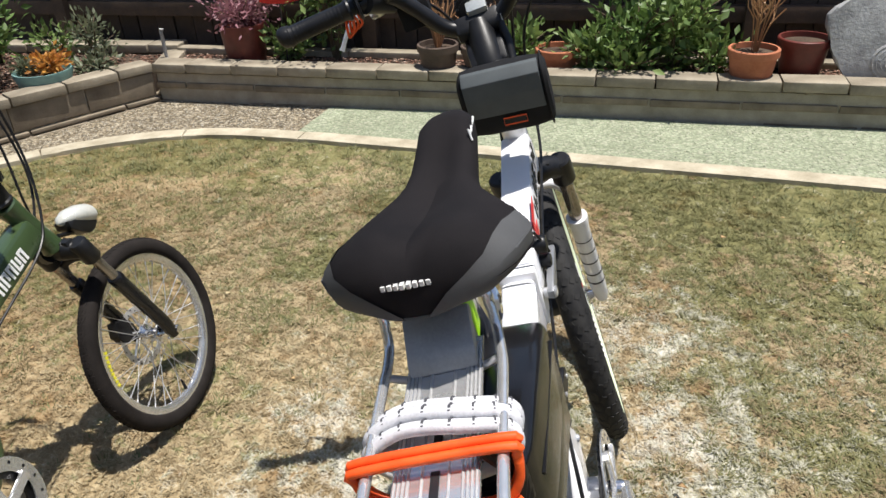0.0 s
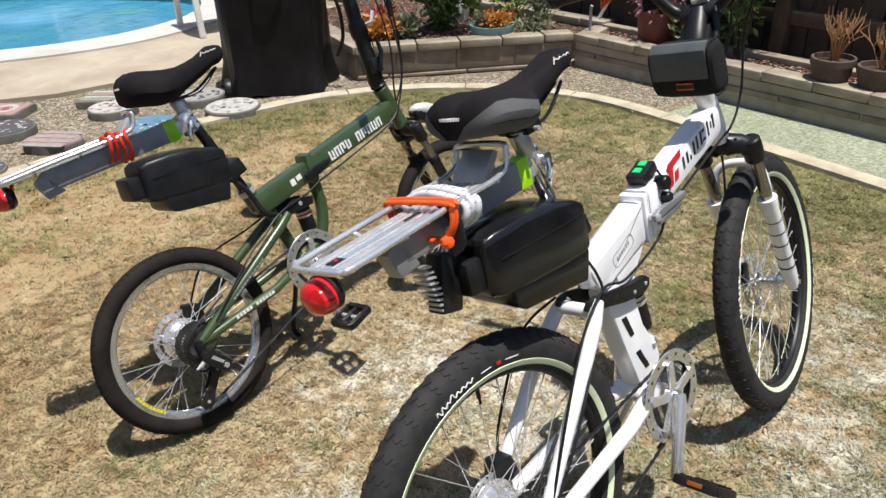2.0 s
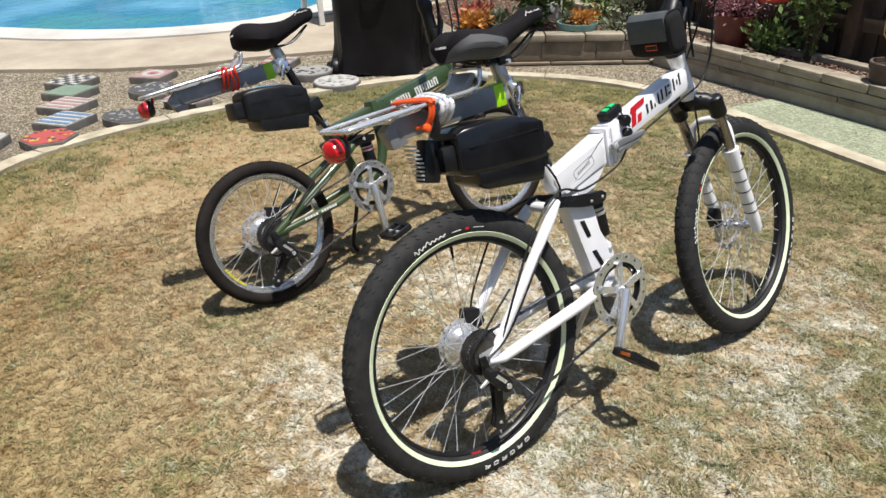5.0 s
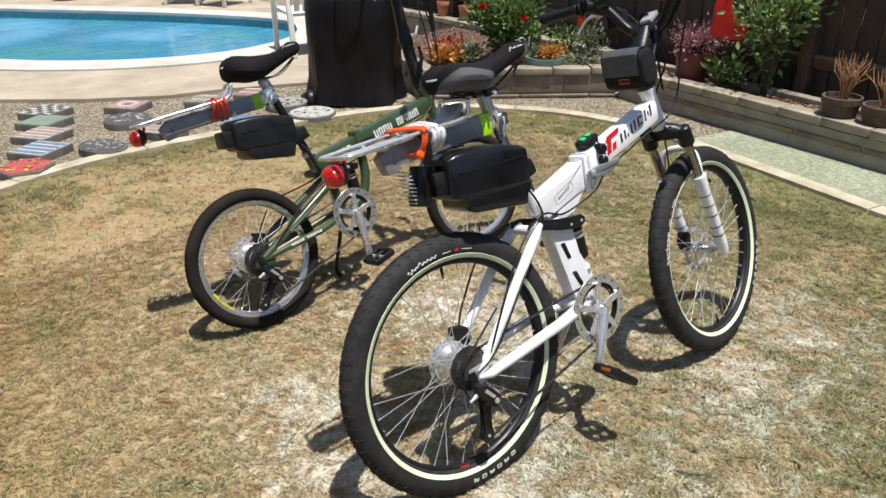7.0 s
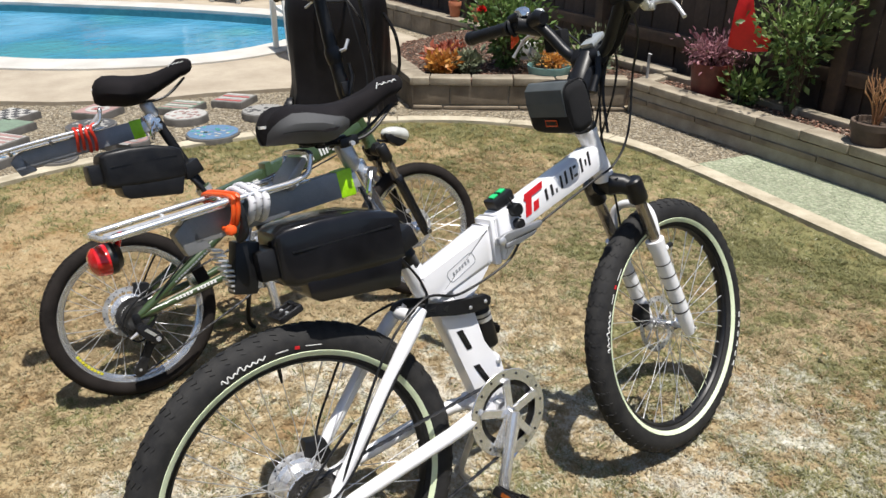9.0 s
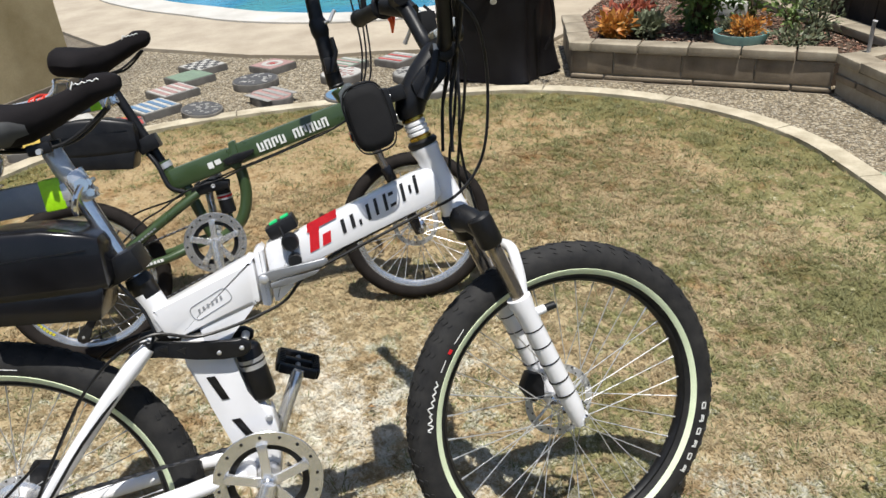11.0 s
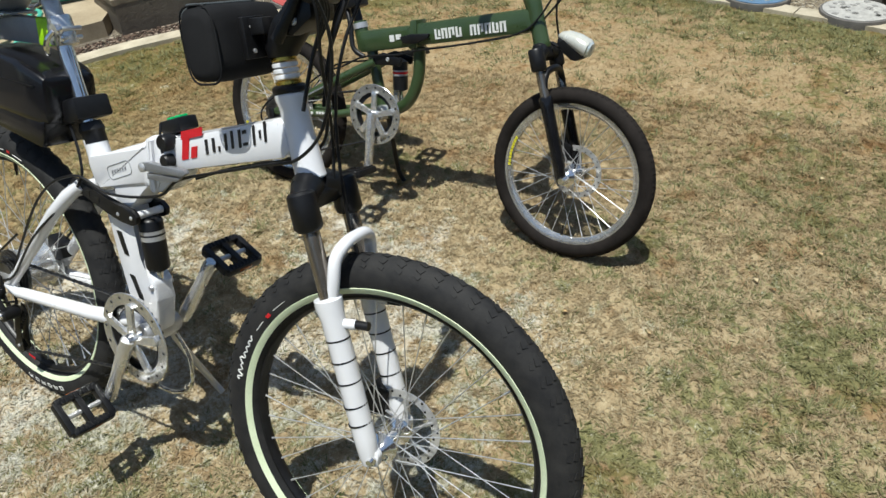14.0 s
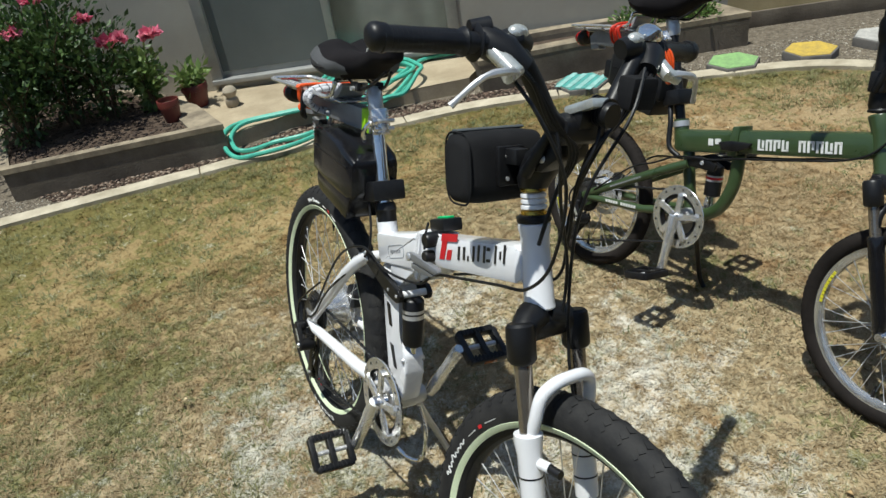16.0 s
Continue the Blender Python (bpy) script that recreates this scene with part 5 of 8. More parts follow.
def seat_rack(parent, clamp, tail, width=0.115):
    """A beam rack clamped to the seat post: grey box beam, a silver rail frame with ribbed plate, an upright hoop in front."""
    C, T = Vector(clamp), Vector(tail)
    d = (T - C).normalized()
    up = Vector((d.z, 0, -d.x)) * (1 if -d.x > 0 else -1)
    tilt = Matrix(((-d.x, 0, up.x), (0, 1, 0), (-d.z, 0, up.z))).to_4x4()
    L = (T - C).length

    def at(u, v, w=0.0):
        """u back from the clamp, v to the left, w up."""
        return C + d * u + Vector((0, v, 0)) + up * w

    def bar(u0, u1, hw, w0, w1, bevel):
        return moved(box((0, 0, 0), (u1 - u0, 2 * hw, w1 - w0), bevel), Matrix.Translation(at((u0 + u1) / 2, 0, (w0 + w1) / 2)) @ tilt)

    rack = part("seat_post_rack", bar(0.02, 0.37, 0.0160, -0.030, 0.022, 0.004), RACKGREY, parent, "grey beam of the seat-post rack with a silver frame")
    part("beam_end", prism([(at(0.37, 0, 0.022).x, at(0.37, 0, 0.022).z), (at(0.40, 0, 0.0).x, at(0.40, 0, 0.0).z), (at(0.385, 0, -0.045).x, at(0.385, 0, -0.045).z), (at(0.34, 0, -0.04).x, at(0.34, 0, -0.04).z)], -0.016, 0.016, 0.004), RACKGREY, rack)
    part("lime_band", bar(0.026, 0.062, 0.0170, -0.032, 0.024, 0.004), LIME, rack, "lime-yellow reflective band")
    # ribbed plate
    plate = part("plate", bar(0.13, L - 0.015, 0.039, 0.024, 0.029, 0.001), SILVER, rack, "ribbed silver plate")
    bm = bmesh.new()
    for v in (-0.0365, -0.0325, -0.0285, -0.0245, -0.0120, 0.0120, 0.0245, 0.0285, 0.0325, 0.0365):
        add_tube(bm, [at(0.14, v, 0.0295), at(L - 0.02, v, 0.0295)], 0.0012, 5)
    part("ribs", bm, STEEL, plate)
    part("badge", bar(L - 0.050, L - 0.028, 0.010, 0.0292, 0.0308, 0.0), BLACKPL, plate, "small dark badge", 0)
    part("badge_mark", bar(L - 0.042, L - 0.036, 0.0030, 0.0310, 0.0320, 0.0), REDINK, plate, "red mark", 0)
    for u in (0.24, 0.30):
        part("print_bar", bar(u, u + 0.035, 0.004, 0.0292, 0.0303, 0.0), BLACKINK, plate, "grey print", 0)
    # outer frame with the front hoop
    hw, fx = width / 2, 0.115
    hoop = [at(fx + 0.070, hw, 0.035), at(fx + 0.046, hw * 0.97, 0.037), at(fx + 0.024, hw * 0.94, 0.045), at(fx + 0.013, hw * 0.91, 0.066), at(fx + 0.010, hw * 0.76, 0.079)]
    right = [at(L - 0.03, hw, 0.034)] + [at(0.24 + 0.05 * k, hw, 0.036) for k in range(3)][::-1] + hoop
    left = [Vector((p.x, -p.y, p.z)) for p in right[::-1]]
    back = [at(L - 0.008, -hw * 0.9, 0.034), at(L, -hw * 0.6, 0.034), at(L, hw * 0.6, 0.034), at(L - 0.008, hw * 0.9, 0.034)]
    part("frame_rail", tube(spline([*right, *left, *back], 4, True), 0.0054, 12, True), SILVER, rack, "silver tubular rack frame")
    shell = [at(u, 0, w) for u, w in ((0.124, 0.067), (0.130, 0.072), (0.134, 0.071), (0.166, 0.046), (0.171, 0.040), (0.178, 0.029), (0.168, 0.028), (0.150, 0.036), (0.126, 0.060))]
    part("hoop_panel", prism([(p.x, p.z) for p in shell], -width * 0.29, width * 0.29, 0.003), PANELGREY, rack, "grey plastic shell inside the hoop")
    for u in (0.17, 0.28, 0.39):
        part("cross_bar", tube([at(u, -hw, 0.031), at(u, -hw * 0.55, 0.020), at(u, hw * 0.55, 0.020), at(u, hw, 0.031)], 0.0042, 8), ALU, rack)
    # clamp with a lever
    lean = Matrix.Rotation(-0.345, 4, "Y")
    clamp_ = part("clamp", moved(lathe([(0.0165, -0.030), (0.0205, -0.029), (0.0218, -0.025), (0.0218, 0.024), (0.0205, 0.029), (0.0165, 0.030)], (0, 0, 0), "z", 26), Matrix.Translation(at(0.000, 0, 0)) @ lean), SILVER, rack, "polished seat-post clamp")
    part("clamp_neck", bar(0.010, 0.034, 0.0165, -0.020, 0.014, 0.004), ALU, clamp_)
    for w in (-0.012, 0.006):
        part("clamp_bolt", tube([at(-0.020, -0.022, w), at(-0.020, 0.024, w)], 0.0045, 10), STEEL, clamp_)
        part("bolt_head", tube([at(-0.020, -0.028, w), at(-0.020, -0.022, w)], 0.0070, 12), CHROME, clamp_)
    part("lever_cam", tube([at(-0.010, -0.032, 0.004), at(-0.010, -0.020, 0.004)], 0.0120, 16), CHROME, clamp_)
    part("lever", tube(spline([at(-0.008, -0.030, 0.002), at(0.002, -0.038, -0.012), at(0.010, -0.038, -0.030), at(0.012, -0.034, -0.046)], 4), [0.0060, 0.0058, 0.0056, 0.0054, 0.0054, 0.0056, 0.0058, 0.0060, 0.0062, 0.0062, 0.0058, 0.0050, 0.0040], 8), CHROME, clamp_, "chrome quick-release lever")
    # rear lamp under the tail
    p = at(L - 0.006, 0.010, 0.008)
    wide = Matrix.Diagonal((0.90, 1.08, 0.88, 1))
    lamp = part("rear_lamp", moved(lathe([(0.0, -0.030), (0.016, -0.028), (0.027, -0.020), (0.031, -0.006), (0.031, 0.004)], (0, 0, 0), "x", 28), Matrix.Translation(p + Vector((0.0, 0, -0.016))) @ wide), REDLENS, rack, "red rear lamp lens")
    part("lamp_base", moved(lathe([(0.032, 0.0), (0.032, 0.012), (0.022, 0.024), (0.0, 0.026)], (0, 0, 0), "x", 28), Matrix.Translation(p + Vector((0.003, 0, -0.014))) @ wide), BLACKPL, lamp)
    part("lamp_bracket", tube([p + Vector((0.02, 0, -0.01)), at(L - 0.035, 0, 0.022)], 0.005, 8), REDLENS, lamp)
    return at


def label_strip(parent, name, a, b, up, y, h, gaps, material, label, slant=0.0, th=0.0012):
    """A word given as plain upright bars, one a letter, from a to b (x, z) on the side y."""
    A, B, U = Vector((a[0], y, a[1])), Vector((b[0], y, b[1])), Vector((up[0], 0, up[1]))
    d = (B - A).normalized()
    s = -1 if y < 0 else 1
    for u0, u1, h0, h1 in gaps:
        bm = bmesh.new()
        L = (B - A).length
        q = [A + d * (u0 * L + slant * h * h0) + U * (h * h0), A + d * (u1 * L + slant * h * h0) + U * (h * h0), A + d * (u1 * L + slant * h * h1) + U * (h * h1), A + d * (u0 * L + slant * h * h1) + U * (h * h1)]
        lo = [bm.verts.new(p) for p in q]
        hi = [bm.verts.new(p + Vector((0, s * th, 0))) for p in q]
        bm.faces.new(lo); bm.faces.new(hi[::-1])
        for k in range(4):
            bm.faces.new((lo[k], lo[(k + 1) % 4], hi[(k + 1) % 4], hi[k]))
        part(name, bm, material, parent, label, 0)


def swung(dx, dz, turn):
    """The derailleur's place, and that of its cage, swung about the lower knuckle."""
    M = Matrix.Translation((dx, 0, dz))
    k = Matrix.Translation((0.044, 0, -0.078))
    return M, M @ k @ Matrix.Rotation(radians(turn), 4, "Y") @ k.inverted()


def drive_chain(parent, cx, cz, r, dx, dz, turn, y=-0.058):
    """A closed roller chain round chainring, rear sprocket and the derailleur's wheels."""
    cage = swung(dx, dz, turn)[1]
    pts = [(cx + r * math.cos(t), y, cz + r * math.sin(t)) for t in [-1.62 + 0.26 * k for k in range(13)]]
    pts += [Vector(pts[-1]).lerp(Vector((0.012, y + 0.004, 0.045)), k / 6) for k in range(1, 6)]
    pts += [(0.044 * math.cos(t), y + 0.004, 0.044 * math.sin(t)) for t in (1.4, 1.9, 2.5, 3.1, 3.7, 4.3, 4.8)]
    pts += [cage @ Vector(p) for p in ((0.030, y, -0.076), (0.054, y, -0.094), (0.034, y, -0.122), (0.002, y, -0.172), (0.008, y, -0.196), (0.024, y, -0.198))]
    pts += [(cage @ Vector((0.036, y, -0.192))).lerp(Vector(pts[0]), k / 6) for k in range(1, 6)]
    line = spline(pts, 7, True)
    part("chain", tube(line, [0.0046 if k % 2 else 0.0030 for k in range(len(line))], 6, True), DARKMET, parent, "oily bicycle chain", 0)


def derailleur(parent, dx, dz, turn):
    """A rear derailleur: hanger, knuckles, two parallel links, a long cage of two plates and its toothed wheels."""
    M, C = swung(dx, dz, turn)
    der = part("derailleur", moved(tube([(0.006, -0.076, -0.030), (0.008, -0.088, -0.036), (0.008, -0.102, -0.038), (0.008, -0.105, -0.038)], [0.013, 0.0175, 0.0165, 0.012], 16), M), BLACKPL, parent, "black and silver rear derailleur")
    part("hanger", moved(prism([(-0.008, 0.010), (0.012, 0.010), (0.020, -0.030), (0.008, -0.038), (-0.004, -0.028)], -0.078, -0.073, 0.001), M), DARKMET, der)
    part("link", moved(prism([(-0.006, -0.044), (0.000, -0.026), (0.022, -0.024), (0.052, -0.058), (0.060, -0.078), (0.052, -0.094), (0.034, -0.092), (0.006, -0.062)], -0.106, -0.094, 0.004), M), BLACKPL, der)
    part("link", moved(prism([(0.006, -0.044), (0.018, -0.040), (0.042, -0.070), (0.040, -0.084), (0.028, -0.080)], -0.080, -0.075, 0.001), M), DARKMET, der)
    part("link_plate", moved(prism([(0.010, -0.040), (0.020, -0.036), (0.044, -0.064), (0.040, -0.072)], -0.1072, -0.1055), M), SILVERPL, der, "worn silver name plate", 0)
    part("knuckle", moved(tube([(0.044, -0.108, -0.077), (0.044, -0.104, -0.077), (0.044, -0.066, -0.079), (0.044, -0.062, -0.080)], [0.013, 0.0175, 0.0165, 0.012], 18), M), BLACKPL, der)
    part("knuckle_cap", moved(tube([(0.044, -0.1115, -0.0767), (0.044, -0.108, -0.077)], [0.0070, 0.0085], 14), M), SILVER, der, "silver bolt cap")
    part("cable_screw", moved(tube([(0.006, -0.092, -0.040), (-0.014, -0.092, -0.050), (-0.030, -0.092, -0.056)], [0.0075, 0.0060, 0.0035], 10), M), STEEL, der)
    for yy in (-0.068, -0.050):
        part("cage", moved(prism([(0.034, -0.066), (0.050, -0.074), (0.054, -0.094), (0.042, -0.118), (0.034, -0.160), (0.034, -0.186), (0.022, -0.203), (0.002, -0.198), (-0.004, -0.182), (0.010, -0.160), (0.020, -0.118), (0.024, -0.086)], yy, yy + 0.0022, 0.0006), C), DARKMET, der)
    for jx, jz in ((0.038, -0.094), (0.016, -0.182)):
        bm = lathe([(0.004, -0.0615), (0.0145, -0.0605), (0.0145, -0.0555), (0.004, -0.0545)], (jx, 0, jz), "y", 22)
        for q in range(11):
            t = 2 * math.pi * q / 11
            add_box(bm, (jx + 0.0160 * math.cos(t), -0.058, jz + 0.0160 * math.sin(t)), (0.0045, 0.003, 0.0045))
        part("jockey_wheel", moved(bm, C), BLACKPL, der)
        part("wheel_bolt", moved(lathe([(0.0, -0.0715), (0.004, -0.071), (0.0048, -0.067)], (jx, 0, jz), "y", 12), C), STEEL, der)
    return der


def steer(axis_top, axis_low, degrees):
    a, b = Vector((axis_top[0], 0, axis_top[1])), Vector((axis_low[0], 0, axis_low[1]))
    return Matrix.Translation(a) @ Matrix.Rotation(radians(degrees), 4, (a - b).normalized()) @ Matrix.Translation(-a)


# ---- the white bicycle ----
WM = pose(0.498, 1.363, 0.313, -15.2, -0.8, 83.67)
white = empty("folding_bicycle", WM, "white folding electric mountain bicycle leaning on its stand", "bicycle")
WS = steer((0.881, 0.590), (0.926, 0.458), 8.8)
I4 = Matrix()
WBASE = 1.114
wheel(white, "rear_wheel", (0, 0, 0), 0.356, 0.0375, 0.031, BLACKPL, RUBBER, I4, STRIPE, True, 0.068, 1, True, 1.57, 0.012)
wheel(white, "front_wheel", (WBASE, 0, 0), 0.356, 0.0375, 0.031, BLACKPL, RUBBER, WS, STRIPE, False, 0.08, 2, deep=0.012)
# frame
main = part("front_tube", prism([(0.604, 0.397), (0.888, 0.487), (0.902, 0.502), (0.888, 0.552), (0.868, 0.552), (0.600, 0.464)], -0.030, 0.030, 0.014), WHITEP, white, "white enamelled main tube")
part("rear_tube", prism([(0.330, 0.362), (0.340, 0.368), (0.524, 0.440), (0.532, 0.438), (0.532, 0.352), (0.520, 0.346), (0.370, 0.310), (0.352, 0.308)], -0.0285, 0.0285, 0.012), WHITEP, white, "white enamelled rear tube")
part("tube_gusset", prism([(0.408, 0.332), (0.532, 0.364), (0.512, 0.340), (0.474, 0.302), (0.462, 0.286), (0.416, 0.282)], -0.0255, 0.0255, 0.006), WHITEP, white)
part("hinge", prism([(0.533, 0.450), (0.548, 0.455), (0.552, 0.450), (0.552, 0.346), (0.546, 0.340), (0.533, 0.344)], -0.0325, 0.0325, 0.008), WHITEP, white, "white hinge plate")
part("hinge", prism([(0.555, 0.452), (0.566, 0.460), (0.604, 0.468), (0.612, 0.460), (0.612, 0.396), (0.596, 0.370), (0.566, 0.346), (0.555, 0.348)], -0.032, 0.032, 0.010), WHITEP, white, "white hinge block")
hl = part("hinge_latch", prism([(0.536, 0.406), (0.560, 0.412), (0.662, 0.421), (0.668, 0.414), (0.655, 0.404), (0.560, 0.395), (0.536, 0.392)], -0.052, -0.040, 0.003), RACKGREY, white, "grey folding latch lever")
part("latch_blade", prism([(0.556, 0.390), (0.600, 0.396), (0.652, 0.402), (0.640, 0.392), (0.596, 0.382), (0.556, 0.378)], -0.050, -0.042, 0.002), RACKGREY, hl)
part("latch_pivot", lathe([(0.006, -0.056), (0.009, -0.054), (0.009, -0.034)], (0.546, 0, 0.399), "y", 14), STEEL, hl)
part("latch_knob", lathe([(0.010, -0.050), (0.0125, -0.047), (0.0125, -0.030)], (0.607, 0, 0.424), "y", 18), BLACKPL, hl)
part("knob_wire", tube(spline([(0.607, -0.050, 0.440), (0.598, -0.046, 0.462), (0.590, -0.036, 0.490)], 4), 0.0026, 7), BLACKPL, hl)
part("head_tube", tube([(0.8795, 0, 0.594), (0.880, 0, 0.592), (0.8815, 0, 0.586), (0.886, 0, 0.574), (0.896, 0, 0.542), (0.922, 0, 0.468), (0.9245, 0, 0.460), (0.925, 0, 0.458)], [0.025, 0.0275, 0.0275, 0.0245, 0.0245, 0.0260, 0.0275, 0.0255], 28), WHITEP, white)
part("seat_lug", tube([(0.352, 0, 0.330), (0.326, 0, 0.402)], 0.024, 20), WHITEP, white)
part("seat_tube", prism([(0.368, 0.300), (0.452, 0.300), (0.452, 0.250), (0.466, 0.176), (0.478, 0.152), (0.500, 0.142), (0.513, 0.130), (0.516, 0.086), (0.512, 0.028), (0.500, -0.020), (0.464, -0.022), (0.440, 0.030), (0.402, 0.160), (0.372, 0.250)], -0.024, 0.024, 0.008), WHITEP, white, "white seat tube with a shock ear")
for y in (-0.0245, 0.0245):
    for x0, z0, x1, z1 in ((0.408, 0.222, 0.430, 0.172), (0.438, 0.128, 0.466, 0.078)):
        slot = part("slot", prism([(x0 - 0.004, z0), (x0 + 0.012, z0), (x1 + 0.008, z1), (x1 - 0.006, z1)], y - 0.0012, y + 0.0012), BLACKPL, white, "dark slot in the seat tube", 0)
        part("slot_plate", prism([(x0 + 0.003, z0 - 0.008), (x0 + 0.011, z0 - 0.008), (x1 + 0.005, z1 + 0.010), (x1 - 0.001, z1 + 0.010)], y - 0.0016, y + 0.0016), DARKMET, slot, "", 0)
    part("ear_bolt", lathe([(0.0, y * 1.2), (0.005, y * 1.18), (0.0075, y)], (0.503, 0, 0.116), "y", 14), STEEL, white)
for s in (-1, 1):
    part("chain_stay", tube([(0.440, s * 0.030, 0.020), (0.400, s * 0.046, 0.018), (0.330, s * 0.058, 0.010), (0.05, s * 0.066, -0.030), (0.005, s * 0.066, -0.022)], [0.017, 0.018, 0.0165, 0.014, 0.011], 14), WHITEP, white)
    part("seat_stay", tube([(0.318, s * 0.040, 0.305), (0.285, s * 0.050, 0.275), (0.235, s * 0.058, 0.225), (0.03, s * 0.066, -0.005), (0.008, s * 0.066, -0.018)], [0.013, 0.016, 0.015, 0.013, 0.010], 14), WHITEP, white)
    part("dropout", prism([(-0.02, 0.006), (0.045, 0.014), (0.052, -0.030), (0.010, -0.048), (-0.022, -0.020)], s * 0.0655 - 0.004, s * 0.0655 + 0.004, 0.002), ALU, white)
    rk = part("rocker", prism([(0.280, 0.300), (0.292, 0.314), (0.318, 0.317), (0.360, 0.306), (0.410, 0.293), (0.450, 0.292), (0.484, 0.292), (0.500, 0.280), (0.496, 0.264), (0.480, 0.256), (0.446, 0.258), (0.400, 0.266), (0.340, 0.282), (0.300, 0.286)], s * 0.036 - 0.006, s * 0.036 + 0.006, 0.004), BLACKPL, white, "black suspension rocker")
    for px, pz in ((0.300, 0.301), (0.440, 0.272), (0.482, 0.274)):
        part("rocker_bolt", lathe([(0.0, s * 0.0445), (0.003, s * 0.0442), (0.0044, s * 0.0432), (0.0044, s * 0.0415)], (px, 0, pz), "y", 14), STEEL, rk)
    for px, pz in ((0.345, 0.296), (0.376, 0.289)):
        part("rocker_window", prism([(px - 0.010, pz + 0.002), (px + 0.008, pz + 0.006), (px + 0.004, pz - 0.008)], s * 0.0425 - 0.0006, s * 0.0425 + 0.0006), DARKMET, rk, "", 0)
part("stay_bridge", tube([(0.300, -0.05, 0.290), (0.300, 0.05, 0.290)], 0.015, 14), WHITEP, white)
part("pivot_yoke", tube([(0.442, -0.046, 0.020), (0.442, 0.046, 0.020)], 0.021, 16), WHITEP, white)
shock = part("rear_shock", tube([(0.4845, 0, 0.268), (0.485, 0, 0.263), (0.4855, 0, 0.258), (0.499, 0, 0.160), (0.4995, 0, 0.154), (0.500, 0, 0.149)], [0.016, 0.0225, 0.0250, 0.0250, 0.0225, 0.014], 26), BLACKPL, white, "black rear shock with a silver label")
part("shock_eye", tube([(0.4835, -0.030, 0.276), (0.4835, 0.030, 0.276)], 0.0085, 14), WHITEP, shock)
part("shock_shaft", tube([(0.4995, 0, 0.152), (0.503, 0, 0.116)], 0.0085, 14), CHROME, shock)
part("shock_band", tube([(0.4880, 0, 0.240), (0.4908, 0, 0.219)], 0.0254, 26), ALU, shock, "silver label band")
part("band_print", tube([(0.4890, 0, 0.2325), (0.4896, 0, 0.2285)], 0.02555, 26), BLACKINK, shock, "dark line of print")
part("shock_foot", tube([(0.503, -0.022, 0.116), (0.503, 0.022, 0.116)], 0.010, 12), BLACKPL, shock)
# fork
fork = part("fork_crown", moved(prism([(0.912, 0.462), (0.938, 0.466), (0.962, 0.438), (0.956, 0.412), (0.932, 0.418), (0.914, 0.440)], -0.046, 0.046, 0.010), WS), BLACKPL, white, "black fork crown")
for s in (-1, 1):
    leg = part("stanchion", moved(tube([(0.960, s * 0.064, 0.412), (1.018, s * 0.064, 0.250)], 0.0150, 18), WS), GREYMET, fork, "dark chrome stanchion")
    part("leg_cap", moved(tube([(0.945, s * 0.064, 0.452), (0.9465, s * 0.064, 0.448), (0.951, s * 0.064, 0.436), (0.965, s * 0.064, 0.396), (0.967, s * 0.064, 0.390)], [0.019, 0.0235, 0.0245, 0.0245, 0.020], 22), WS), BLACKPL, fork)
    part("crown_arm", moved(tube([(0.928, s * 0.014, 0.446), (0.940, s * 0.042, 0.442), (0.953, s * 0.064, 0.424)], [0.029, 0.024, 0.021], 14), WS), BLACKPL, fork)
    low = part("lower_leg", moved(tube([(1.006, s * 0.064, 0.281), (1.007, s * 0.064, 0.279), (1.010, s * 0.064, 0.268), (1.018, s * 0.064, 0.246), (1.094, s * 0.064, 0.036), (1.103, s * 0.064, 0.006), (1.108, s * 0.064, -0.014)], [0.019, 0.0245, 0.0245, 0.0210, 0.0200, 0.018, 0.013], 20), WS), WHITEP, fork, "white lower fork leg")
    for k, q in enumerate((0.20, 0.36, 0.52, 0.70, 0.84)):
        p = Vector((1.014, s * 0.064, 0.258)).lerp(Vector((1.096, s * 0.064, 0.026)), q)
        dd = Vector((0.335, 0, -0.94)) * 0.0014
        part("cable_tie", moved(tube([p - dd, p + dd], 0.0214, 18), WS), BLACKPL, low)
    part("axle_lug", moved(tube([(WBASE, s * 0.048, 0.0), (WBASE, s * 0.076, 0.0), (WBASE, s * 0.0765, 0.0), (WBASE, s * 0.083, 0.0)], [0.0095, 0.0095, 0.0065, 0.0055], 14), WS), CHROME, low)
    part("dropout_foot", moved(prism([(1.088, 0.030), (1.104, 0.030), (1.126, 0.010), (1.126, -0.012), (1.104, -0.020), (1.092, -0.006)], s * 0.062 - 0.009, s * 0.062 + 0.009, 0.005), WS), WHITEP, low)
    part("brake_boss", moved(tube([(1.022, s * 0.064, 0.238), (1.060, s * 0.058, 0.243)], 0.0092, 12), WS), WHITEP, low)
    part("boss_pin", moved(tube([(1.060, s * 0.058, 0.243), (1.084, s * 0.058, 0.246)], 0.0078, 10), WS), BLACKPL, low)
brace = [(1.014, -0.064, 0.262), (1.016, -0.064, 0.310), (1.014, -0.057, 0.350), (1.017, -0.034, 0.370), (1.018, 0, 0.374), (1.017, 0.034, 0.370), (1.014, 0.057, 0.350), (1.016, 0.064, 0.310), (1.014, 0.064, 0.262)]
part("fork_brace", moved(tube(spline(brace, 5), 0.0112, 14), WS), WHITEP, fork, "white arched fork brace")
part("caliper", moved(prism([(1.050, 0.080), (1.085, 0.070), (1.080, 0.015), (1.048, 0.010), (1.030, 0.045)], 0.036, 0.066, 0.006), WS), BLACKPL, fork, "black brake caliper")
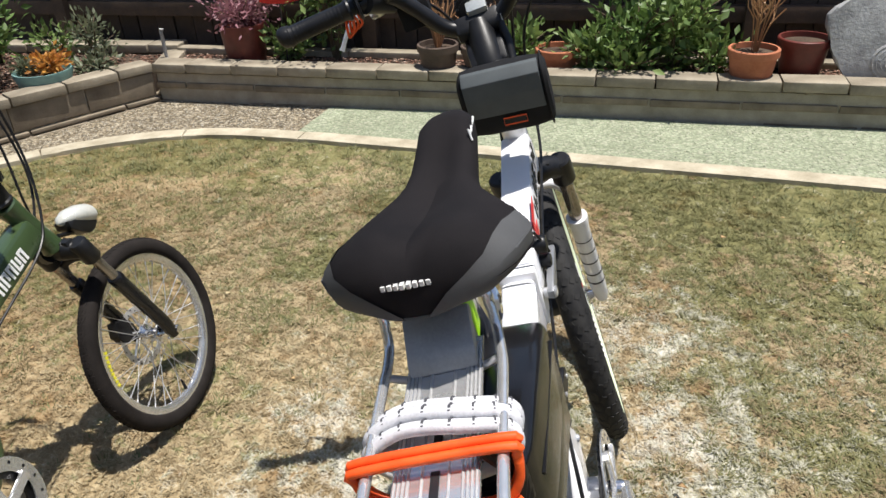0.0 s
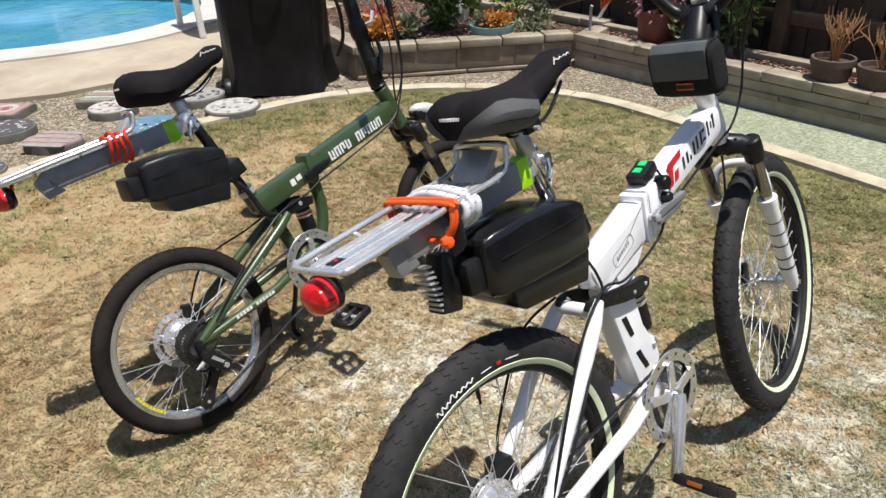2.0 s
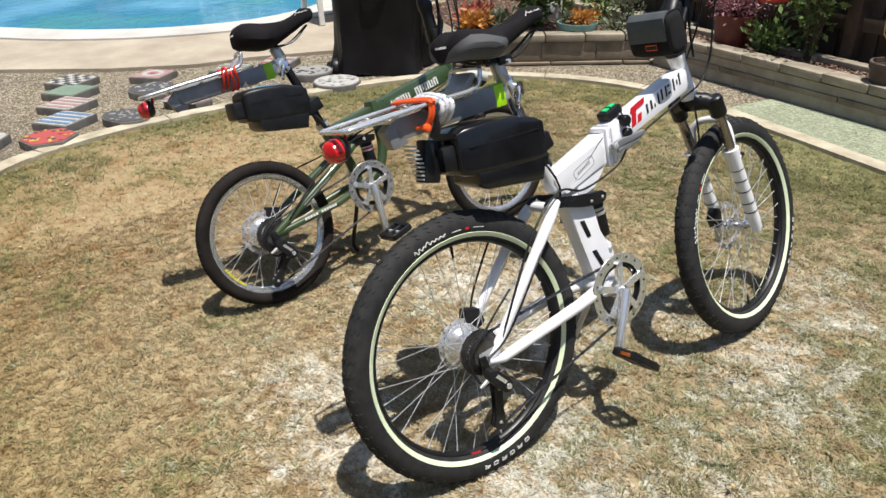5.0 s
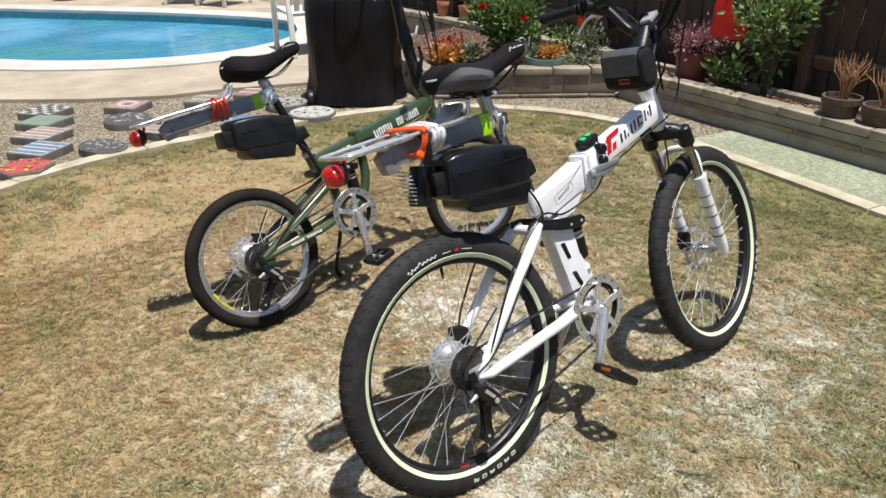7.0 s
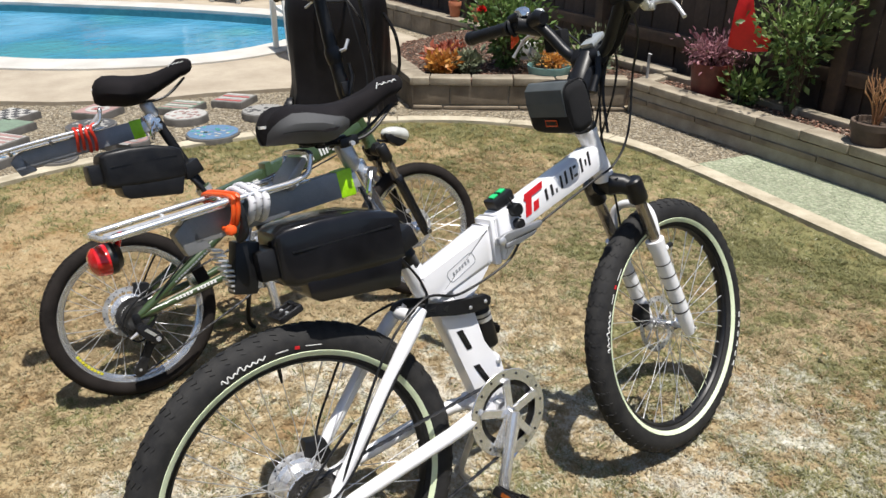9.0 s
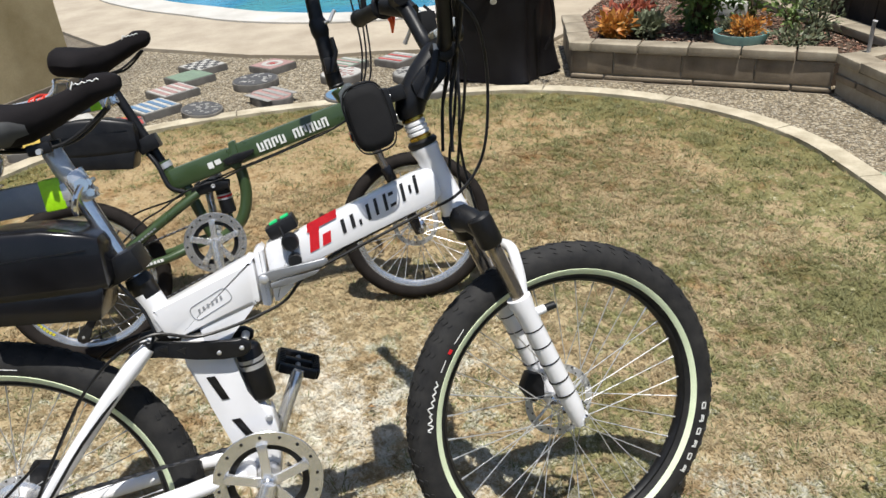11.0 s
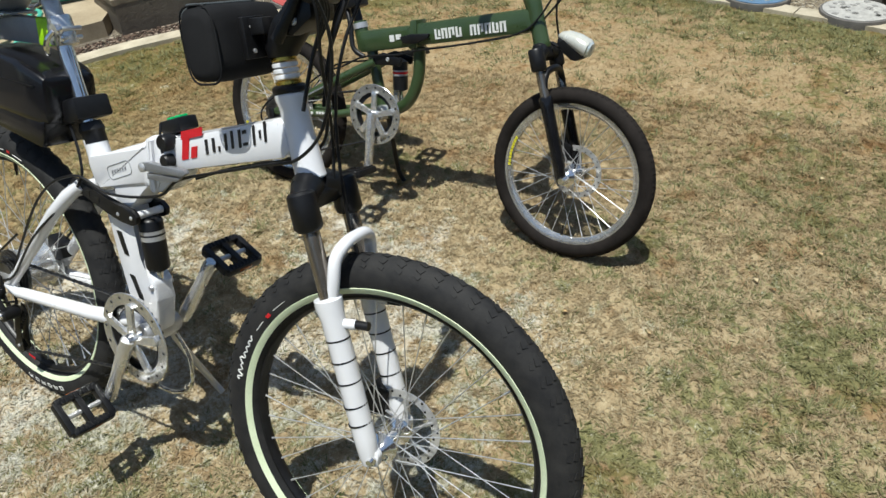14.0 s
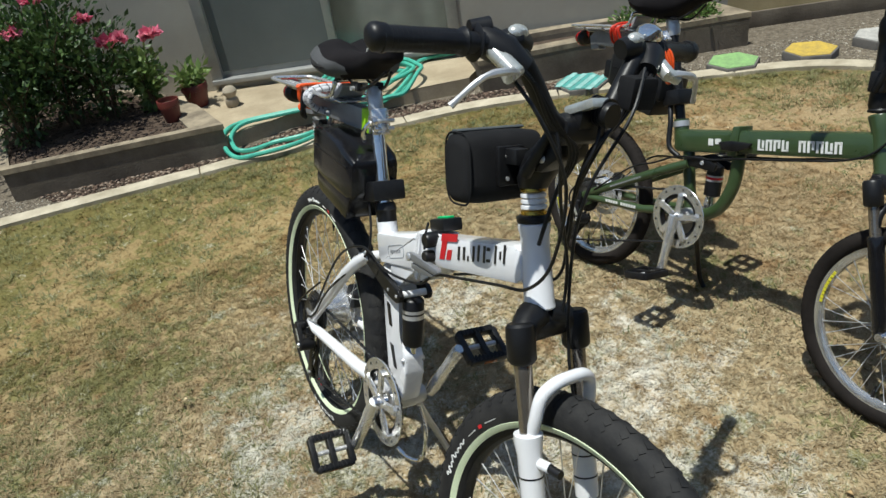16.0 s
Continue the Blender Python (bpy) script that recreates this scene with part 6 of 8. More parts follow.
part("rear_caliper", prism([(0.03, 0.085), (0.075, 0.075), (0.085, 0.035), (0.055, 0.02), (0.02, 0.045)], 0.034, 0.068, 0.006), BLACKPL, white, "black brake caliper")
# headset spacers, handle post, bars
hs = part("headset", tube([(0.8795, 0, 0.594), (0.8785, 0, 0.597), (0.8770, 0, 0.603), (0.8760, 0, 0.607)], [0.0270, 0.0290, 0.0290, 0.024], 24), BLACKPL, white)
for k in range(5):
    t = k / 5
    p, q = Vector((0.8762, 0, 0.606)).lerp(Vector((0.864, 0, 0.652)), t), Vector((0.8762, 0, 0.606)).lerp(Vector((0.864, 0, 0.652)), t + 0.18)
    part("spacer", tube([p, p.lerp(q, 0.2), p.lerp(q, 0.8), q], [0.0185, 0.0215, 0.0215, 0.0185], 20), GOLD if k in (0, 4) else WHITEP, hs)
post = part("handle_post", moved(tube([(0.864, 0, 0.650), (0.862, 0, 0.660), (0.866, 0, 0.680), (0.896, 0, 0.722), (0.920, 0, 0.752), (0.932, 0, 0.770)], [0.024, 0.028, 0.030, 0.029, 0.026, 0.022], 20), WS), BLACKPL, white, "black folding handle post")
part("post_joint", moved(prism([(0.868, 0.684), (0.905, 0.688), (0.938, 0.720), (0.934, 0.752), (0.890, 0.738), (0.862, 0.708)], -0.036, 0.036, 0.009), WS), BLACKPL, post)
part("post_lever", moved(tube([(0.878, -0.038, 0.680), (0.905, -0.043, 0.725), (0.918, -0.040, 0.762)], [0.011, 0.009, 0.007], 10), WS), BLACKPL, post)
part("joint_bolt", moved(lathe([(0.0, -0.0395), (0.006, -0.0385), (0.008, -0.035)], (0.905, 0, 0.712), "y", 14), WS), STEEL, post)
part("bar_clamp", moved(prism([(0.908, 0.765), (0.930, 0.792), (0.952, 0.780), (0.956, 0.752), (0.936, 0.738), (0.914, 0.746)], -0.044, 0.044, 0.009), WS), BLACKPL, post)
part("clamp_sticker", moved(box((0.921, -0.0448, 0.768), (0.020, 0.001, 0.012)), WS), WHITEINK, post, "small white sticker", 0)
barm = WS
half = [(0.870, 0.325, 0.878), (0.893, 0.22, 0.880), (0.908, 0.160, 0.879), (0.915, 0.128, 0.868), (0.923, 0.098, 0.832), (0.930, 0.066, 0.788), (0.932, 0.040, 0.770)]
bar = part("handlebar", moved(tube(spline([(x, -y, z) for x, y, z in half] + [(0.932, 0, 0.767)] + half[::-1], 5), 0.0145, 14), barm), BLACKPL, white, "glossy black deep riser handlebar")
for s in (-1, 1):
    handle_side(bar, s, (0.868, s * 0.330, 0.877), (0.893, s * 0.20, 0.880), barm, ALU, -0.062)
    part("grip_flange", moved(tube([(0.890, s * 0.196, 0.880), (0.8905, s * 0.192, 0.880), (0.891, s * 0.188, 0.880)], [0.020, 0.027, 0.022], 18), barm), BLACKPL, bar)
    part("end_plug", moved(tube(spline([(0.869, s * 0.322, 0.878), (0.867, s * 0.338, 0.878), (0.866, s * 0.346, 0.877)], 3), [0.0185, 0.019, 0.0195, 0.019, 0.017, 0.014, 0.010], 14), barm), BLACKPL, bar)
# switch pods: a black body each, with a silver face
for y, z in ((-0.135, 0.893), (0.120, 0.893)):
    pod = part("switch_pod", moved(tube([(0.905, y - 0.022, z - 0.012), (0.908, y, z - 0.006), (0.905, y + 0.024, z - 0.012)], [0.016, 0.021, 0.016], 14), barm), BLACKPL, bar, "black switch pod with a silver face")
    part("pod_face", moved(lathe([(0.0, 0.016), (0.012, 0.014), (0.019, 0.006), (0.020, 0.0)], (0, 0, 0), "z", 20), barm @ Matrix.Translation((0.914, y, z + 0.006)) @ Matrix.Rotation(0.5, 4, "Y") @ Matrix.Diagonal((0.6, 0.85, 0.6, 1))), SILVERPL, pod)
part("bell", moved(lathe([(0.021, -0.012), (0.0225, -0.004), (0.020, 0.006), (0.012, 0.012), (0.0, 0.014)], (0.0, 0, 0), "z", 24), barm @ Matrix.Translation((0.902, 0.165, 0.910))), CHROME, bar, "chrome dome bell")
part("display", moved(box((0, 0, 0), (0.058, 0.040, 0.015), 0.005), barm @ Matrix.Translation((0.949, -0.006, 0.802)) @ Matrix.Rotation(-0.45, 4, "Y")), SILVERPL, bar, "silver handlebar display")
part("display_foot", moved(box((0.944, -0.006, 0.784), (0.026, 0.032, 0.030), 0.005), barm), BLACKPL, bar)
lamp = part("front_light", moved(tube([(0.945, 0.012, 0.798), (0.982, 0.010, 0.796), (0.987, 0.010, 0.796)], [0.015, 0.020, 0.018], 18), barm), BLACKPL, bar, "black finned handlebar light")
for k in range(5):
    part("light_fin", moved(tube([(0.948 + 0.0066 * k, 0.012, 0.798), (0.9508 + 0.0066 * k, 0.012, 0.798)], 0.0222, 16), barm), BLACKPL, lamp)
part("control_case", moved(box((0.948, 0.105, 0.822), (0.034, 0.062, 0.052), 0.008), barm), BAGBLACK, bar, "black wiring case behind the bar")
# seat post, clamp, saddle
sp = part("seat_post", tube([(0.346, 0, 0.345), (0.228, 0, 0.672)], 0.0155, 18), CHROME, white, "chrome seat post")
part("post_sleeve", tube([(0.330, 0, 0.392), (0.322, 0, 0.414), (0.321, 0, 0.418), (0.315, 0, 0.434)], [0.024, 0.024, 0.026, 0.022], 20), BLACKPL, sp)
part("mount_block", moved(box((0, 0, 0), (0.075, 0.082, 0.046), 0.007), Matrix.Translation((0.300, 0, 0.458)) @ Matrix.Rotation(-0.35, 4, "Y")), BLACKPL, sp, "black battery mount block")
part("post_collar", tube([(0.320, 0, 0.418), (0.316, 0, 0.428)], 0.0215, 18), ALU, sp)
part("head_clamp", tube([(0.245, 0, 0.625), (0.240, 0, 0.638), (0.226, 0, 0.678), (0.224, 0, 0.684)], [0.0160, 0.0180, 0.0180, 0.015], 18), ALU, sp)
for y in (-0.026, 0.026):
    part("rail_clamp", moved(box((0, 0, 0), (0.040, 0.014, 0.020), 0.004), Matrix.Translation((0.222, y - 0.016, 0.686)) @ Matrix.Rotation(-0.10, 4, "Y")), BLACKPL, sp)
part("clamp_pin", tube([(0.224, -0.058, 0.682), (0.224, 0.030, 0.682)], 0.0050, 10), STEEL, sp)
PLACE[0] = Matrix.Translation((0.23, -0.016, 0)) @ Matrix.Rotation(radians(-2.5), 4, "Z") @ Matrix.Translation((-0.23, 0, 0))
saddle(white, (0.370, 0.802), (0.066, 0.776), 0.212)
PLACE[0] = Matrix.Translation((0.0, -0.016, -0.006))
battery(white, 0.024, 0.292, 0.394, 0.566)
RACKAT = Matrix.Translation((0.249, 0.005, 0)) @ Matrix.Rotation(radians(4.5), 4, "Z") @ Matrix.Translation((-0.255, 0, 0))
PLACE[0] = RACKAT
seat_rack(white, (0.262, 0, 0.610), (-0.256, 0, 0.580), 0.121)
# finned controller box under the rack
ctl = part("controller_box", moved(box((0, 0, 0), (0.048, 0.038, 0.100), 0.006), Matrix.Translation((-0.022, 0.0, 0.494)) @ Matrix.Rotation(0.25, 4, "Y")), BLACKPL, white, "black finned controller box")
for k in range(9):
    part("fin", moved(box((0, 0, 0), (0.020, 0.034, 0.0042), 0.001), Matrix.Translation((-0.057 + 0.0026 * k - 0.010, 0.0, 0.540 - 0.0104 * k)) @ Matrix.Rotation(0.25, 4, "Y")), ALU, ctl)
part("box_strap", tube([(-0.01, 0.0, 0.53), (0.01, 0.0, 0.572)], 0.006, 8), ALU, ctl)
PLACE[0] = Matrix()
# drive
crankset(white, (0.484, 0, 0.004), 0.105, (0.416, -0.14, -0.158), (0.563, 0.14, 0.154), tip=(0.70, 0.42))
drive_chain(white, 0.484, 0.004, 0.088, -0.018, -0.010, -6)
derailleur(white, -0.018, -0.010, -6)
# stand on the left: reaches the ground
part("stand", tube(spline([(0.470, 0.036, -0.020), (0.462, 0.075, -0.090), (0.455, 0.150, -0.215), (0.480, 0.170, -0.262)], 6), 0.008, 10), ALU, white, "silver kickstand")
part("stand_wire", tube(spline([(0.515, 0.020, -0.010), (0.548, 0.026, -0.070), (0.552, 0.018, -0.135), (0.520, 0.0, -0.152), (0.480, -0.010, -0.148)], 6), 0.005, 8), CHROME, white, "bent wire guard under the cranks")
# lettering as plain shapes
s0 = (0.632, 0.428)
s1 = (0.862, 0.510)
label_strip(white, "print_shape", s0, s1, (-0.336, 0.942), -0.0302, 0.050, [(0.02, 0.10, 0.0, 0.72), (0.0, 0.25, 0.72, 1.02), (0.13, 0.20, 0.0, 0.40)], REDINK, "large red painted mark as a plain shape", 0.5)
label_strip(white, "print_shape", s0, s1, (-0.336, 0.942), -0.0302, 0.039, [(0.31, 0.340, 0.05, 0.72), (0.39, 0.420, 0.08, 0.72), (0.455, 0.475, 0.05, 0.30), (0.53, 0.555, 0.05, 0.80), (0.60, 0.625, 0.08, 0.86), (0.68, 0.705, 0.05, 0.84), (0.725, 0.775, 0.10, 0.24), (0.725, 0.765, 0.62, 0.78), (0.83, 0.855, 0.05, 0.90), (0.895, 0.915, 0.28, 0.64), (0.945, 0.970, 0.10, 0.96)], BLACKINK, "black painted strokes as plain shapes", 0.25)
ring = []
for sx, sz, t0 in ((1, 1, 0), (-1, 1, 1), (-1, -1, 2), (1, -1, 3)):
    for q in range(5):
        a = (t0 + q / 4) * math.pi / 2
        u, v = sx * 0.030 + 0.010 * math.cos(a), sz * 0.004 + 0.010 * math.sin(a)
        ring.append((0.441 + u * 0.915 - v * 0.403, -0.0288, 0.364 + u * 0.403 + v * 0.915))
part("print_ring", tube(ring, 0.0009, 6, True), GREYINK, white, "thin grey rounded outline")
label_strip(white, "print_bar", (0.417, 0.350), (0.467, 0.372), (-0.403, 0.915), -0.0286, 0.008, [(0.0 + 0.17 * k, 0.08 + 0.17 * k, 0.0, 0.9) for k in range(6)], GREYINK, "small grey print", 0.3)
# small rear-facing light on the tube with green keys
lt = part("tube_light", moved(box((0, 0, 0), (0.058, 0.045, 0.026), 0.005), Matrix.Translation((0.592, 0.004, 0.482)) @ Matrix.Rotation(-0.36, 4, "Y")), BLACKPL, white, "small black display on the frame")
for k in (-1, 1):
    part("green_key", moved(box((0, 0, 0), (0.016, 0.018, 0.004), 0.001), Matrix.Translation((0.592 + 0.011 * k - 0.004, 0.004, 0.4965 + 0.0042 * k)) @ Matrix.Rotation(-0.36, 4, "Y")), surface("green_key", (0.02, 0.55, 0.16), (0.03, 0.65, 0.22), 40, 0.4), lt)
part("key_switch", lathe([(0.013, -0.050), (0.016, -0.046), (0.016, -0.024)], (0.604, 0, 0.458), "y", 18), BLACKPL, lt)
# tyre print: plain blocks for the capitals, a thin wavy line for the script, and a red dash
def on_tyre(c, t, r, y=-0.0312):
    """A place on the right flank of a tyre: angle, radius."""
    return Matrix.Translation(c) @ Matrix.Rotation(-t, 4, "Y") @ Matrix.Translation((r, y, 0)) @ Matrix.Rotation(0.22 if r > 0.32 else -0.1, 4, "Z")


for c, m, block, script, dash in (((0, 0, 0), I4, (4.57, 5.09), (1.96, 1.66), 1.456), ((WBASE, 0, 0), WS, (5.55, 6.11), (3.02, 2.69), 2.489)):
    for k in range(6):
        t = block[0] + (block[1] - block[0]) * (k + 0.5) / 6
        bm = bmesh.new()
        for dr, dt, w, l in ((0.0, -0.0065, 0.0130, 0.0034), (0.0050, 0.0, 0.0032, 0.0130), (-0.0050 if k % 2 else 0.0, 0.0, 0.0030, 0.0130), (0.0, 0.0065, 0.0080 if k % 3 else 0.0050, 0.0032)):
            g = bmesh.ops.create_cube(bm, size=1.0)
            bmesh.ops.transform(bm, matrix=on_tyre(c, t, 0.322) @ Matrix.Translation((dr, 0, dt)) @ Matrix.Diagonal((w, 0.0011, l, 1)), verts=g["verts"])
        part("tyre_print", moved(bm, m), WHITEINK, white, "white tyre print as plain shapes", 0)
    wave = []
    for k in range(46):
        q = k / 45
        r = 0.316 + (0.0056 if q < 0.20 else 0.0027) * math.sin(q * 46) + (0.005 if 0.36 < q < 0.48 else 0.0)
        wave.append(on_tyre(c, script[0] + (script[1] - script[0]) * q, r, -0.0313) @ Vector((0, 0, 0)))
    part("tyre_script", moved(tube(wave, 0.0014, 5), m), WHITEINK, white, "thin white wavy line on the tyre")
    for t, w, l, ink in ((dash + 0.10, 0.0014, 0.026, WHITEINK), (dash, 0.0065, 0.010, REDINK), (dash - 0.11, 0.0012, 0.034, WHITEINK)):
        bm = bmesh.new()
        g = bmesh.ops.create_cube(bm, size=1.0)
        bmesh.ops.transform(bm, matrix=on_tyre(c, t, 0.315) @ Matrix.Diagonal((w, 0.0012, l, 1)), verts=g["verts"])
        part("tyre_mark", moved(bm, m), ink, white, "", 0)
for c, m, t in (((0, 0, 0), I4, 4.50),):
    bm = bmesh.new()
    for k in range(5):
        g = bmesh.ops.create_cube(bm, size=1.0)
        bmesh.ops.transform(bm, matrix=Matrix.Translation(c) @ Matrix.Rotation(-(t + 0.020 * k), 4, "Y") @ Matrix.Translation((0.2835, -0.0124, 0)) @ Matrix.Diagonal((0.008, 0.0012, 0.0062, 1)), verts=g["verts"])
    part("rim_sticker", moved(bm, m), REDINK, white, "red sticker on the black rim", 0)
# cables
cables(white, "cable", [
    [(0.935, -0.13, 0.855), (0.985, -0.10, 0.80), (1.005, -0.05, 0.70), (0.985, -0.038, 0.57), (0.93, -0.036, 0.50), (0.85, -0.034, 0.470), (0.72, -0.030, 0.424), (0.62, -0.030, 0.386), (0.56, -0.032, 0.340), (0.42, -0.040, 0.310), (0.32, -0.055, 0.330), (0.20, -0.070, 0.250), (0.05, -0.075, 0.02)],
    [(0.935, 0.13, 0.855), (0.975, 0.08, 0.79), (0.965, 0.03, 0.68), (0.955, 0.026, 0.56), (0.985, 0.03, 0.38), (1.03, 0.06, 0.20), (1.06, 0.055, 0.07)],
    [(0.940, 0.05, 0.800), (0.965, 0.03, 0.75), (0.955, 0.012, 0.68), (0.935, 0.03, 0.58), (0.90, 0.037, 0.49), (0.70, 0.032, 0.414), (0.60, 0.03, 0.37)],
    [(0.945, -0.05, 0.800), (0.968, -0.04, 0.74), (0.962, -0.02, 0.66), (0.945, 0.028, 0.54), (0.95, 0.030, 0.45)],
    [(0.30, 0.05, 0.31), (0.20, 0.07, 0.27), (0.10, 0.075, 0.13), (0.06, 0.06, 0.07)],
    [(0.292, -0.03, 0.43), (0.330, -0.04, 0.36), (0.318, -0.05, 0.300), (0.18, -0.08, 0.16), (0.07, -0.08, 0.03), (0.0, -0.075, -0.01)],
    [(0.040, -0.075, -0.055), (-0.030, -0.085, -0.070), (-0.055, -0.08, 0.0), (0.0, -0.078, 0.06), (0.10, -0.075, 0.14)],
], 0.0030)

# cables taped along the risers
for s in (-1, 1):
    for k in range(3):
        part("cable", moved(tube(spline([(0.925 + 0.006 * k, s * 0.150, 0.868 - 0.006 * k), (0.938 + 0.005 * k, s * (0.112 + 0.006 * k), 0.835), (0.950, s * 0.075, 0.790 - 0.008 * k), (0.955, s * (0.030 - 0.008 * k), 0.735), (0.935, s * 0.024, 0.660), (0.925, s * 0.030, 0.575)], 6), 0.0034, 7), WS), BLACKPL, white)

# the padded bag on the handle post, on the rider's side
bag = empty("handlebar_bag", WM, "dark grey padded handlebar bag strapped to the white bicycle", "bag")
BAG = Matrix.Translation((0.780, -0.013, 0.669)) @ Matrix.Rotation(-0.13, 4, "Z") @ Matrix.Rotation(0.10, 4, "X") @ Matrix.Rotation(-0.18, 4, "Y") @ Matrix.Diagonal((0.68, 0.84, 0.94, 1)) @ Matrix.Translation((-0.769, 0, -0.672))
PLACE[0] = BAG
secs = []
for y, k in ((-0.094, 0.66), (-0.093, 0.80), (-0.086, 0.94), (-0.05, 1.0), (0.0, 1.0), (0.05, 1.0), (0.086, 0.94), (0.093, 0.80), (0.094, 0.66)):
    ring = []
    for q in range(28):
        t = 2 * math.pi * q / 28
        cx, cz = math.cos(t), math.sin(t)
        ring.append((0.770 + 0.056 * k * abs(cx) ** 0.56 * (1 if cx > 0 else -1), y, 0.668 + 0.064 * k * abs(cz) ** 0.56 * (1 if cz > 0 else -1)))
    secs.append(ring)
part("body", moved(loft(secs), WS), BAGBLACK, bag, "black padded bag body")
fl = [(0.758, 0.7325), (0.757, 0.7350), (0.754, 0.7360), (0.740, 0.7360), (0.716, 0.722), (0.7105, 0.690), (0.7105, 0.655), (0.7155, 0.655), (0.7155, 0.690), (0.721, 0.718), (0.742, 0.7315), (0.754, 0.7315)]
part("flap", moved(prism(fl, -0.080, 0.080, 0.002), WS), BAGGREY, bag, "charcoal grey flap")
part("piping", moved(tube([(0.770 + 0.0565 * abs(math.cos(t)) ** 0.56 * (1 if math.cos(t) > 0 else -1), -0.086, 0.668 + 0.0645 * abs(math.sin(t)) ** 0.56 * (1 if math.sin(t) > 0 else -1)) for t in [2 * math.pi * k / 28 for k in range(28)]], 0.002, 6, True), WS), BAGBLACK, bag)
part("label_patch", moved(box((0.7115, -0.012, 0.640), (0.004, 0.050, 0.014), 0.001), WS), BLACKPL, bag)
part("label_border", moved(tube([(0.7090, y, z) for y, z in ((-0.036, 0.633), (0.012, 0.633), (0.012, 0.647), (-0.036, 0.647))], 0.0014, 6, True), WS), ORANGE, bag, "orange-bordered label")
part("mount_plate", moved(box((0.834, 0.0, 0.672), (0.018, 0.060, 0.070), 0.004), WS), BLACKPL, bag)
part("mount_arm", moved(box((0.862, 0.0, 0.690), (0.046, 0.030, 0.028), 0.004), WS), BLACKPL, bag)
for z in (0.650, 0.690):
    part("mount_screw", moved(tube([(0.842, -0.012, z), (0.8455, -0.012, z)], 0.004, 10), WS), STEEL, bag)

# rope and orange clip wound round the rack
PLACE[0] = RACKAT @ Matrix.Translation((-0.012, 0.0, -0.006)) @ Matrix.Diagonal((1, 0.96, 1, 1))
rope = empty("rope_bundle", WM, "white flecked rope wound round the silver bicycle rack", "rope")
for k in range(3):
    x = 0.008 + 0.0140 * k
    zt = 0.592 + 0.004 * (k % 2)
    loop = [(x, -0.068, zt + 0.038), (x - 0.004, -0.030, zt + 0.052), (x + 0.004, 0.030, zt + 0.052), (x, 0.068, zt + 0.038), (x + 0.003, 0.066, zt + 0.018), (x, 0.030, zt - 0.006), (x, -0.030, zt - 0.006), (x - 0.003, -0.066, zt + 0.014)]
    part("strand", tube(spline(loop, 5, True), 0.0068, 10, True), ROPE, rope)
    sp_ = spline(loop, 5, True)
    for q in range(0, len(sp_), 2):
        bm = bmesh.new()
        add_tube(bm, [sp_[q] + Vector((0.001, 0, 0.0006)), sp_[q].lerp(sp_[(q + 1) % len(sp_)], 0.22) + Vector((0.001, 0, 0.0006))], 0.0069, 8)
        part("fleck", bm, ROPEMARK, rope)
cord = empty("orange_cord", WM, "knotted bright orange cord hanging from the handlebar", "cord")
PLACE[0] = WS
for k in range(3):
    y0 = 0.205 + 0.008 * k
    part("loop", tube(spline([(0.906, y0, 0.884), (0.916, y0 + 0.006, 0.866), (0.914, y0 + 0.012, 0.842 - 0.006 * k), (0.908, y0 - 0.006, 0.848), (0.900, y0 - 0.004, 0.870)], 5, True), 0.0026, 7, True), ORANGE, cord)
PLACE[0] = RACKAT @ Matrix.Translation((-0.018, 0.0, -0.006)) @ Matrix.Diagonal((1, 0.96, 1, 1))
clip = empty("rack_strap", WM, "bright orange strap clamped across the silver rack", "strap")
for dx, lift in ((0.0, 0.0), (0.009, 0.002)):
    ol = [(-0.022 + dx, -0.074, 0.632 + lift), (-0.022 + dx, -0.066, 0.643 + lift), (-0.022 + dx, 0.066, 0.643 + lift), (-0.022 + dx, 0.074, 0.632 + lift), (-0.024 + dx, 0.066, 0.610), (-0.028 + dx, 0.030, 0.590), (-0.030 + dx, -0.040, 0.584), (-0.026 + dx, -0.068, 0.604)]
    part("band", tube(spline(ol, 4, True), 0.0044, 10, True), ORANGE, clip)
part("ball", lathe([(0.0, -0.011), (0.009, -0.007), (0.0115, 0.0), (0.009, 0.007), (0.0, 0.011)], (-0.032, -0.060, 0.584), "z", 16), ORANGE, clip)
for k in range(3):
    part("hook_cord", tube(spline([(-0.012, -0.060 + 0.01 * k, 0.640), (-0.008, -0.070, 0.60 - 0.01 * k), (-0.020, -0.055, 0.560)], 5), 0.006, 8), BLACKPL, clip)
PLACE[0] = Matrix()

# ---- the green bicycle ----
GM = pose(-0.564, 1.375, 0.252, -15.6, 0.0, 86.05)
green = empty("folding_bicycle", GM, "olive green folding electric bicycle leaning on its stand", "bicycle")
GS = steer((0.885, 0.470), (0.940, 0.345), -4.5)
GBASE = 1.074
wheel(green, "rear_wheel", (0, 0, 0), 0.256, 0.0235, 0.0215, RIM, GREYRUB, I4, None, True, 0.08, 3, False)
wheel(green, "front_wheel", (GBASE, 0, 0), 0.256, 0.0235, 0.0215, RIM, GREYRUB, GS, None, False, 0.08, 4, False)
part("front_tube", prism([(0.528, 0.296), (0.895, 0.382), (0.908, 0.400), (0.890, 0.446), (0.872, 0.446), (0.524, 0.362), (0.518, 0.350), (0.520, 0.306)], -0.026, 0.026, 0.012), GREENP, green, "olive green hexagonal main tube")
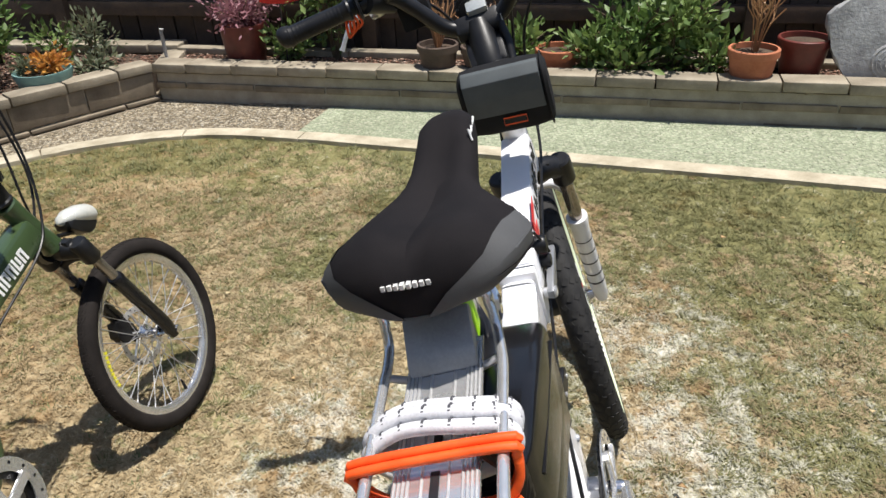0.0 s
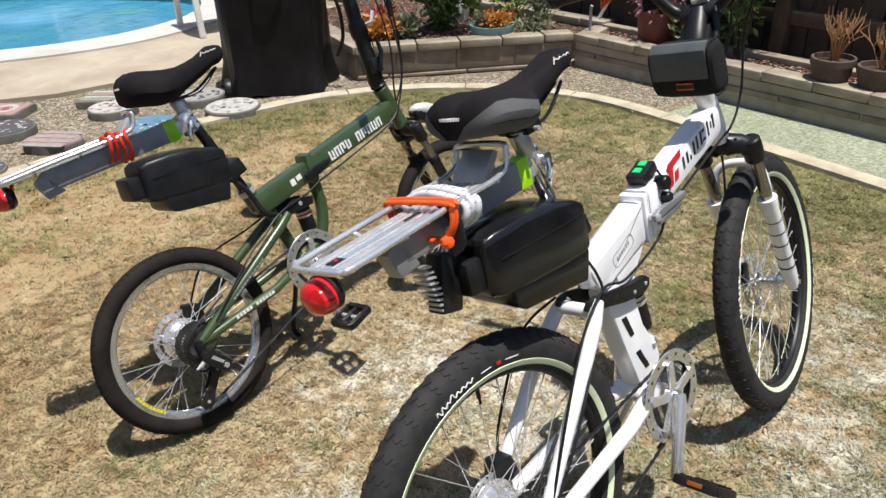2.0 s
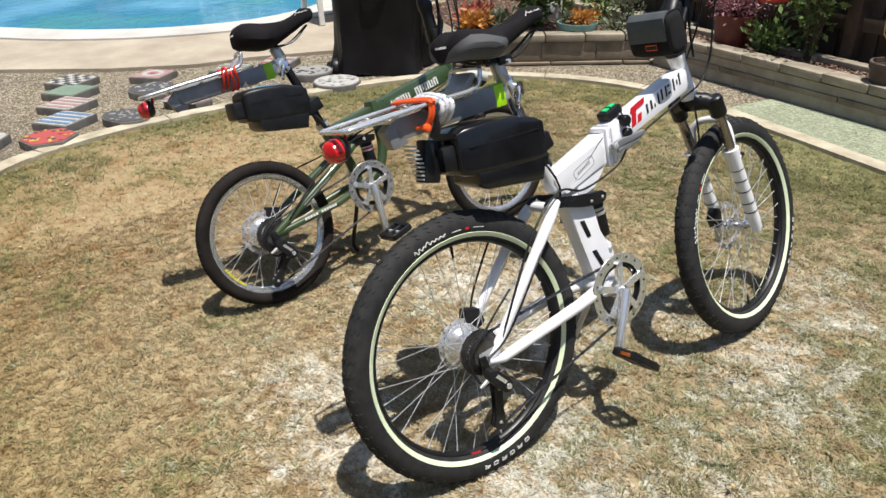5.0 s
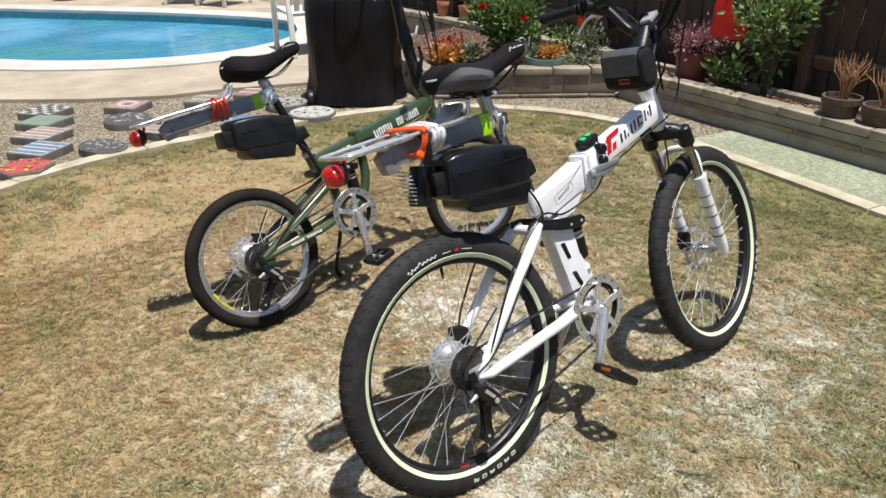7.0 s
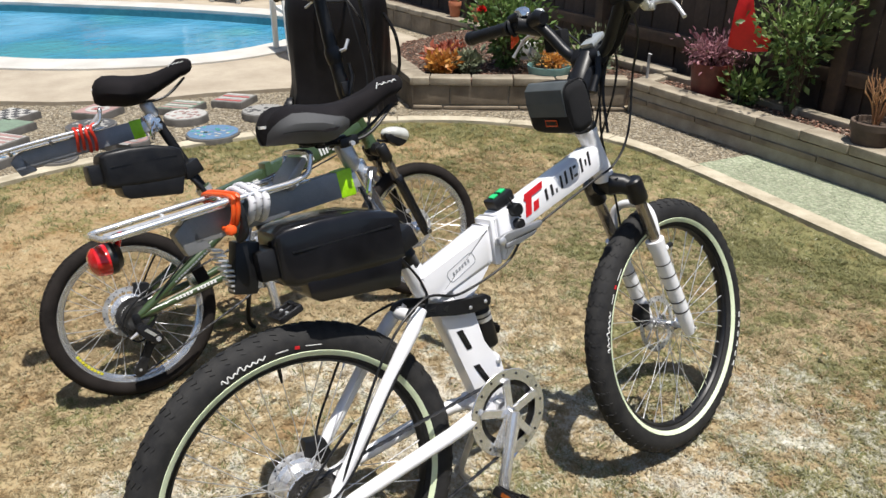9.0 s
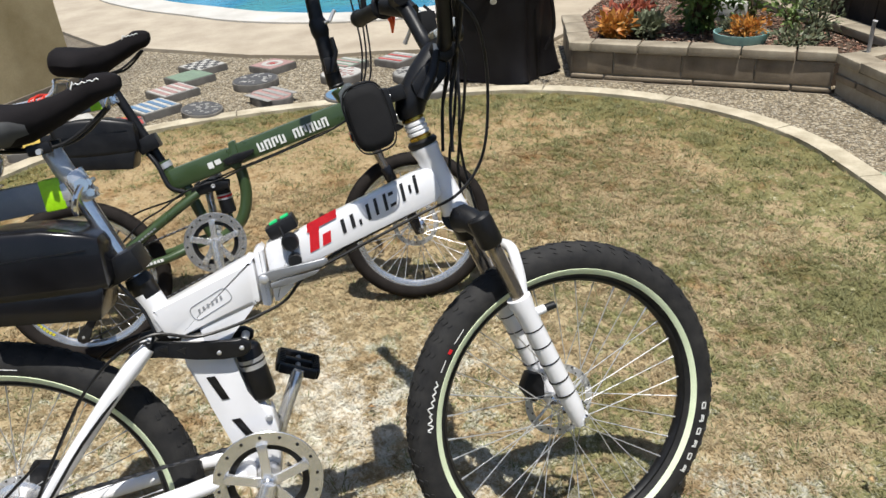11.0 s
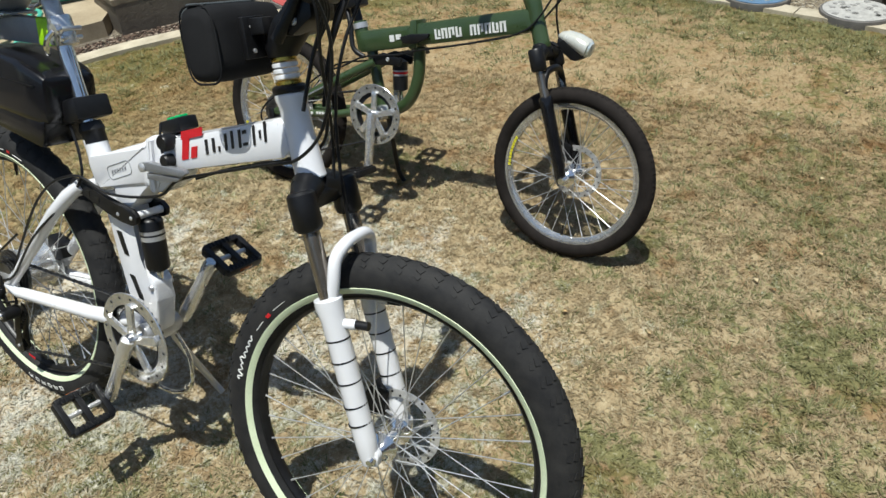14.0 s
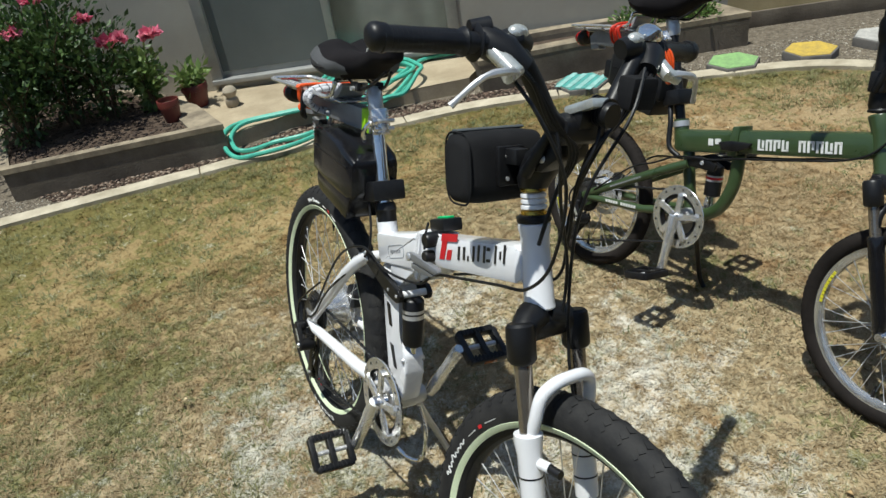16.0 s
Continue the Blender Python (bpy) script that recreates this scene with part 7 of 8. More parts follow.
part("rear_tube", prism([(0.306, 0.300), (0.316, 0.312), (0.498, 0.354), (0.512, 0.350), (0.512, 0.296), (0.500, 0.288), (0.330, 0.246), (0.312, 0.252)], -0.026, 0.026, 0.012), GREENP, green, "olive green rear tube")
part("hinge", prism([(0.508, 0.370), (0.530, 0.375), (0.538, 0.292), (0.514, 0.284), (0.505, 0.292)], -0.031, 0.031, 0.005), GREENP, green)
hl = part("hinge_latch", prism([(0.480, 0.318), (0.520, 0.332), (0.585, 0.342), (0.582, 0.328), (0.540, 0.306), (0.496, 0.300)], -0.044, -0.031, 0.004), BLACKPL, green, "black folding latch")
part("head_tube", tube([(0.878, 0, 0.492), (0.880, 0, 0.488), (0.895, 0, 0.455), (0.930, 0, 0.365), (0.934, 0, 0.352), (0.935, 0, 0.348)], [0.024, 0.027, 0.0235, 0.0235, 0.027, 0.025], 24), GREENP, green)
part("seat_lug", tube([(0.322, 0, 0.270), (0.300, 0, 0.340)], 0.0225, 20), GREENP, green)
part("down_tube", tube(spline([(0.530, 0, 0.290), (0.534, 0, 0.200), (0.505, 0, 0.120), (0.440, 0, 0.072), (0.415, 0, 0.066)], 6), 0.019, 18), GREENP, green, "curved green down tube")
part("seat_strut", tube([(0.352, 0, 0.262), (0.410, 0, 0.066)], 0.018, 16), GREENP, green)
for s in (-1, 1):
    part("chain_stay", tube([(0.395, s * 0.030, 0.075), (0.340, s * 0.046, 0.062), (0.270, s * 0.056, 0.042), (0.03, s * 0.064, 0.004), (0.0, s * 0.064, 0.0)], [0.013, 0.014, 0.013, 0.012, 0.010], 12), GREENP, green)
    part("seat_stay", tube([(0.390, s * 0.036, 0.228), (0.350, s * 0.046, 0.205), (0.20, s * 0.058, 0.118), (0.02, s * 0.064, 0.012), (0.0, s * 0.064, 0.002)], [0.013, 0.0145, 0.0145, 0.013, 0.010], 12), GREENP, green)
    part("dropout", prism([(-0.020, 0.012), (0.040, 0.022), (0.046, -0.016), (0.012, -0.040), (-0.020, -0.014)], s * 0.0635 - 0.004, s * 0.0635 + 0.004, 0.002), GREENP, green)
    rk = part("rocker", prism([(0.370, 0.240), (0.420, 0.262), (0.490, 0.252), (0.486, 0.228), (0.430, 0.226), (0.376, 0.216)], s * 0.034 - 0.005, s * 0.034 + 0.005, 0.004), BLACKPL, green)
    part("rocker_bolt", lathe([(0.0, s * 0.0405), (0.005, s * 0.0425), (0.007, s * 0.0395)], (0.440, 0, 0.244), "y", 12), STEEL, rk)
    label_strip(green, "print_bar", (0.130, 0.072), (0.260, 0.148), (-0.5, 0.866), s * 0.0735, 0.005, [(0.08 * k, 0.08 * k + 0.055, 0, 1) for k in range(12)], GREYINK, "small pale print")
    label_strip(green, "print_bar", (0.120, 0.018), (0.262, 0.040), (-0.15, 0.988), s * 0.0725, 0.009, [(0.08 * k, 0.08 * k + 0.058, 0, 1) for k in range(12) if k != 5], WHITEINK, "small white print")
shock = part("rear_shock", tube([(0.455, 0, 0.240), (0.462, 0, 0.236), (0.470, 0, 0.150), (0.470, 0, 0.146)], [0.012, 0.024, 0.024, 0.012], 20), BLACKPL, green, "black rear shock")
part("shock_band", tube([(0.4645, 0, 0.212), (0.4662, 0, 0.194)], 0.0244, 20), ALU, shock, "silver shock label")
part("band_print", tube([(0.4652, 0, 0.207), (0.4658, 0, 0.200)], 0.0246, 20), REDINK, shock, "dull red stripe")
part("shock_shaft", tube([(0.470, 0, 0.150), (0.474, 0, 0.105)], 0.009, 12), CHROME, shock)
fork = part("fork_crown", moved(prism([(0.926, 0.362), (0.952, 0.362), (0.968, 0.330), (0.950, 0.308), (0.930, 0.320)], -0.046, 0.046, 0.009), GS), BLACKPL, green, "black fork crown")
for s in (-1, 1):
    part("stanchion", moved(tube([(0.955, s * 0.058, 0.318), (0.998, s * 0.058, 0.205)], 0.013, 16), GS), GREYMET, fork, "dark chrome stanchion")
    part("leg_cap", moved(tube([(0.942, s * 0.058, 0.352), (0.944, s * 0.058, 0.347), (0.962, s * 0.058, 0.298), (0.964, s * 0.058, 0.293)], [0.018, 0.022, 0.022, 0.018], 18), GS), BLACKPL, fork)
    part("crown_arm", moved(tube([(0.940, s * 0.018, 0.340), (0.952, s * 0.058, 0.325)], [0.026, 0.020], 12), GS), BLACKPL, fork)
    low = part("lower_leg", moved(tube([(0.990, s * 0.058, 0.226), (0.992, s * 0.058, 0.221), (1.000, s * 0.058, 0.200), (1.060, s * 0.058, 0.040), (1.068, s * 0.058, 0.008), (1.074, s * 0.058, -0.012)], [0.017, 0.0195, 0.0185, 0.0175, 0.016, 0.012], 18), GS), GLOSSBLK, fork, "black lower fork leg")
    part("axle_lug", moved(tube([(1.080, s * 0.048, 0.0), (1.080, s * 0.076, 0.0)], [0.014, 0.010], 12), GS), CHROME, low)
brace = [(0.992, -0.058, 0.222), (0.982, -0.056, 0.262), (0.978, -0.040, 0.288), (0.980, 0, 0.298), (0.978, 0.040, 0.288), (0.982, 0.056, 0.262), (0.992, 0.058, 0.222)]
part("fork_brace", moved(tube(spline(brace, 5), 0.010, 12), GS), BLACKPL, fork)
part("caliper", moved(prism([(1.010, 0.085), (1.050, 0.075), (1.045, 0.020), (1.012, 0.015), (0.995, 0.05)], 0.034, 0.064, 0.006), GS), BLACKPL, fork, "black brake caliper")
part("rear_caliper", prism([(0.03, 0.085), (0.075, 0.075), (0.085, 0.035), (0.055, 0.02), (0.02, 0.045)], 0.034, 0.066, 0.006), BLACKPL, green, "black brake caliper")
part("headset", tube([(0.876, 0, 0.494), (0.875, 0, 0.500), (0.872, 0, 0.508)], [0.026, 0.028, 0.022], 20), BLACKPL, green)
# the tall handle post
post = part("handle_post", moved(tube([(0.875, 0, 0.500), (0.872, 0, 0.512), (0.866, 0, 0.560), (0.845, 0, 0.720), (0.832, 0, 0.900)], [0.024, 0.027, 0.025, 0.023, 0.021], 18), GS), BLACKPL, green, "black telescopic handle post")
part("post_joint", moved(prism([(0.846, 0.590), (0.888, 0.592), (0.890, 0.545), (0.850, 0.540)], -0.035, 0.035, 0.006), GS), BLACKPL, post)
part("post_lever", moved(tube([(0.868, -0.034, 0.545), (0.890, -0.038, 0.605), (0.884, -0.036, 0.650)], [0.009, 0.008, 0.006], 10), GS), BLACKPL, post)
part("post_clamp", moved(tube([(0.853, 0, 0.655), (0.851, 0, 0.672), (0.847, 0, 0.700), (0.845, 0, 0.712)], [0.025, 0.029, 0.029, 0.024], 18), GS), BLACKPL, post)
part("clamp_lever", moved(tube([(0.852, 0.0, 0.690), (0.885, -0.028, 0.700), (0.905, -0.020, 0.730)], 0.006, 8), GS), ALU, post)
bar = part("handlebar", moved(tube(spline([(0.790, -0.280, 0.925), (0.82, -0.15, 0.918), (0.832, 0, 0.905), (0.82, 0.15, 0.918), (0.790, 0.280, 0.925)], 6), 0.0115, 12), GS), BLACKPL, green, "black flat handlebar")
for s in (-1, 1):
    handle_side(bar, s, (0.788, s * 0.290, 0.925), (0.82, s * 0.15, 0.918), GS, ALU, -0.040)
# headlamp
GL = GS @ Matrix.Translation((1.031, 0, 0.376)) @ Matrix.Rotation(radians(14), 4, "Y") @ Matrix.Diagonal((1.06, 0.76, 0.74, 1)) @ Matrix.Translation((-1.010, 0, -0.366))
lamp = part("headlamp", moved(loft([[(x, r * w * math.cos(t), 0.372 + dz + r * math.sin(t)) for t in [2 * math.pi * k / 24 for k in range(24)]] for x, r, w, dz in ((0.962, 0.004, 1.2, -0.006), (0.970, 0.016, 1.3, -0.002), (0.990, 0.026, 1.25, 0.002), (1.020, 0.033, 1.2, 0.0), (1.048, 0.035, 1.2, -0.006), (1.056, 0.032, 1.2, -0.008))]), GL), surface("cream_silver_plastic", (0.58, 0.58, 0.52), (0.68, 0.68, 0.62), 20, 0.25, 0.2), green, "pale silver bullet headlamp")
part("lens", moved(lathe([(0.031, 0.0), (0.026, 0.006), (0.0, 0.009)], (1.056, 0, 0.364), "x", 24), GL), LAMPGLASS, lamp, "clear lamp lens")
part("lamp_foot", moved(prism([(0.968, 0.368), (0.990, 0.360), (1.050, 0.352), (1.058, 0.336), (1.040, 0.312), (1.024, 0.306), (0.998, 0.322), (0.972, 0.340)], -0.030, 0.030, 0.008), GL), BLACKPL, lamp)
part("lamp_bracket", moved(tube([(0.950, 0, 0.330), (0.995, 0, 0.325)], 0.007, 8), GL), BLACKPL, lamp)
sp = part("seat_post", tube([(0.318, 0, 0.285), (0.190, 0, 0.612)], 0.0150, 16), BLACKPL, green, "black seat post")
part("mount_block", moved(box((0, 0, 0), (0.065, 0.075, 0.046), 0.007), Matrix.Translation((0.272, 0, 0.400)) @ Matrix.Rotation(-0.35, 4, "Y")), BLACKPL, sp, "black battery mount block")
part("post_collar", tube([(0.306, 0, 0.318), (0.300, 0, 0.334)], 0.0255, 18), ALU, sp)
part("head_clamp", tube([(0.206, 0, 0.574), (0.202, 0, 0.584), (0.188, 0, 0.618), (0.186, 0, 0.624)], [0.017, 0.020, 0.020, 0.015], 16), ALU, sp)
TWIST = Matrix.Translation((0.19, -0.006, 0)) @ Matrix.Rotation(radians(-9), 4, "Z") @ Matrix.Translation((-0.19, 0, 0))
PLACE[0] = TWIST
saddle(green, (0.346, 0.738), (0.050, 0.716), 0.205, Matrix(), 0.094, False)
seat_rack(green, (0.190, 0, 0.556), (-0.282, 0, 0.504), 0.105)
PLACE[0] = Matrix()
battery(green, 0.010, 0.252, 0.340, 0.500, 0.065, BLACKPL)
crankset(green, (0.416, 0, 0.068), 0.097, (0.422, -0.14, -0.104), (0.410, 0.14, 0.240), glint=False, tip=(-0.30, -0.30))
drive_chain(green, 0.416, 0.068, 0.085, -0.010, 0.004, 22)
derailleur(green, -0.010, 0.004, 22)
part("stand", tube(spline([(0.405, 0.036, 0.040), (0.400, 0.080, -0.050), (0.392, 0.140, -0.170), (0.410, 0.155, -0.212)], 6), 0.008, 10), BLACKPL, green, "black kickstand")
# lettering as plain shapes
word = []
for k in range(10):
    if k == 4:
        continue
    u = k * 0.1
    word += [(u, u + 0.028, 0.0, 1.0), (u + 0.02, u + 0.082, 0.0, 0.18) if k in (0, 3, 8) else (u + 0.02, u + 0.082, 0.80, 1.0), (u + 0.052, u + 0.080, 0.0 if k % 2 else 0.25, 0.9)]
label_strip(green, "print_shape", (0.600, 0.326), (0.836, 0.381), (-0.227, 0.974), -0.0263, 0.030, word, WHITEINK, "white painted letters as plain shapes")
label_strip(green, "print_shape", (0.600, 0.326), (0.836, 0.381), (-0.227, 0.974), 0.0263, 0.030, word, WHITEINK, "white painted letters as plain shapes")
label_strip(green, "print_bar", (0.438, 0.296), (0.480, 0.306), (-0.227, 0.974), -0.0263, 0.022, [(0.0, 0.4, 0.0, 0.9), (0.55, 1.0, 0.2, 0.9)], WHITEINK, "small white print")
bm = bmesh.new()
for k in range(9):
    t = 3.55 + 0.055 * k
    g = bmesh.ops.create_cube(bm, size=1.0)
    bmesh.ops.transform(bm, matrix=Matrix.Rotation(-t, 4, "Y") @ Matrix.Translation((0.198, -0.0122, 0)) @ Matrix.Diagonal((0.008, 0.0012, 0.008, 1)), verts=g["verts"])
part("rim_print", bm, YELLOWINK, green, "yellow rim print", 0)
bm = bmesh.new()
for k in range(9):
    t = 2.75 + 0.055 * k
    g = bmesh.ops.create_cube(bm, size=1.0)
    bmesh.ops.transform(bm, matrix=Matrix.Translation((GBASE, 0, 0)) @ Matrix.Rotation(-t, 4, "Y") @ Matrix.Translation((0.198, -0.0122, 0)) @ Matrix.Diagonal((0.008, 0.0012, 0.008, 1)), verts=g["verts"])
part("rim_print", moved(bm, GS), YELLOWINK, green, "yellow rim print", 0)
cables(green, "cable", [
    [(0.82, -0.12, 0.91), (0.92, -0.10, 0.92), (0.975, -0.04, 0.80), (0.985, -0.03, 0.66), (0.975, -0.025, 0.54), (0.925, -0.026, 0.430), (0.86, -0.028, 0.375), (0.70, -0.028, 0.326), (0.54, -0.030, 0.285)],
    [(0.82, 0.12, 0.91), (0.92, 0.09, 0.94), (0.985, 0.02, 0.82), (1.000, 0.0, 0.66), (0.99, 0.0, 0.52), (0.93, 0.0, 0.425), (0.90, 0.028, 0.39), (0.70, 0.028, 0.326), (0.54, 0.030, 0.285)],
    [(0.83, 0.04, 0.91), (0.94, 0.03, 0.90), (0.965, 0.01, 0.74), (0.975, 0.01, 0.60), (0.955, 0.02, 0.46), (0.975, 0.045, 0.34), (1.01, 0.055, 0.18), (1.03, 0.05, 0.06)],
    [(0.54, -0.03, 0.285), (0.47, -0.036, 0.262), (0.36, -0.05, 0.242), (0.28, -0.06, 0.20), (0.20, -0.075, 0.16), (0.06, -0.075, 0.04)],
    [(0.54, 0.03, 0.285), (0.42, 0.04, 0.25), (0.30, 0.06, 0.21), (0.15, 0.075, 0.17), (0.06, 0.06, 0.07)],
    [(0.04, -0.075, -0.05), (-0.02, -0.08, -0.07), (-0.05, -0.08, -0.01), (0.0, -0.078, 0.05), (0.10, -0.075, 0.10)],
], 0.0030)
cables(green, "cable_bundle", [[(0.985, -0.02, 0.86), (1.0, -0.01, 0.78), (0.998, -0.005, 0.70)]], 0.010)
part("cable_loop", tube(spline([(0.262, -0.02, 0.378), (0.290, -0.035, 0.330), (0.312, -0.045, 0.262), (0.350, -0.04, 0.240)], 6), 0.008, 10), BLACKPL, green)
PLACE[0] = TWIST @ Matrix.Translation((-0.055, 0, -0.012))
strap = empty("rack_strap", GM, "tangled red-orange strap on the green bicycle's rack", "strap")
for k in range(4):
    z0 = 0.566 + 0.006 * (k % 2)
    part("band", tube(spline([(0.035 + 0.013 * k, -0.062, z0 + 0.012), (0.030 + 0.02 * k, -0.02, z0 + 0.024), (0.040 + 0.014 * k, 0.03, z0 + 0.022), (0.036 + 0.016 * k, 0.060, z0 + 0.010), (0.04 + 0.012 * k, 0.045, z0 - 0.035), (0.03 + 0.016 * k, -0.03, z0 - 0.040 - 0.004 * k), (0.032 + 0.016 * k, -0.056, z0 - 0.02)], 4, True), 0.0046, 8, True), REDBAND, strap)
PLACE[0] = Matrix()

# ---- plants, pots and garden things ----
def leaves_mesh(name, centres, normals, size, material, seed, fold=0.25, ratio=0.5):
    """One mesh of small folded leaves at the given places."""
    rng = np.random.default_rng(seed)
    n = len(centres)
    d = normals + rng.normal(0, 0.55, (n, 3)); d /= np.linalg.norm(d, axis=1)[:, None] + 1e-9
    ref = rng.normal(0, 1, (n, 3))
    s = np.cross(d, ref); s /= np.linalg.norm(s, axis=1)[:, None] + 1e-9
    u = np.cross(s, d)
    L = size * rng.uniform(0.55, 1.35, n)[:, None]
    w = L * ratio
    c = np.asarray(centres)
    v = np.stack([c, c + d * L * 0.45 + s * w * 0.5 + u * L * fold * 0.4, c + d * L, c + d * L * 0.45 - s * w * 0.5 + u * L * fold * 0.4, c + d * L * 0.5], 1)
    k = 5 * np.arange(n)[:, None]
    tri = np.concatenate([k + [0, 1, 4], k + [1, 2, 4], k + [0, 4, 3], k + [4, 2, 3]])
    return raw_mesh(name, v.reshape(-1, 3), tri, material)


def shrub(name, at, radius, height, count, size, material, label, category="shrub", group="", seed=1, stems=9, stem_mat=None, ratio=0.5, base=0.0, spread=1.0):
    """A bush: bent stems from one foot, with leaf clumps along them."""
    rng = random.Random(seed)
    root = empty(name, pose(*at), label, category, group)
    places, ways = [], []
    per = max(count // stems, 1)
    nr = np.random.default_rng(seed)
    for k in range(stems):
        a = 2 * math.pi * (k + rng.random() * 0.7) / stems
        out = radius * spread * (0.35 + 0.65 * rng.random())
        top = height * (0.6 + 0.4 * rng.random())
        mid = Vector((math.cos(a) * out * 0.35, math.sin(a) * out * 0.35, top * 0.55))
        tip = Vector((math.cos(a) * out, math.sin(a) * out, top * (1 - 0.25 * out / (radius + 1e-6))))
        line = spline([(0.02 * math.cos(a), 0.02 * math.sin(a), 0), mid, tip], 5)
        part("stem", tube(line, [0.006 * (1 - 0.7 * i / len(line)) + 0.001 for i in range(len(line))], 6), stem_mat or STEM, root)
        t = base + (1 - base) * nr.random(per) ** 0.6
        for q in t:
            i = min(int(q * (len(line) - 1)), len(line) - 2)
            p = line[i].lerp(line[i + 1], q * (len(line) - 1) - i)
            j = Vector(nr.normal(0, 1, 3)) * radius * 0.17 * (0.35 + q)
            places.append(p + j)
            ways.append((j.normalized() * 0.8 + (p - Vector((0, 0, height * 0.4))).normalized() * 0.6 + Vector((0, 0, 0.35))))
    leaf = new("foliage", leaves_mesh("foliage", np.array([tuple(p) for p in places]), np.array([tuple(w) for w in ways]), size, material, seed, ratio=ratio))
    leaf.parent = root
    return root


def blossom(parent, p, r, material, seed=1):
    """A full flower head of many petals."""
    nr = np.random.default_rng(seed)
    n = 60
    d = nr.normal(0, 1, (n, 3)); d[:, 2] = np.abs(d[:, 2]) * 0.9 + 0.1
    d /= np.linalg.norm(d, axis=1)[:, None]
    ob = new("flower", leaves_mesh("flower", np.array(p) + d * r * 0.15, d, r, material, seed, 0.5, 0.9))
    ob.parent = parent
    return ob


def pot(name, at, r, h, material, label, rim=True, group="", soil=True):
    """A tapered flower pot with a rolled rim, open at the top."""
    prof = [(0.0, 0.0), (r * 0.68, 0.0), (r * 0.72, 0.01), (r * 0.92, h - 0.045), (r * 0.92, h - 0.04), (r, h - 0.038), (r, h - 0.004), (r * 0.97, h), (r * 0.88, h), (r * 0.86, h - 0.03), (0.0, h - 0.035)] if rim else \
        [(0.0, 0.0), (r * 0.78, 0.0), (r * 0.90, h * 0.3), (r, h * 0.85), (r, h), (r * 0.94, h), (r * 0.9, h - 0.03), (0.0, h - 0.03)]
    root = empty(name, pose(*at), label, "flower pot", group)
    part("body", lathe(prof, (0, 0, 0), "z", 32), material, root)
    if soil:
        part("soil", lathe([(0.0, h - 0.022), (r * 0.5, h - 0.02), (r * 0.87, h - 0.028)], (0, 0, 0), "z", 24), SOIL, root)
    return root


def twiggy(name, at, height, count, material, label, seed=1, lean=0.5):
    """A plant of bare forked coloured twigs."""
    rng = random.Random(seed)
    root = empty(name, pose(*at), label, "plant")
    for k in range(count):
        bm = bmesh.new()
        a, o = rng.random() * 6.28, lean * height * (0.2 + rng.random() * 0.8)
        top = Vector((math.cos(a) * o, math.sin(a) * o, height * (0.55 + 0.45 * rng.random())))
        line = spline([(0.01 * math.cos(a), 0.01 * math.sin(a), -0.02), top * 0.45 + Vector((0, 0, 0.03)), top], 4)
        add_tube(bm, line, 0.0034, 5)
        for f in (0.5, 0.72):
            p = line[int(f * (len(line) - 1))]
            b = rng.random() * 6.28
            add_tube(bm, [p, p + Vector((math.cos(b) * 0.06, math.sin(b) * 0.06, 0.07)) * (0.5 + height), p + Vector((math.cos(b) * 0.07, math.sin(b) * 0.07, 0.14)) * (0.5 + height)], [0.0028, 0.0024, 0.0016], 5)
        part("twig", bm, material, root)
    return root


ZR, ZL = 0.155, 0.165
# the long bed
pot("flower_pot", (-1.06, 5.39, ZR), 0.135, 0.25, REDPOT, "dark red glazed pot in the bed", rim=False)
shrub("pink_plant", (-1.06, 5.39, ZR + 0.20), 0.21, 0.22, 1250, 0.040, PINKLEAF, "bushy pink and purple leaved plant in a red pot", "plant", seed=11, stems=16, ratio=0.42)
shrub("rose_bush", (-0.50, 5.39, ZR), 0.33, 1.05, 1250, 0.053, LEAF2, "tall light green leafy bush in the bed", "bush", seed=12, stems=16, base=0.15)
shrub("green_plant", (-0.78, 5.34, ZR), 0.16, 0.26, 420, 0.05, LEAF2, "small light green leafy plant beside the red pot", "plant", seed=13, stems=8)
pot("flower_pot", (0.14, 4.99, ZR), 0.115, 0.19, BROWNPOT, "brown clay pot with orange twigs")
twiggy("pencil_plant", (0.14, 4.99, ZR + 0.17), 0.25, 15, TWIG, "spiky orange twig plant in a brown pot", 1, 0.58)
pot("flower_pot", (0.38, 4.97, ZR), 0.115, 0.18, BROWNPOT, "brown clay pot with reddish twigs")
twiggy("pencil_plant", (0.38, 4.97, ZR + 0.16), 0.23, 15, TWIG, "reddish twig plant in a brown pot", 2, 0.65)
pot("flower_bowl", (0.80, 5.02, ZR + 0.02), 0.125, 0.12, TERRA, "shallow orange terracotta bowl of dry soil")
for i, (x, y, r, h, c, m) in enumerate(((0.62, 5.10, 0.16, 0.26, 300, LEAF2), (0.98, 4.96, 0.20, 0.26, 380, LEAF2), (1.22, 4.98, 0.26, 0.46, 620, LEAF), (1.42, 4.92, 0.25, 0.50, 620, LEAF2), (1.12, 4.83, 0.17, 0.20, 260, LEAF2), (1.58, 4.80, 0.16, 0.24, 260, LEAF2))):
    shrub("leafy_shrub", (x, y, ZR), r, h, c, 0.058, m, "dense bright green leafy shrub in the bed", "shrub", "shrubs in the bed", 20 + i, 11)
pot("flower_pot", (1.74, 4.66, ZR), 0.125, 0.20, TERRA, "terracotta pot with bare twigs")
twiggy("pencil_plant", (1.74, 4.66, ZR + 0.18), 0.36, 12, TWIG, "bare tan twigs in a terracotta pot", 3, 0.35)
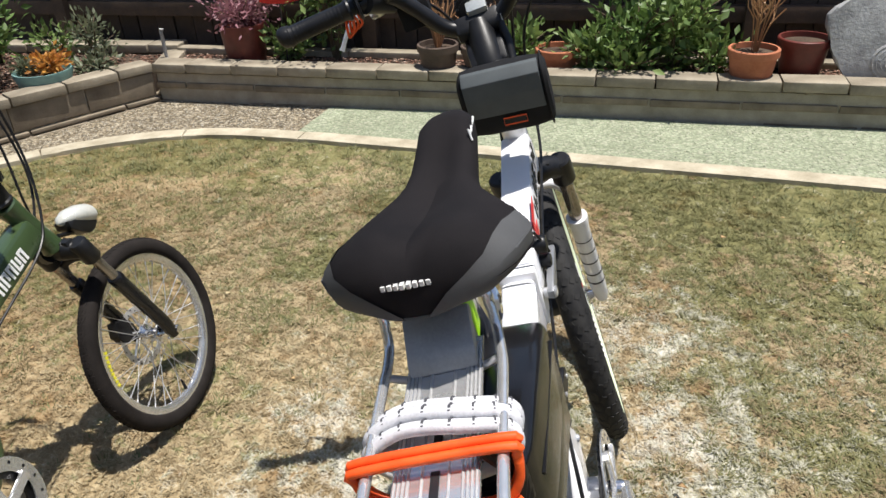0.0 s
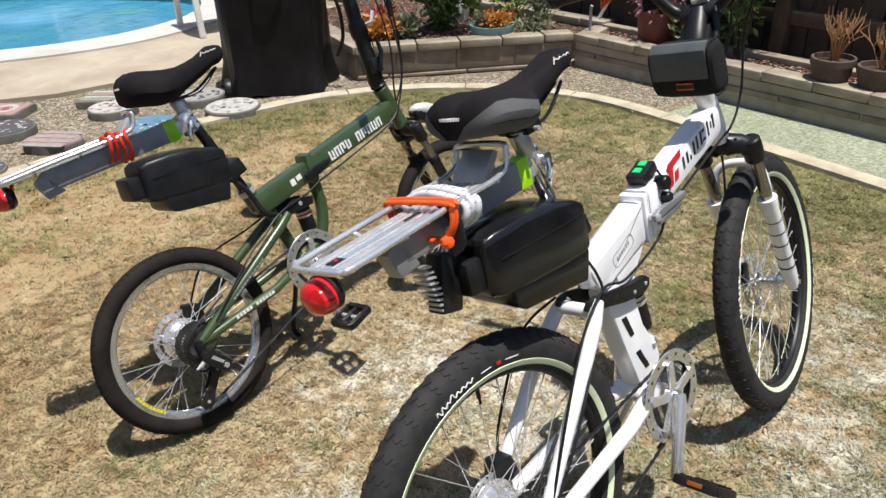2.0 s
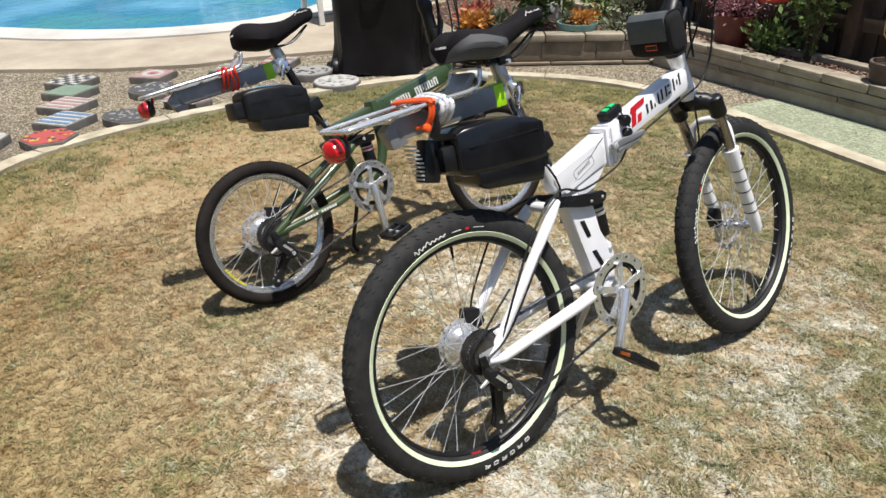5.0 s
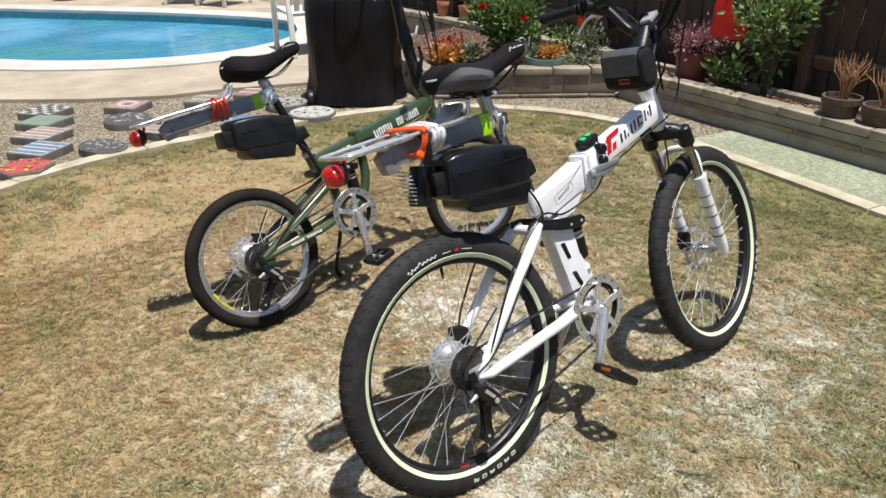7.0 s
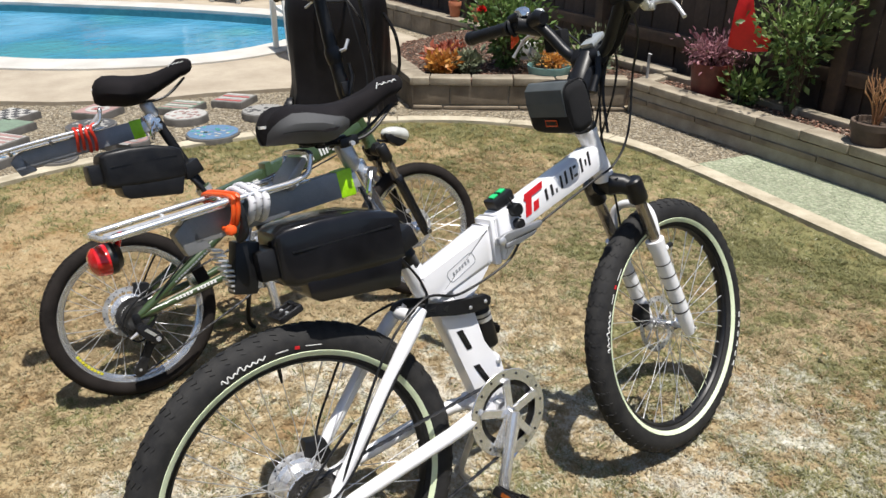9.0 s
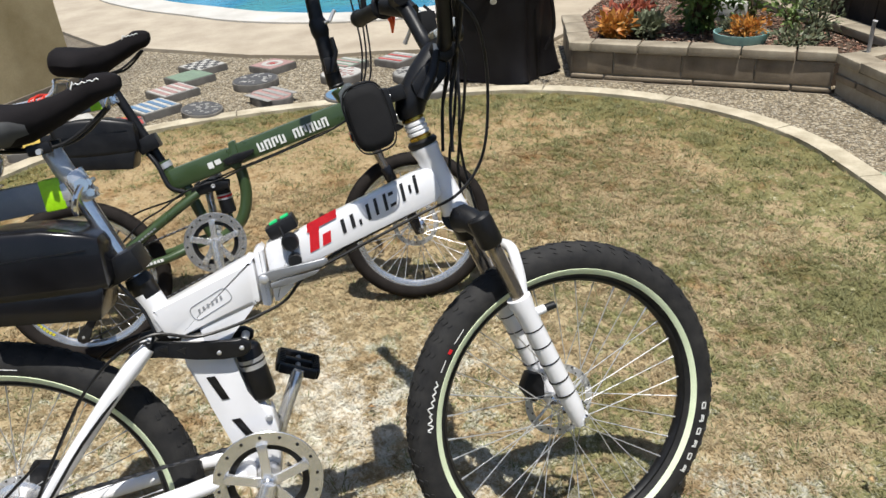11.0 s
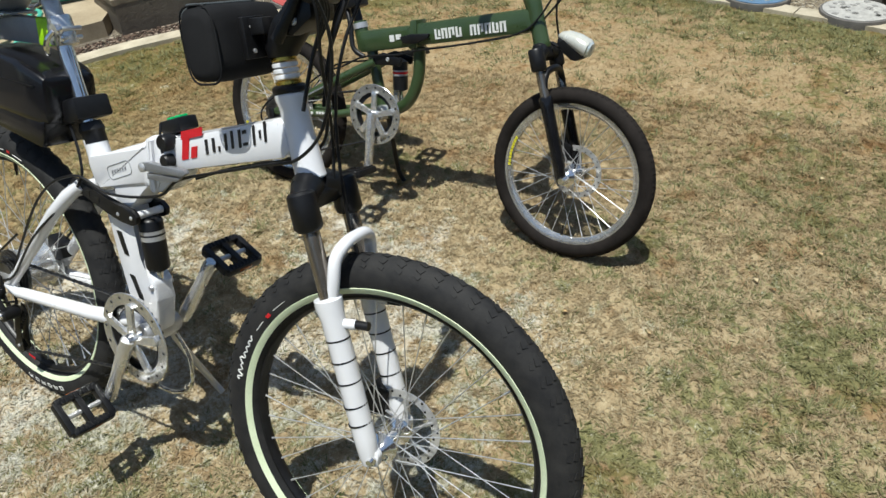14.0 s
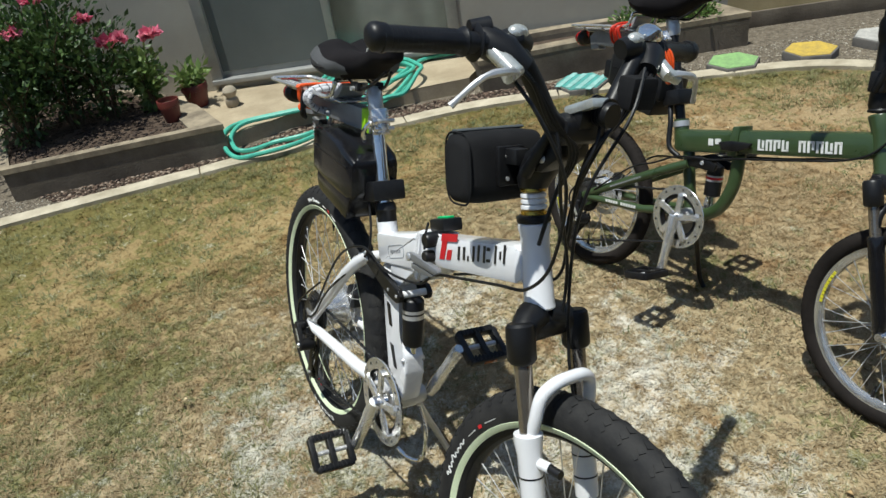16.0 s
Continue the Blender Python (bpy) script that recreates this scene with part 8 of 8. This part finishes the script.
pot("flower_pot", (2.02, 4.76, ZR), 0.13, 0.22, REDPOT, "dark red pot standing by the fence", rim=True)
thing("wood_block", moved(box((0, 0, 0), (0.10, 0.17, 0.05), 0.006), pose(1.98, 4.58, ZR + 0.03, 0, 0, 20)), CAP, "pale stone block on the planter soil", "block")


def slab_of_wood(at, label):
    """A weathered slab cut from a knotty trunk, stood on edge."""
    root = empty("wood_slab", at, label, "wood slab")
    outline = []
    for k in range(40):
        t = 2 * math.pi * k / 40
        r = 0.23 + 0.03 * math.cos(2 * t + 0.6) + 0.018 * math.sin(5 * t) + 0.010 * math.sin(9 * t + 1)
        outline.append((r * math.cos(t), 0.24 + r * 1.18 * math.sin(t)))
    part("slab", prism(outline, -0.035, 0.035, 0.012), STUMP, root)
    part("knot", lathe([(0.0, -0.052), (0.055, -0.050), (0.085, -0.042), (0.098, -0.030)], (0.04, 0, 0.13), "y", 28), STUMP, root)
    for k in range(4):
        part("ring", lathe([(0.026 + 0.018 * k, -0.053 + 0.003 * k), (0.030 + 0.018 * k, -0.055 + 0.003 * k), (0.034 + 0.018 * k, -0.051 + 0.003 * k)], (0.04, 0, 0.13), "y", 28), STUMP, root)
    return root


slab_of_wood(pose(2.33, 4.58, ZR, -8, 0, -14), "grey weathered slab of knotty wood leaning in the bed")

# a red tin ornament on a rod
orn = empty("garden_ornament", pose(-0.78, 5.27, ZR - 0.20), "red painted tin garden ornament on a thin rod", "ornament")
part("rod", tube([(0, 0, 0.16), (0, 0, 0.60)], 0.005, 8), DARKMET, orn)
part("tin_shape", moved(prism([(-0.115, 0.60), (-0.105, 0.80), (-0.085, 0.95), (-0.02, 0.95), (0.0, 0.84), (0.03, 0.74), (0.09, 0.69), (0.13, 0.65), (0.12, 0.585), (0.02, 0.575), (-0.07, 0.585)], -0.006, 0.006, 0.003), pose(0, 0, 0, 0, 0, 25)), REDORN, orn)

# the corner bed
pot("flower_bowl", (-2.13, 4.98, ZL), 0.16, 0.11, TEALPOT, "wide teal glazed bowl of succulents", rim=False)
shrub("succulent", (-2.08, 4.98, ZL + 0.09), 0.12, 0.10, 420, 0.035, ORANGELEAF, "orange succulents in a teal bowl", "plant", seed=41, stems=12)
shrub("succulent", (-2.22, 4.97, ZL + 0.09), 0.09, 0.07, 200, 0.035, LEAF3, "grey-green succulent in a teal bowl", "plant", seed=42, stems=8)
shrub("leafy_shrub", (-2.62, 5.02, ZL), 0.33, 0.62, 2000, 0.055, LEAF, "round green shrub with small red flowers", "shrub", "shrubs in the bed", 43, 14)
thing("pool_hose", tube(spline([(-5.75, 4.25, -0.075), (-5.62, 4.50, -0.074), (-5.64, 4.70, -0.075), (-5.60, 4.86, -0.076), (-5.70, 5.05, -0.075), (-6.0, 5.2, -0.08)], 6), 0.022, 10), POOLHOSE, "pale blue floating pool hose on the water", "hose")
fl = shrub("flowering_plant", (-2.55, 4.95, ZL + 0.12), 0.26, 0.46, 300, 0.05, LEAF2, "green stems with small red flowers", "plant", seed=44, stems=7)
for i in range(6):
    blossom(fl, (0.20 * math.cos(i * 2.1), 0.20 * math.sin(i * 2.1), 0.26 + 0.04 * (i % 3)), 0.03, REDFLOWER, 50 + i)
for i, (x, y, m) in enumerate(((-2.92, 4.62, REDLEAF), (-2.80, 4.50, ORANGELEAF), (-3.05, 4.80, REDLEAF), (-2.70, 4.68, LEAF3))):
    shrub("succulent", (x, y, ZL), 0.13, 0.14, 420, 0.06, m, "low rosette succulents, red and orange", "plant", "succulents in the corner bed", 60 + i, 10)
for i, (x, y, h) in enumerate(((-2.30, 5.50, 0.30), (-2.05, 5.48, 0.34), (-2.75, 5.55, 0.28), (-1.95, 5.25, 0.12))):
    shrub("young_rose", (x, y, ZL), 0.17, h, 260, 0.045, LEAF3 if i % 2 else LEAF2, "thin young rose with sparse grey-green leaves", "plant", "young roses", 70 + i, 6)
for i, (x, y) in enumerate(((-4.55, 6.17), (-4.15, 6.11), (-3.75, 6.05))):
    pot("flower_pot", (x, y, 0.232), 0.07, 0.15, TERRA, "small terracotta pot on the back wall", group="pots on the back wall")
thing("stone_planter", moved(box((0, 0, 0), (0.20, 0.14, 0.14), 0.012), pose(-2.78, 5.38, ZL + 0.07, 0, 0, 20)), PLWHITE, "small pale stone planter box", "planter")
stake = thing("garden_stake", tube([(-1.58, 5.42, 0.2), (-1.58, 5.42, 0.36), (-1.575, 5.42, 0.38)], [0.011, 0.011, 0.014], 10), STUMP, "short grey wooden stake on the cross wall", "stake")

# ---- the covered grill ----
def grill_cover(at, label):
    rng = random.Random(7)
    secs = []
    n = 120
    for z, w, d, fold in ((0.0, 0.400, 0.280, 0.075), (0.05, 0.395, 0.275, 0.070), (0.18, 0.392, 0.268, 0.060), (0.34, 0.395, 0.268, 0.050), (0.50, 0.400, 0.270, 0.040), (0.62, 0.402, 0.270, 0.030), (0.72, 0.400, 0.268, 0.018), (0.79, 0.388, 0.258, 0.010), (0.84, 0.365, 0.235, 0.008), (0.88, 0.315, 0.195, 0.010), (0.905, 0.22, 0.13, 0.012), (0.915, 0.06, 0.04, 0.0)):
        ring = []
        for k in range(n):
            t = 2 * math.pi * k / n
            c, s = math.cos(t), math.sin(t)
            # folds deepen and wander on their way down; the hem hangs unevenly
            f = 1 + fold * (1.1 * math.sin(5 * t + 0.8 * math.sin(3 * z)) + 0.9 * abs(math.sin(5.5 * t + 1.0 - 0.9 * z)) + 0.30 * math.sin(13 * t + 1.5 * z) + 0.35 * math.sin(3 * t + 4 * z) - 0.5)
            flare = 1 + 0.10 * max(0.0, 0.16 - z) / 0.16 * (0.5 + 0.5 * math.sin(5 * t + 1.0))
            hem = 0.022 * (0.5 + 0.5 * math.sin(6 * t + 0.7)) if z == 0.0 else 0.010 * math.sin(5 * t + 9 * z)
            ring.append((0.87 * w * f * flare * abs(c) ** 0.74 * (1 if c > 0 else -1), d * f * flare * abs(s) ** 0.74 * (1 if s > 0 else -1), z + hem))
        secs.append(ring)
    root = empty("grill_cover", at, label, "grill cover")
    part("cover", loft(secs, True), BLACKCLOTH, root)
    part("strap", tube(spline([(0.34, -0.20, 0.70), (0.42, -0.22, 0.55), (0.44, -0.21, 0.35), (0.39, -0.22, 0.22)], 6), 0.012, 8), BLACKCLOTH, root)
    part("handle", tube(spline([(-0.10, -0.255, 0.80), (-0.07, -0.31, 0.79), (0.07, -0.31, 0.79), (0.10, -0.255, 0.80)], 5), 0.010, 8), BLACKPL, root)
    part("wheel", lathe([(0.0, -0.02), (0.07, -0.02), (0.075, 0.0), (0.07, 0.02), (0.0, 0.02)], (-0.33, -0.24, 0.065), "x", 20), BLACKPL, root)
    return root


grill_cover(pose(-3.02, 3.73, -0.01, 0, 0, 52), "tall grill under a draped black vinyl cover on gravel")

# ---- stepping stones ----
def stepping_stone(x, y, shape, r, tones, label, turn=0.0, inlay="spots"):
    root = empty("stepping_stone", pose(x, y, -0.012, 0, 0, turn), label, "stepping stone", "mosaic stepping stones")
    n = {"round": 28, "hex": 6, "square": 4, "oval": 28}[shape]
    k0 = math.pi / 4 if shape == "square" else 0
    rr = r * (1.25 if shape == "square" else 1.0)
    out = [(rr * math.cos(k0 + 2 * math.pi * k / n), rr * math.sin(k0 + 2 * math.pi * k / n) * (0.72 if shape == "oval" else 1)) for k in range(n)]
    base = surface("stone_grey", (0.095, 0.088, 0.080), (0.165, 0.155, 0.142), 12, 0.9, bump=0.4) if "STONE_BASE" not in SHARED else SHARED["STONE_BASE"]
    SHARED["STONE_BASE"] = base
    part("slab", slab(out, 0.0, 0.050, 0.005), base, root)
    top = part("face", slab([(px * 0.93, py * 0.93) for px, py in out], 0.048, 0.0535), tones[0], root, smooth=0)
    rng = random.Random(int((x * 37 + y * 91) * 100))
    if inlay == "plain":
        return root
    pr = r * 0.80
    if inlay == "checks":
        q = 5
        for i in range(q):
            for j in range(q):
                if (i + j) % 2:
                    part("mosaic_tile", box((pr * 2.0 * ((i + 0.5) / q - 0.5), pr * 2.0 * ((j + 0.5) / q - 0.5), 0.0545), (pr * 2.0 / q - 0.004, pr * 2.0 / q - 0.004, 0.003)), tones[1], root)
    elif inlay == "bands":
        for i in range(4):
            part("mosaic_tile", box((0, pr * 2 * ((i + 0.5) / 4 - 0.5), 0.0545), (pr * 2 * 0.95, pr * 0.26, 0.003)), tones[1 + i % (len(tones) - 1)], root)
    elif inlay == "ring":
        part("mosaic_tile", lathe([(pr * 0.42, 0.053), (pr * 0.42, 0.056), (pr * 0.72, 0.056), (pr * 0.72, 0.053)], (0, 0, 0), "z", 20), tones[1], root)
        part("mosaic_tile", lathe([(0.0, 0.0565), (pr * 0.2, 0.0565), (pr * 0.2, 0.053)], (0, 0, 0), "z", 14), tones[-1], root)
    else:
        for i in range(26):
            a, q = rng.random() * 6.28, pr * math.sqrt(rng.random())
            s = r * rng.uniform(0.09, 0.16)
            part("mosaic_tile", moved(box((0, 0, 0), (s, s * rng.uniform(0.6, 1.2), 0.003)), pose(q * math.cos(a), q * math.sin(a) * (0.72 if shape == "oval" else 1), 0.0545, 0, 0, rng.uniform(0, 90))), tones[1 + i % (len(tones) - 1)], root)
    return root


SHARED = {}


def paint(name, c):
    g = sum(c) / 3
    c = tuple(0.78 * (v * 0.86 + g * 0.10 + 0.02) for v in c)          # sun-faded and dusty
    return surface(name, tuple(v * 0.62 + 0.03 for v in c), c, 22, 0.85, fine=90, bump=0.3, grainy=0.9)


S_WHITE, S_PINK, S_RED, S_BLUE, S_TEAL = paint("stone_white", (0.62, 0.60, 0.55)), paint("stone_pink", (0.50, 0.28, 0.25)), paint("stone_red", (0.60, 0.05, 0.04)), paint("stone_blue", (0.10, 0.25, 0.45)), paint("stone_teal", (0.06, 0.46, 0.40))
S_SEA = paint("stone_pale_teal", (0.34, 0.72, 0.66))
S_GREEN, S_YELLOW, S_GREY, S_DARK, S_SAGE = paint("stone_green", (0.32, 0.62, 0.18)), paint("stone_yellow", (0.78, 0.52, 0.02)), paint("stone_pale_grey", (0.40, 0.39, 0.36)), paint("stone_dark", (0.07, 0.07, 0.075)), paint("stone_sage", (0.22, 0.33, 0.22))
for x, y, shape, r, tones, inlay, label, turn in (
    (-2.79, 3.16, "round", 0.17, (S_WHITE, S_GREY), "spots", "pale round concrete stepping stone on gravel", 0),
    (-2.90, 2.68, "round", 0.17, (S_BLUE, S_TEAL, S_WHITE), "spots", "round stepping stone with blue and green mosaic", 0),
    (-3.17, 3.19, "round", 0.16, (S_GREY, S_DARK), "spots", "grey round stepping stone", 0),
    (-3.62, 3.18, "square", 0.14, (S_GREY, S_RED, S_WHITE), "bands", "square stepping stone with red stripes", 35),
    (-3.68, 2.80, "square", 0.14, (S_SAGE, S_PINK, S_WHITE), "bands", "square stepping stone with pink stripes", 35),
    (-3.42, 2.72, "round", 0.15, (S_WHITE, S_PINK), "spots", "round stepping stone with pink and white chips", 0),
    (-3.14, 2.20, "oval", 0.17, (S_PINK, S_GREY), "bands", "flat stepping stone with faded stripes", 30),
    (-3.95, 2.30, "square", 0.14, (S_PINK, S_WHITE, S_RED), "ring", "square stepping stone with a red and white target", 35),
    (-3.58, 2.14, "round", 0.16, (S_DARK, S_GREY, S_WHITE), "spots", "round stepping stone of dark grey mosaic", 0),
    (-3.06, 1.76, "oval", 0.17, (S_DARK, S_GREY), "spots", "dark oval stepping stone", 20),
    (-4.22, 1.80, "square", 0.15, (S_WHITE, S_DARK), "checks", "square stepping stone with black and white checks", 30),
    (-3.94, 1.70, "square", 0.15, (S_SAGE, S_GREY), "plain", "square sage green stepping stone", 30),
    (-3.62, 1.58, "square", 0.15, (S_WHITE, S_PINK), "bands", "square stepping stone with pink bands", 30),
    (-3.28, 1.46, "square", 0.15, (S_WHITE, S_BLUE), "bands", "square white stepping stone with a blue pattern", 30),
    (-2.98, 1.28, "hex", 0.16, (S_RED, S_DARK, S_YELLOW), "spots", "red six-sided stepping stone", 10),
    (-3.22, 0.98, "hex", 0.15, (S_WHITE, S_GREY), "plain", "white six-sided stepping stone", 20),
    (-2.83, 0.80, "hex", 0.15, (S_YELLOW, S_GREY), "plain", "yellow six-sided stepping stone", 15),
    (-2.47, 0.56, "hex", 0.15, (S_GREEN, S_GREY), "plain", "light green six-sided stepping stone", 25),
    (-2.12, 0.27, "hex", 0.15, (S_RED, S_GREY), "plain", "plain red six-sided stepping stone", 5),
    (-1.78, 0.06, "hex", 0.155, (S_TEAL, S_SEA), "bands", "turquoise six-sided stepping stone with pale stripes", 20),
):
    stepping_stone(x, y, shape, r, tones, label, turn, inlay)

# ---- white plastic garden chairs beside the pool ----
def garden_chair(m, label):
    c = empty("garden_chair", m, label, "chair", "white garden chairs")
    part("seat", prism([(-0.24, 0.40), (0.22, 0.42), (0.25, 0.40), (0.25, 0.375), (-0.24, 0.375)], -0.23, 0.23, 0.008), PLWHITE, c)
    for k in range(5):
        part("back_slat", prism([(-0.24, 0.42), (-0.225, 0.42), (-0.315, 0.82), (-0.335, 0.82)], -0.20 + 0.085 * k, -0.145 + 0.085 * k, 0.004), PLWHITE, c)
    part("back_rail", prism([(-0.31, 0.79), (-0.335, 0.79), (-0.345, 0.85), (-0.32, 0.85)], -0.22, 0.22, 0.008), PLWHITE, c)
    for s in (-1, 1):
        part("arm", prism([(-0.27, 0.62), (0.20, 0.64), (0.24, 0.62), (0.22, 0.595), (-0.26, 0.585)], s * 0.25 - 0.03, s * 0.25 + 0.03, 0.008), PLWHITE, c)
        part("leg", prism([(0.19, 0.62), (0.245, 0.62), (0.275, 0.0), (0.235, 0.0)], s * 0.25 - 0.025, s * 0.25 + 0.025, 0.006), PLWHITE, c)
        part("leg", prism([(-0.26, 0.60), (-0.21, 0.60), (-0.30, 0.0), (-0.335, 0.0)], s * 0.25 - 0.025, s * 0.25 + 0.025, 0.006), PLWHITE, c)
    return c


chair = garden_chair(pose(-4.86, 4.56, 0.022, 0, 0, 165), "white plastic garden chair on the pool deck")
copy_thing(chair, pose(-8.75, 5.75, 0.022, 0, 0, -70))
copy_thing(chair, pose(-9.35, 5.50, 0.022, 0, 0, -40))
pot("flower_pot", (-11.0, 4.35, 0.022), 0.20, 0.32, TERRA, "terracotta pot on the far pool deck")

# ---- by the house: roses, pots, a small figure, the hose ----
for i, (x, y, h, r) in enumerate(((0.62, -1.74, 0.88, 0.44), (0.84, -1.90, 1.05, 0.46), (0.42, -1.66, 0.68, 0.30), (0.90, -1.66, 0.60, 0.30))):
    b = shrub("rose_bush", (x, y, 0.115), r, h, 2600 if r > 0.3 else 950, 0.046, ROSELEAF, "dark green rose bush with pink roses", "rose bush", "roses by the house", 80 + i, 14, base=0.2)
    for k, (fx, fy, fz) in enumerate((((0.76, -1.56, 0.79), (0.40, -1.56, 0.77)), ((0.61, -1.62, 0.92), (0.95, -1.6, 0.86)), ((0.34, -1.54, 0.62), (0.26, -1.52, 0.63)), ((0.98, -1.5, 0.60),))[i]):
        blossom(b, (fx - x, fy - y, fz - 0.115), 0.050, ROSE, 90 + 5 * i + k)
lily = shrub("tall_rose", (0.19, -1.58, 0.115), 0.145, 0.47, 700, 0.055, LEAF2, "light green rose with one pink flower", "rose bush", "roses by the house", 101, 9)
blossom(lily, (-0.11, 0.08, 0.50), 0.052, ROSE, 140)
blossom(lily, (-0.08, 0.06, 0.49), 0.042, ROSE, 141)
pot("flower_pot", (-0.11, -1.70, 0.072), 0.085, 0.15, REDPOT, "dark red pot by the door", group="pots by the door")
shrub("potted_plant", (-0.11, -1.70, 0.20), 0.10, 0.14, 160, 0.06, LEAF2, "sparse yellow-green plant in a dark red pot", "plant", seed=150, stems=6)
pot("flower_pot", (0.17, -1.27, 0.166), 0.062, 0.13, REDPOT, "small dark red pot at the planter's corner", group="pots by the door")
thing("garden_figure", lathe([(0.0, 0.0), (0.036, 0.0), (0.044, 0.02), (0.040, 0.05), (0.026, 0.062), (0.040, 0.082), (0.046, 0.102), (0.036, 0.122), (0.018, 0.132), (0.0, 0.134)], (-0.25, -1.46, 0.073), "z", 18), CAP, "small plain tan garden figure on the slab", "figure")

def hose_z(x, y):
    """The height of what the hose lies on: the slab, its edge, or the gravel below."""
    lip = -0.98 + max(-0.42 - x, 0) * 0.49
    return 0.026 + 0.062 * min(max((lip + 0.06 - y) / 0.10, 0), 1)


# a wide loop that hangs over the slab's edge, then the coil
hose_pts = [(-0.42, -0.60, 0.045), (-0.30, -0.57, 0.050), (-0.17, -0.58, 0.050), (-0.05, -0.63, 0.046), (0.03, -0.72, 0.030), (0.04, -0.86, 0.032), (0.015, -0.955, 0.070), (-0.05, -1.04, 0.092), (-0.18, -1.07, 0.090), (-0.36, -1.00, 0.090),
            (-0.52, -0.90, 0.092), (-0.56, -0.76, 0.060), (-0.46, -0.66, 0.046), (-0.32, -0.66, 0.046), (-0.20, -0.74, 0.034), (-0.08, -0.74, 0.036), (0.0, -0.76, 0.050), (0.0, -0.86, 0.056), (-0.03, -0.93, 0.090), (-0.14, -1.00, 0.106), (-0.34, -0.94, 0.104), (-0.60, -0.84, 0.100)]
rng = random.Random(4)
cx, cy, rx, ry, turns, lift = -0.98, -0.97, 0.33, 0.31, 4.2, 0.020
for k in range(int(turns * 16)):
    a = 2 * math.pi * k / 16 + 0.6
    sx, sy = cx + rng.uniform(-0.014, 0.014) + 0.05 * math.sin(a * 0.37 + cx), cy + rng.uniform(-0.014, 0.014) + 0.05 * math.cos(a * 0.29)
    q = 0.86 + 0.14 * math.sin(a * 0.45 + 2 * cx)
    px, py = sx + rx * q * math.cos(a), sy + ry * q * math.sin(a)
    hose_pts.append((px, py, hose_z(px, py) + lift * (k // 16)))
hose_pts += [(-1.40, -1.02, 0.10), (-1.62, -0.95, 0.092), (-1.80, -0.95, 0.06)]
thing("garden_hose", tube(spline(hose_pts, 4), 0.0132, 8), HOSE, "coiled teal green garden hose on the patio slab", "hose")
for i, (x, y) in enumerate(((-2.71, 0.13), (-2.57, 0.02), (-2.42, -0.10))):
    shrub("low_hedge", (x, y, 0.125), 0.13, 0.13, 700, 0.032, LEAF, "low clipped green plant in the house planter", "plant", "hedge plants by the house", 160 + i, 12)
tagged(strew("dry_leaves", edge, 150, 0.013, pieces("dry_leaf", [(0.30, 0.18, 0.08), (0.50, 0.34, 0.16), (0.62, 0.50, 0.30)]), 0.012, 12, 0.12, lambda x, y: x < 3), "scattered dry leaves on the lawn", "leaves", kind="stuff")
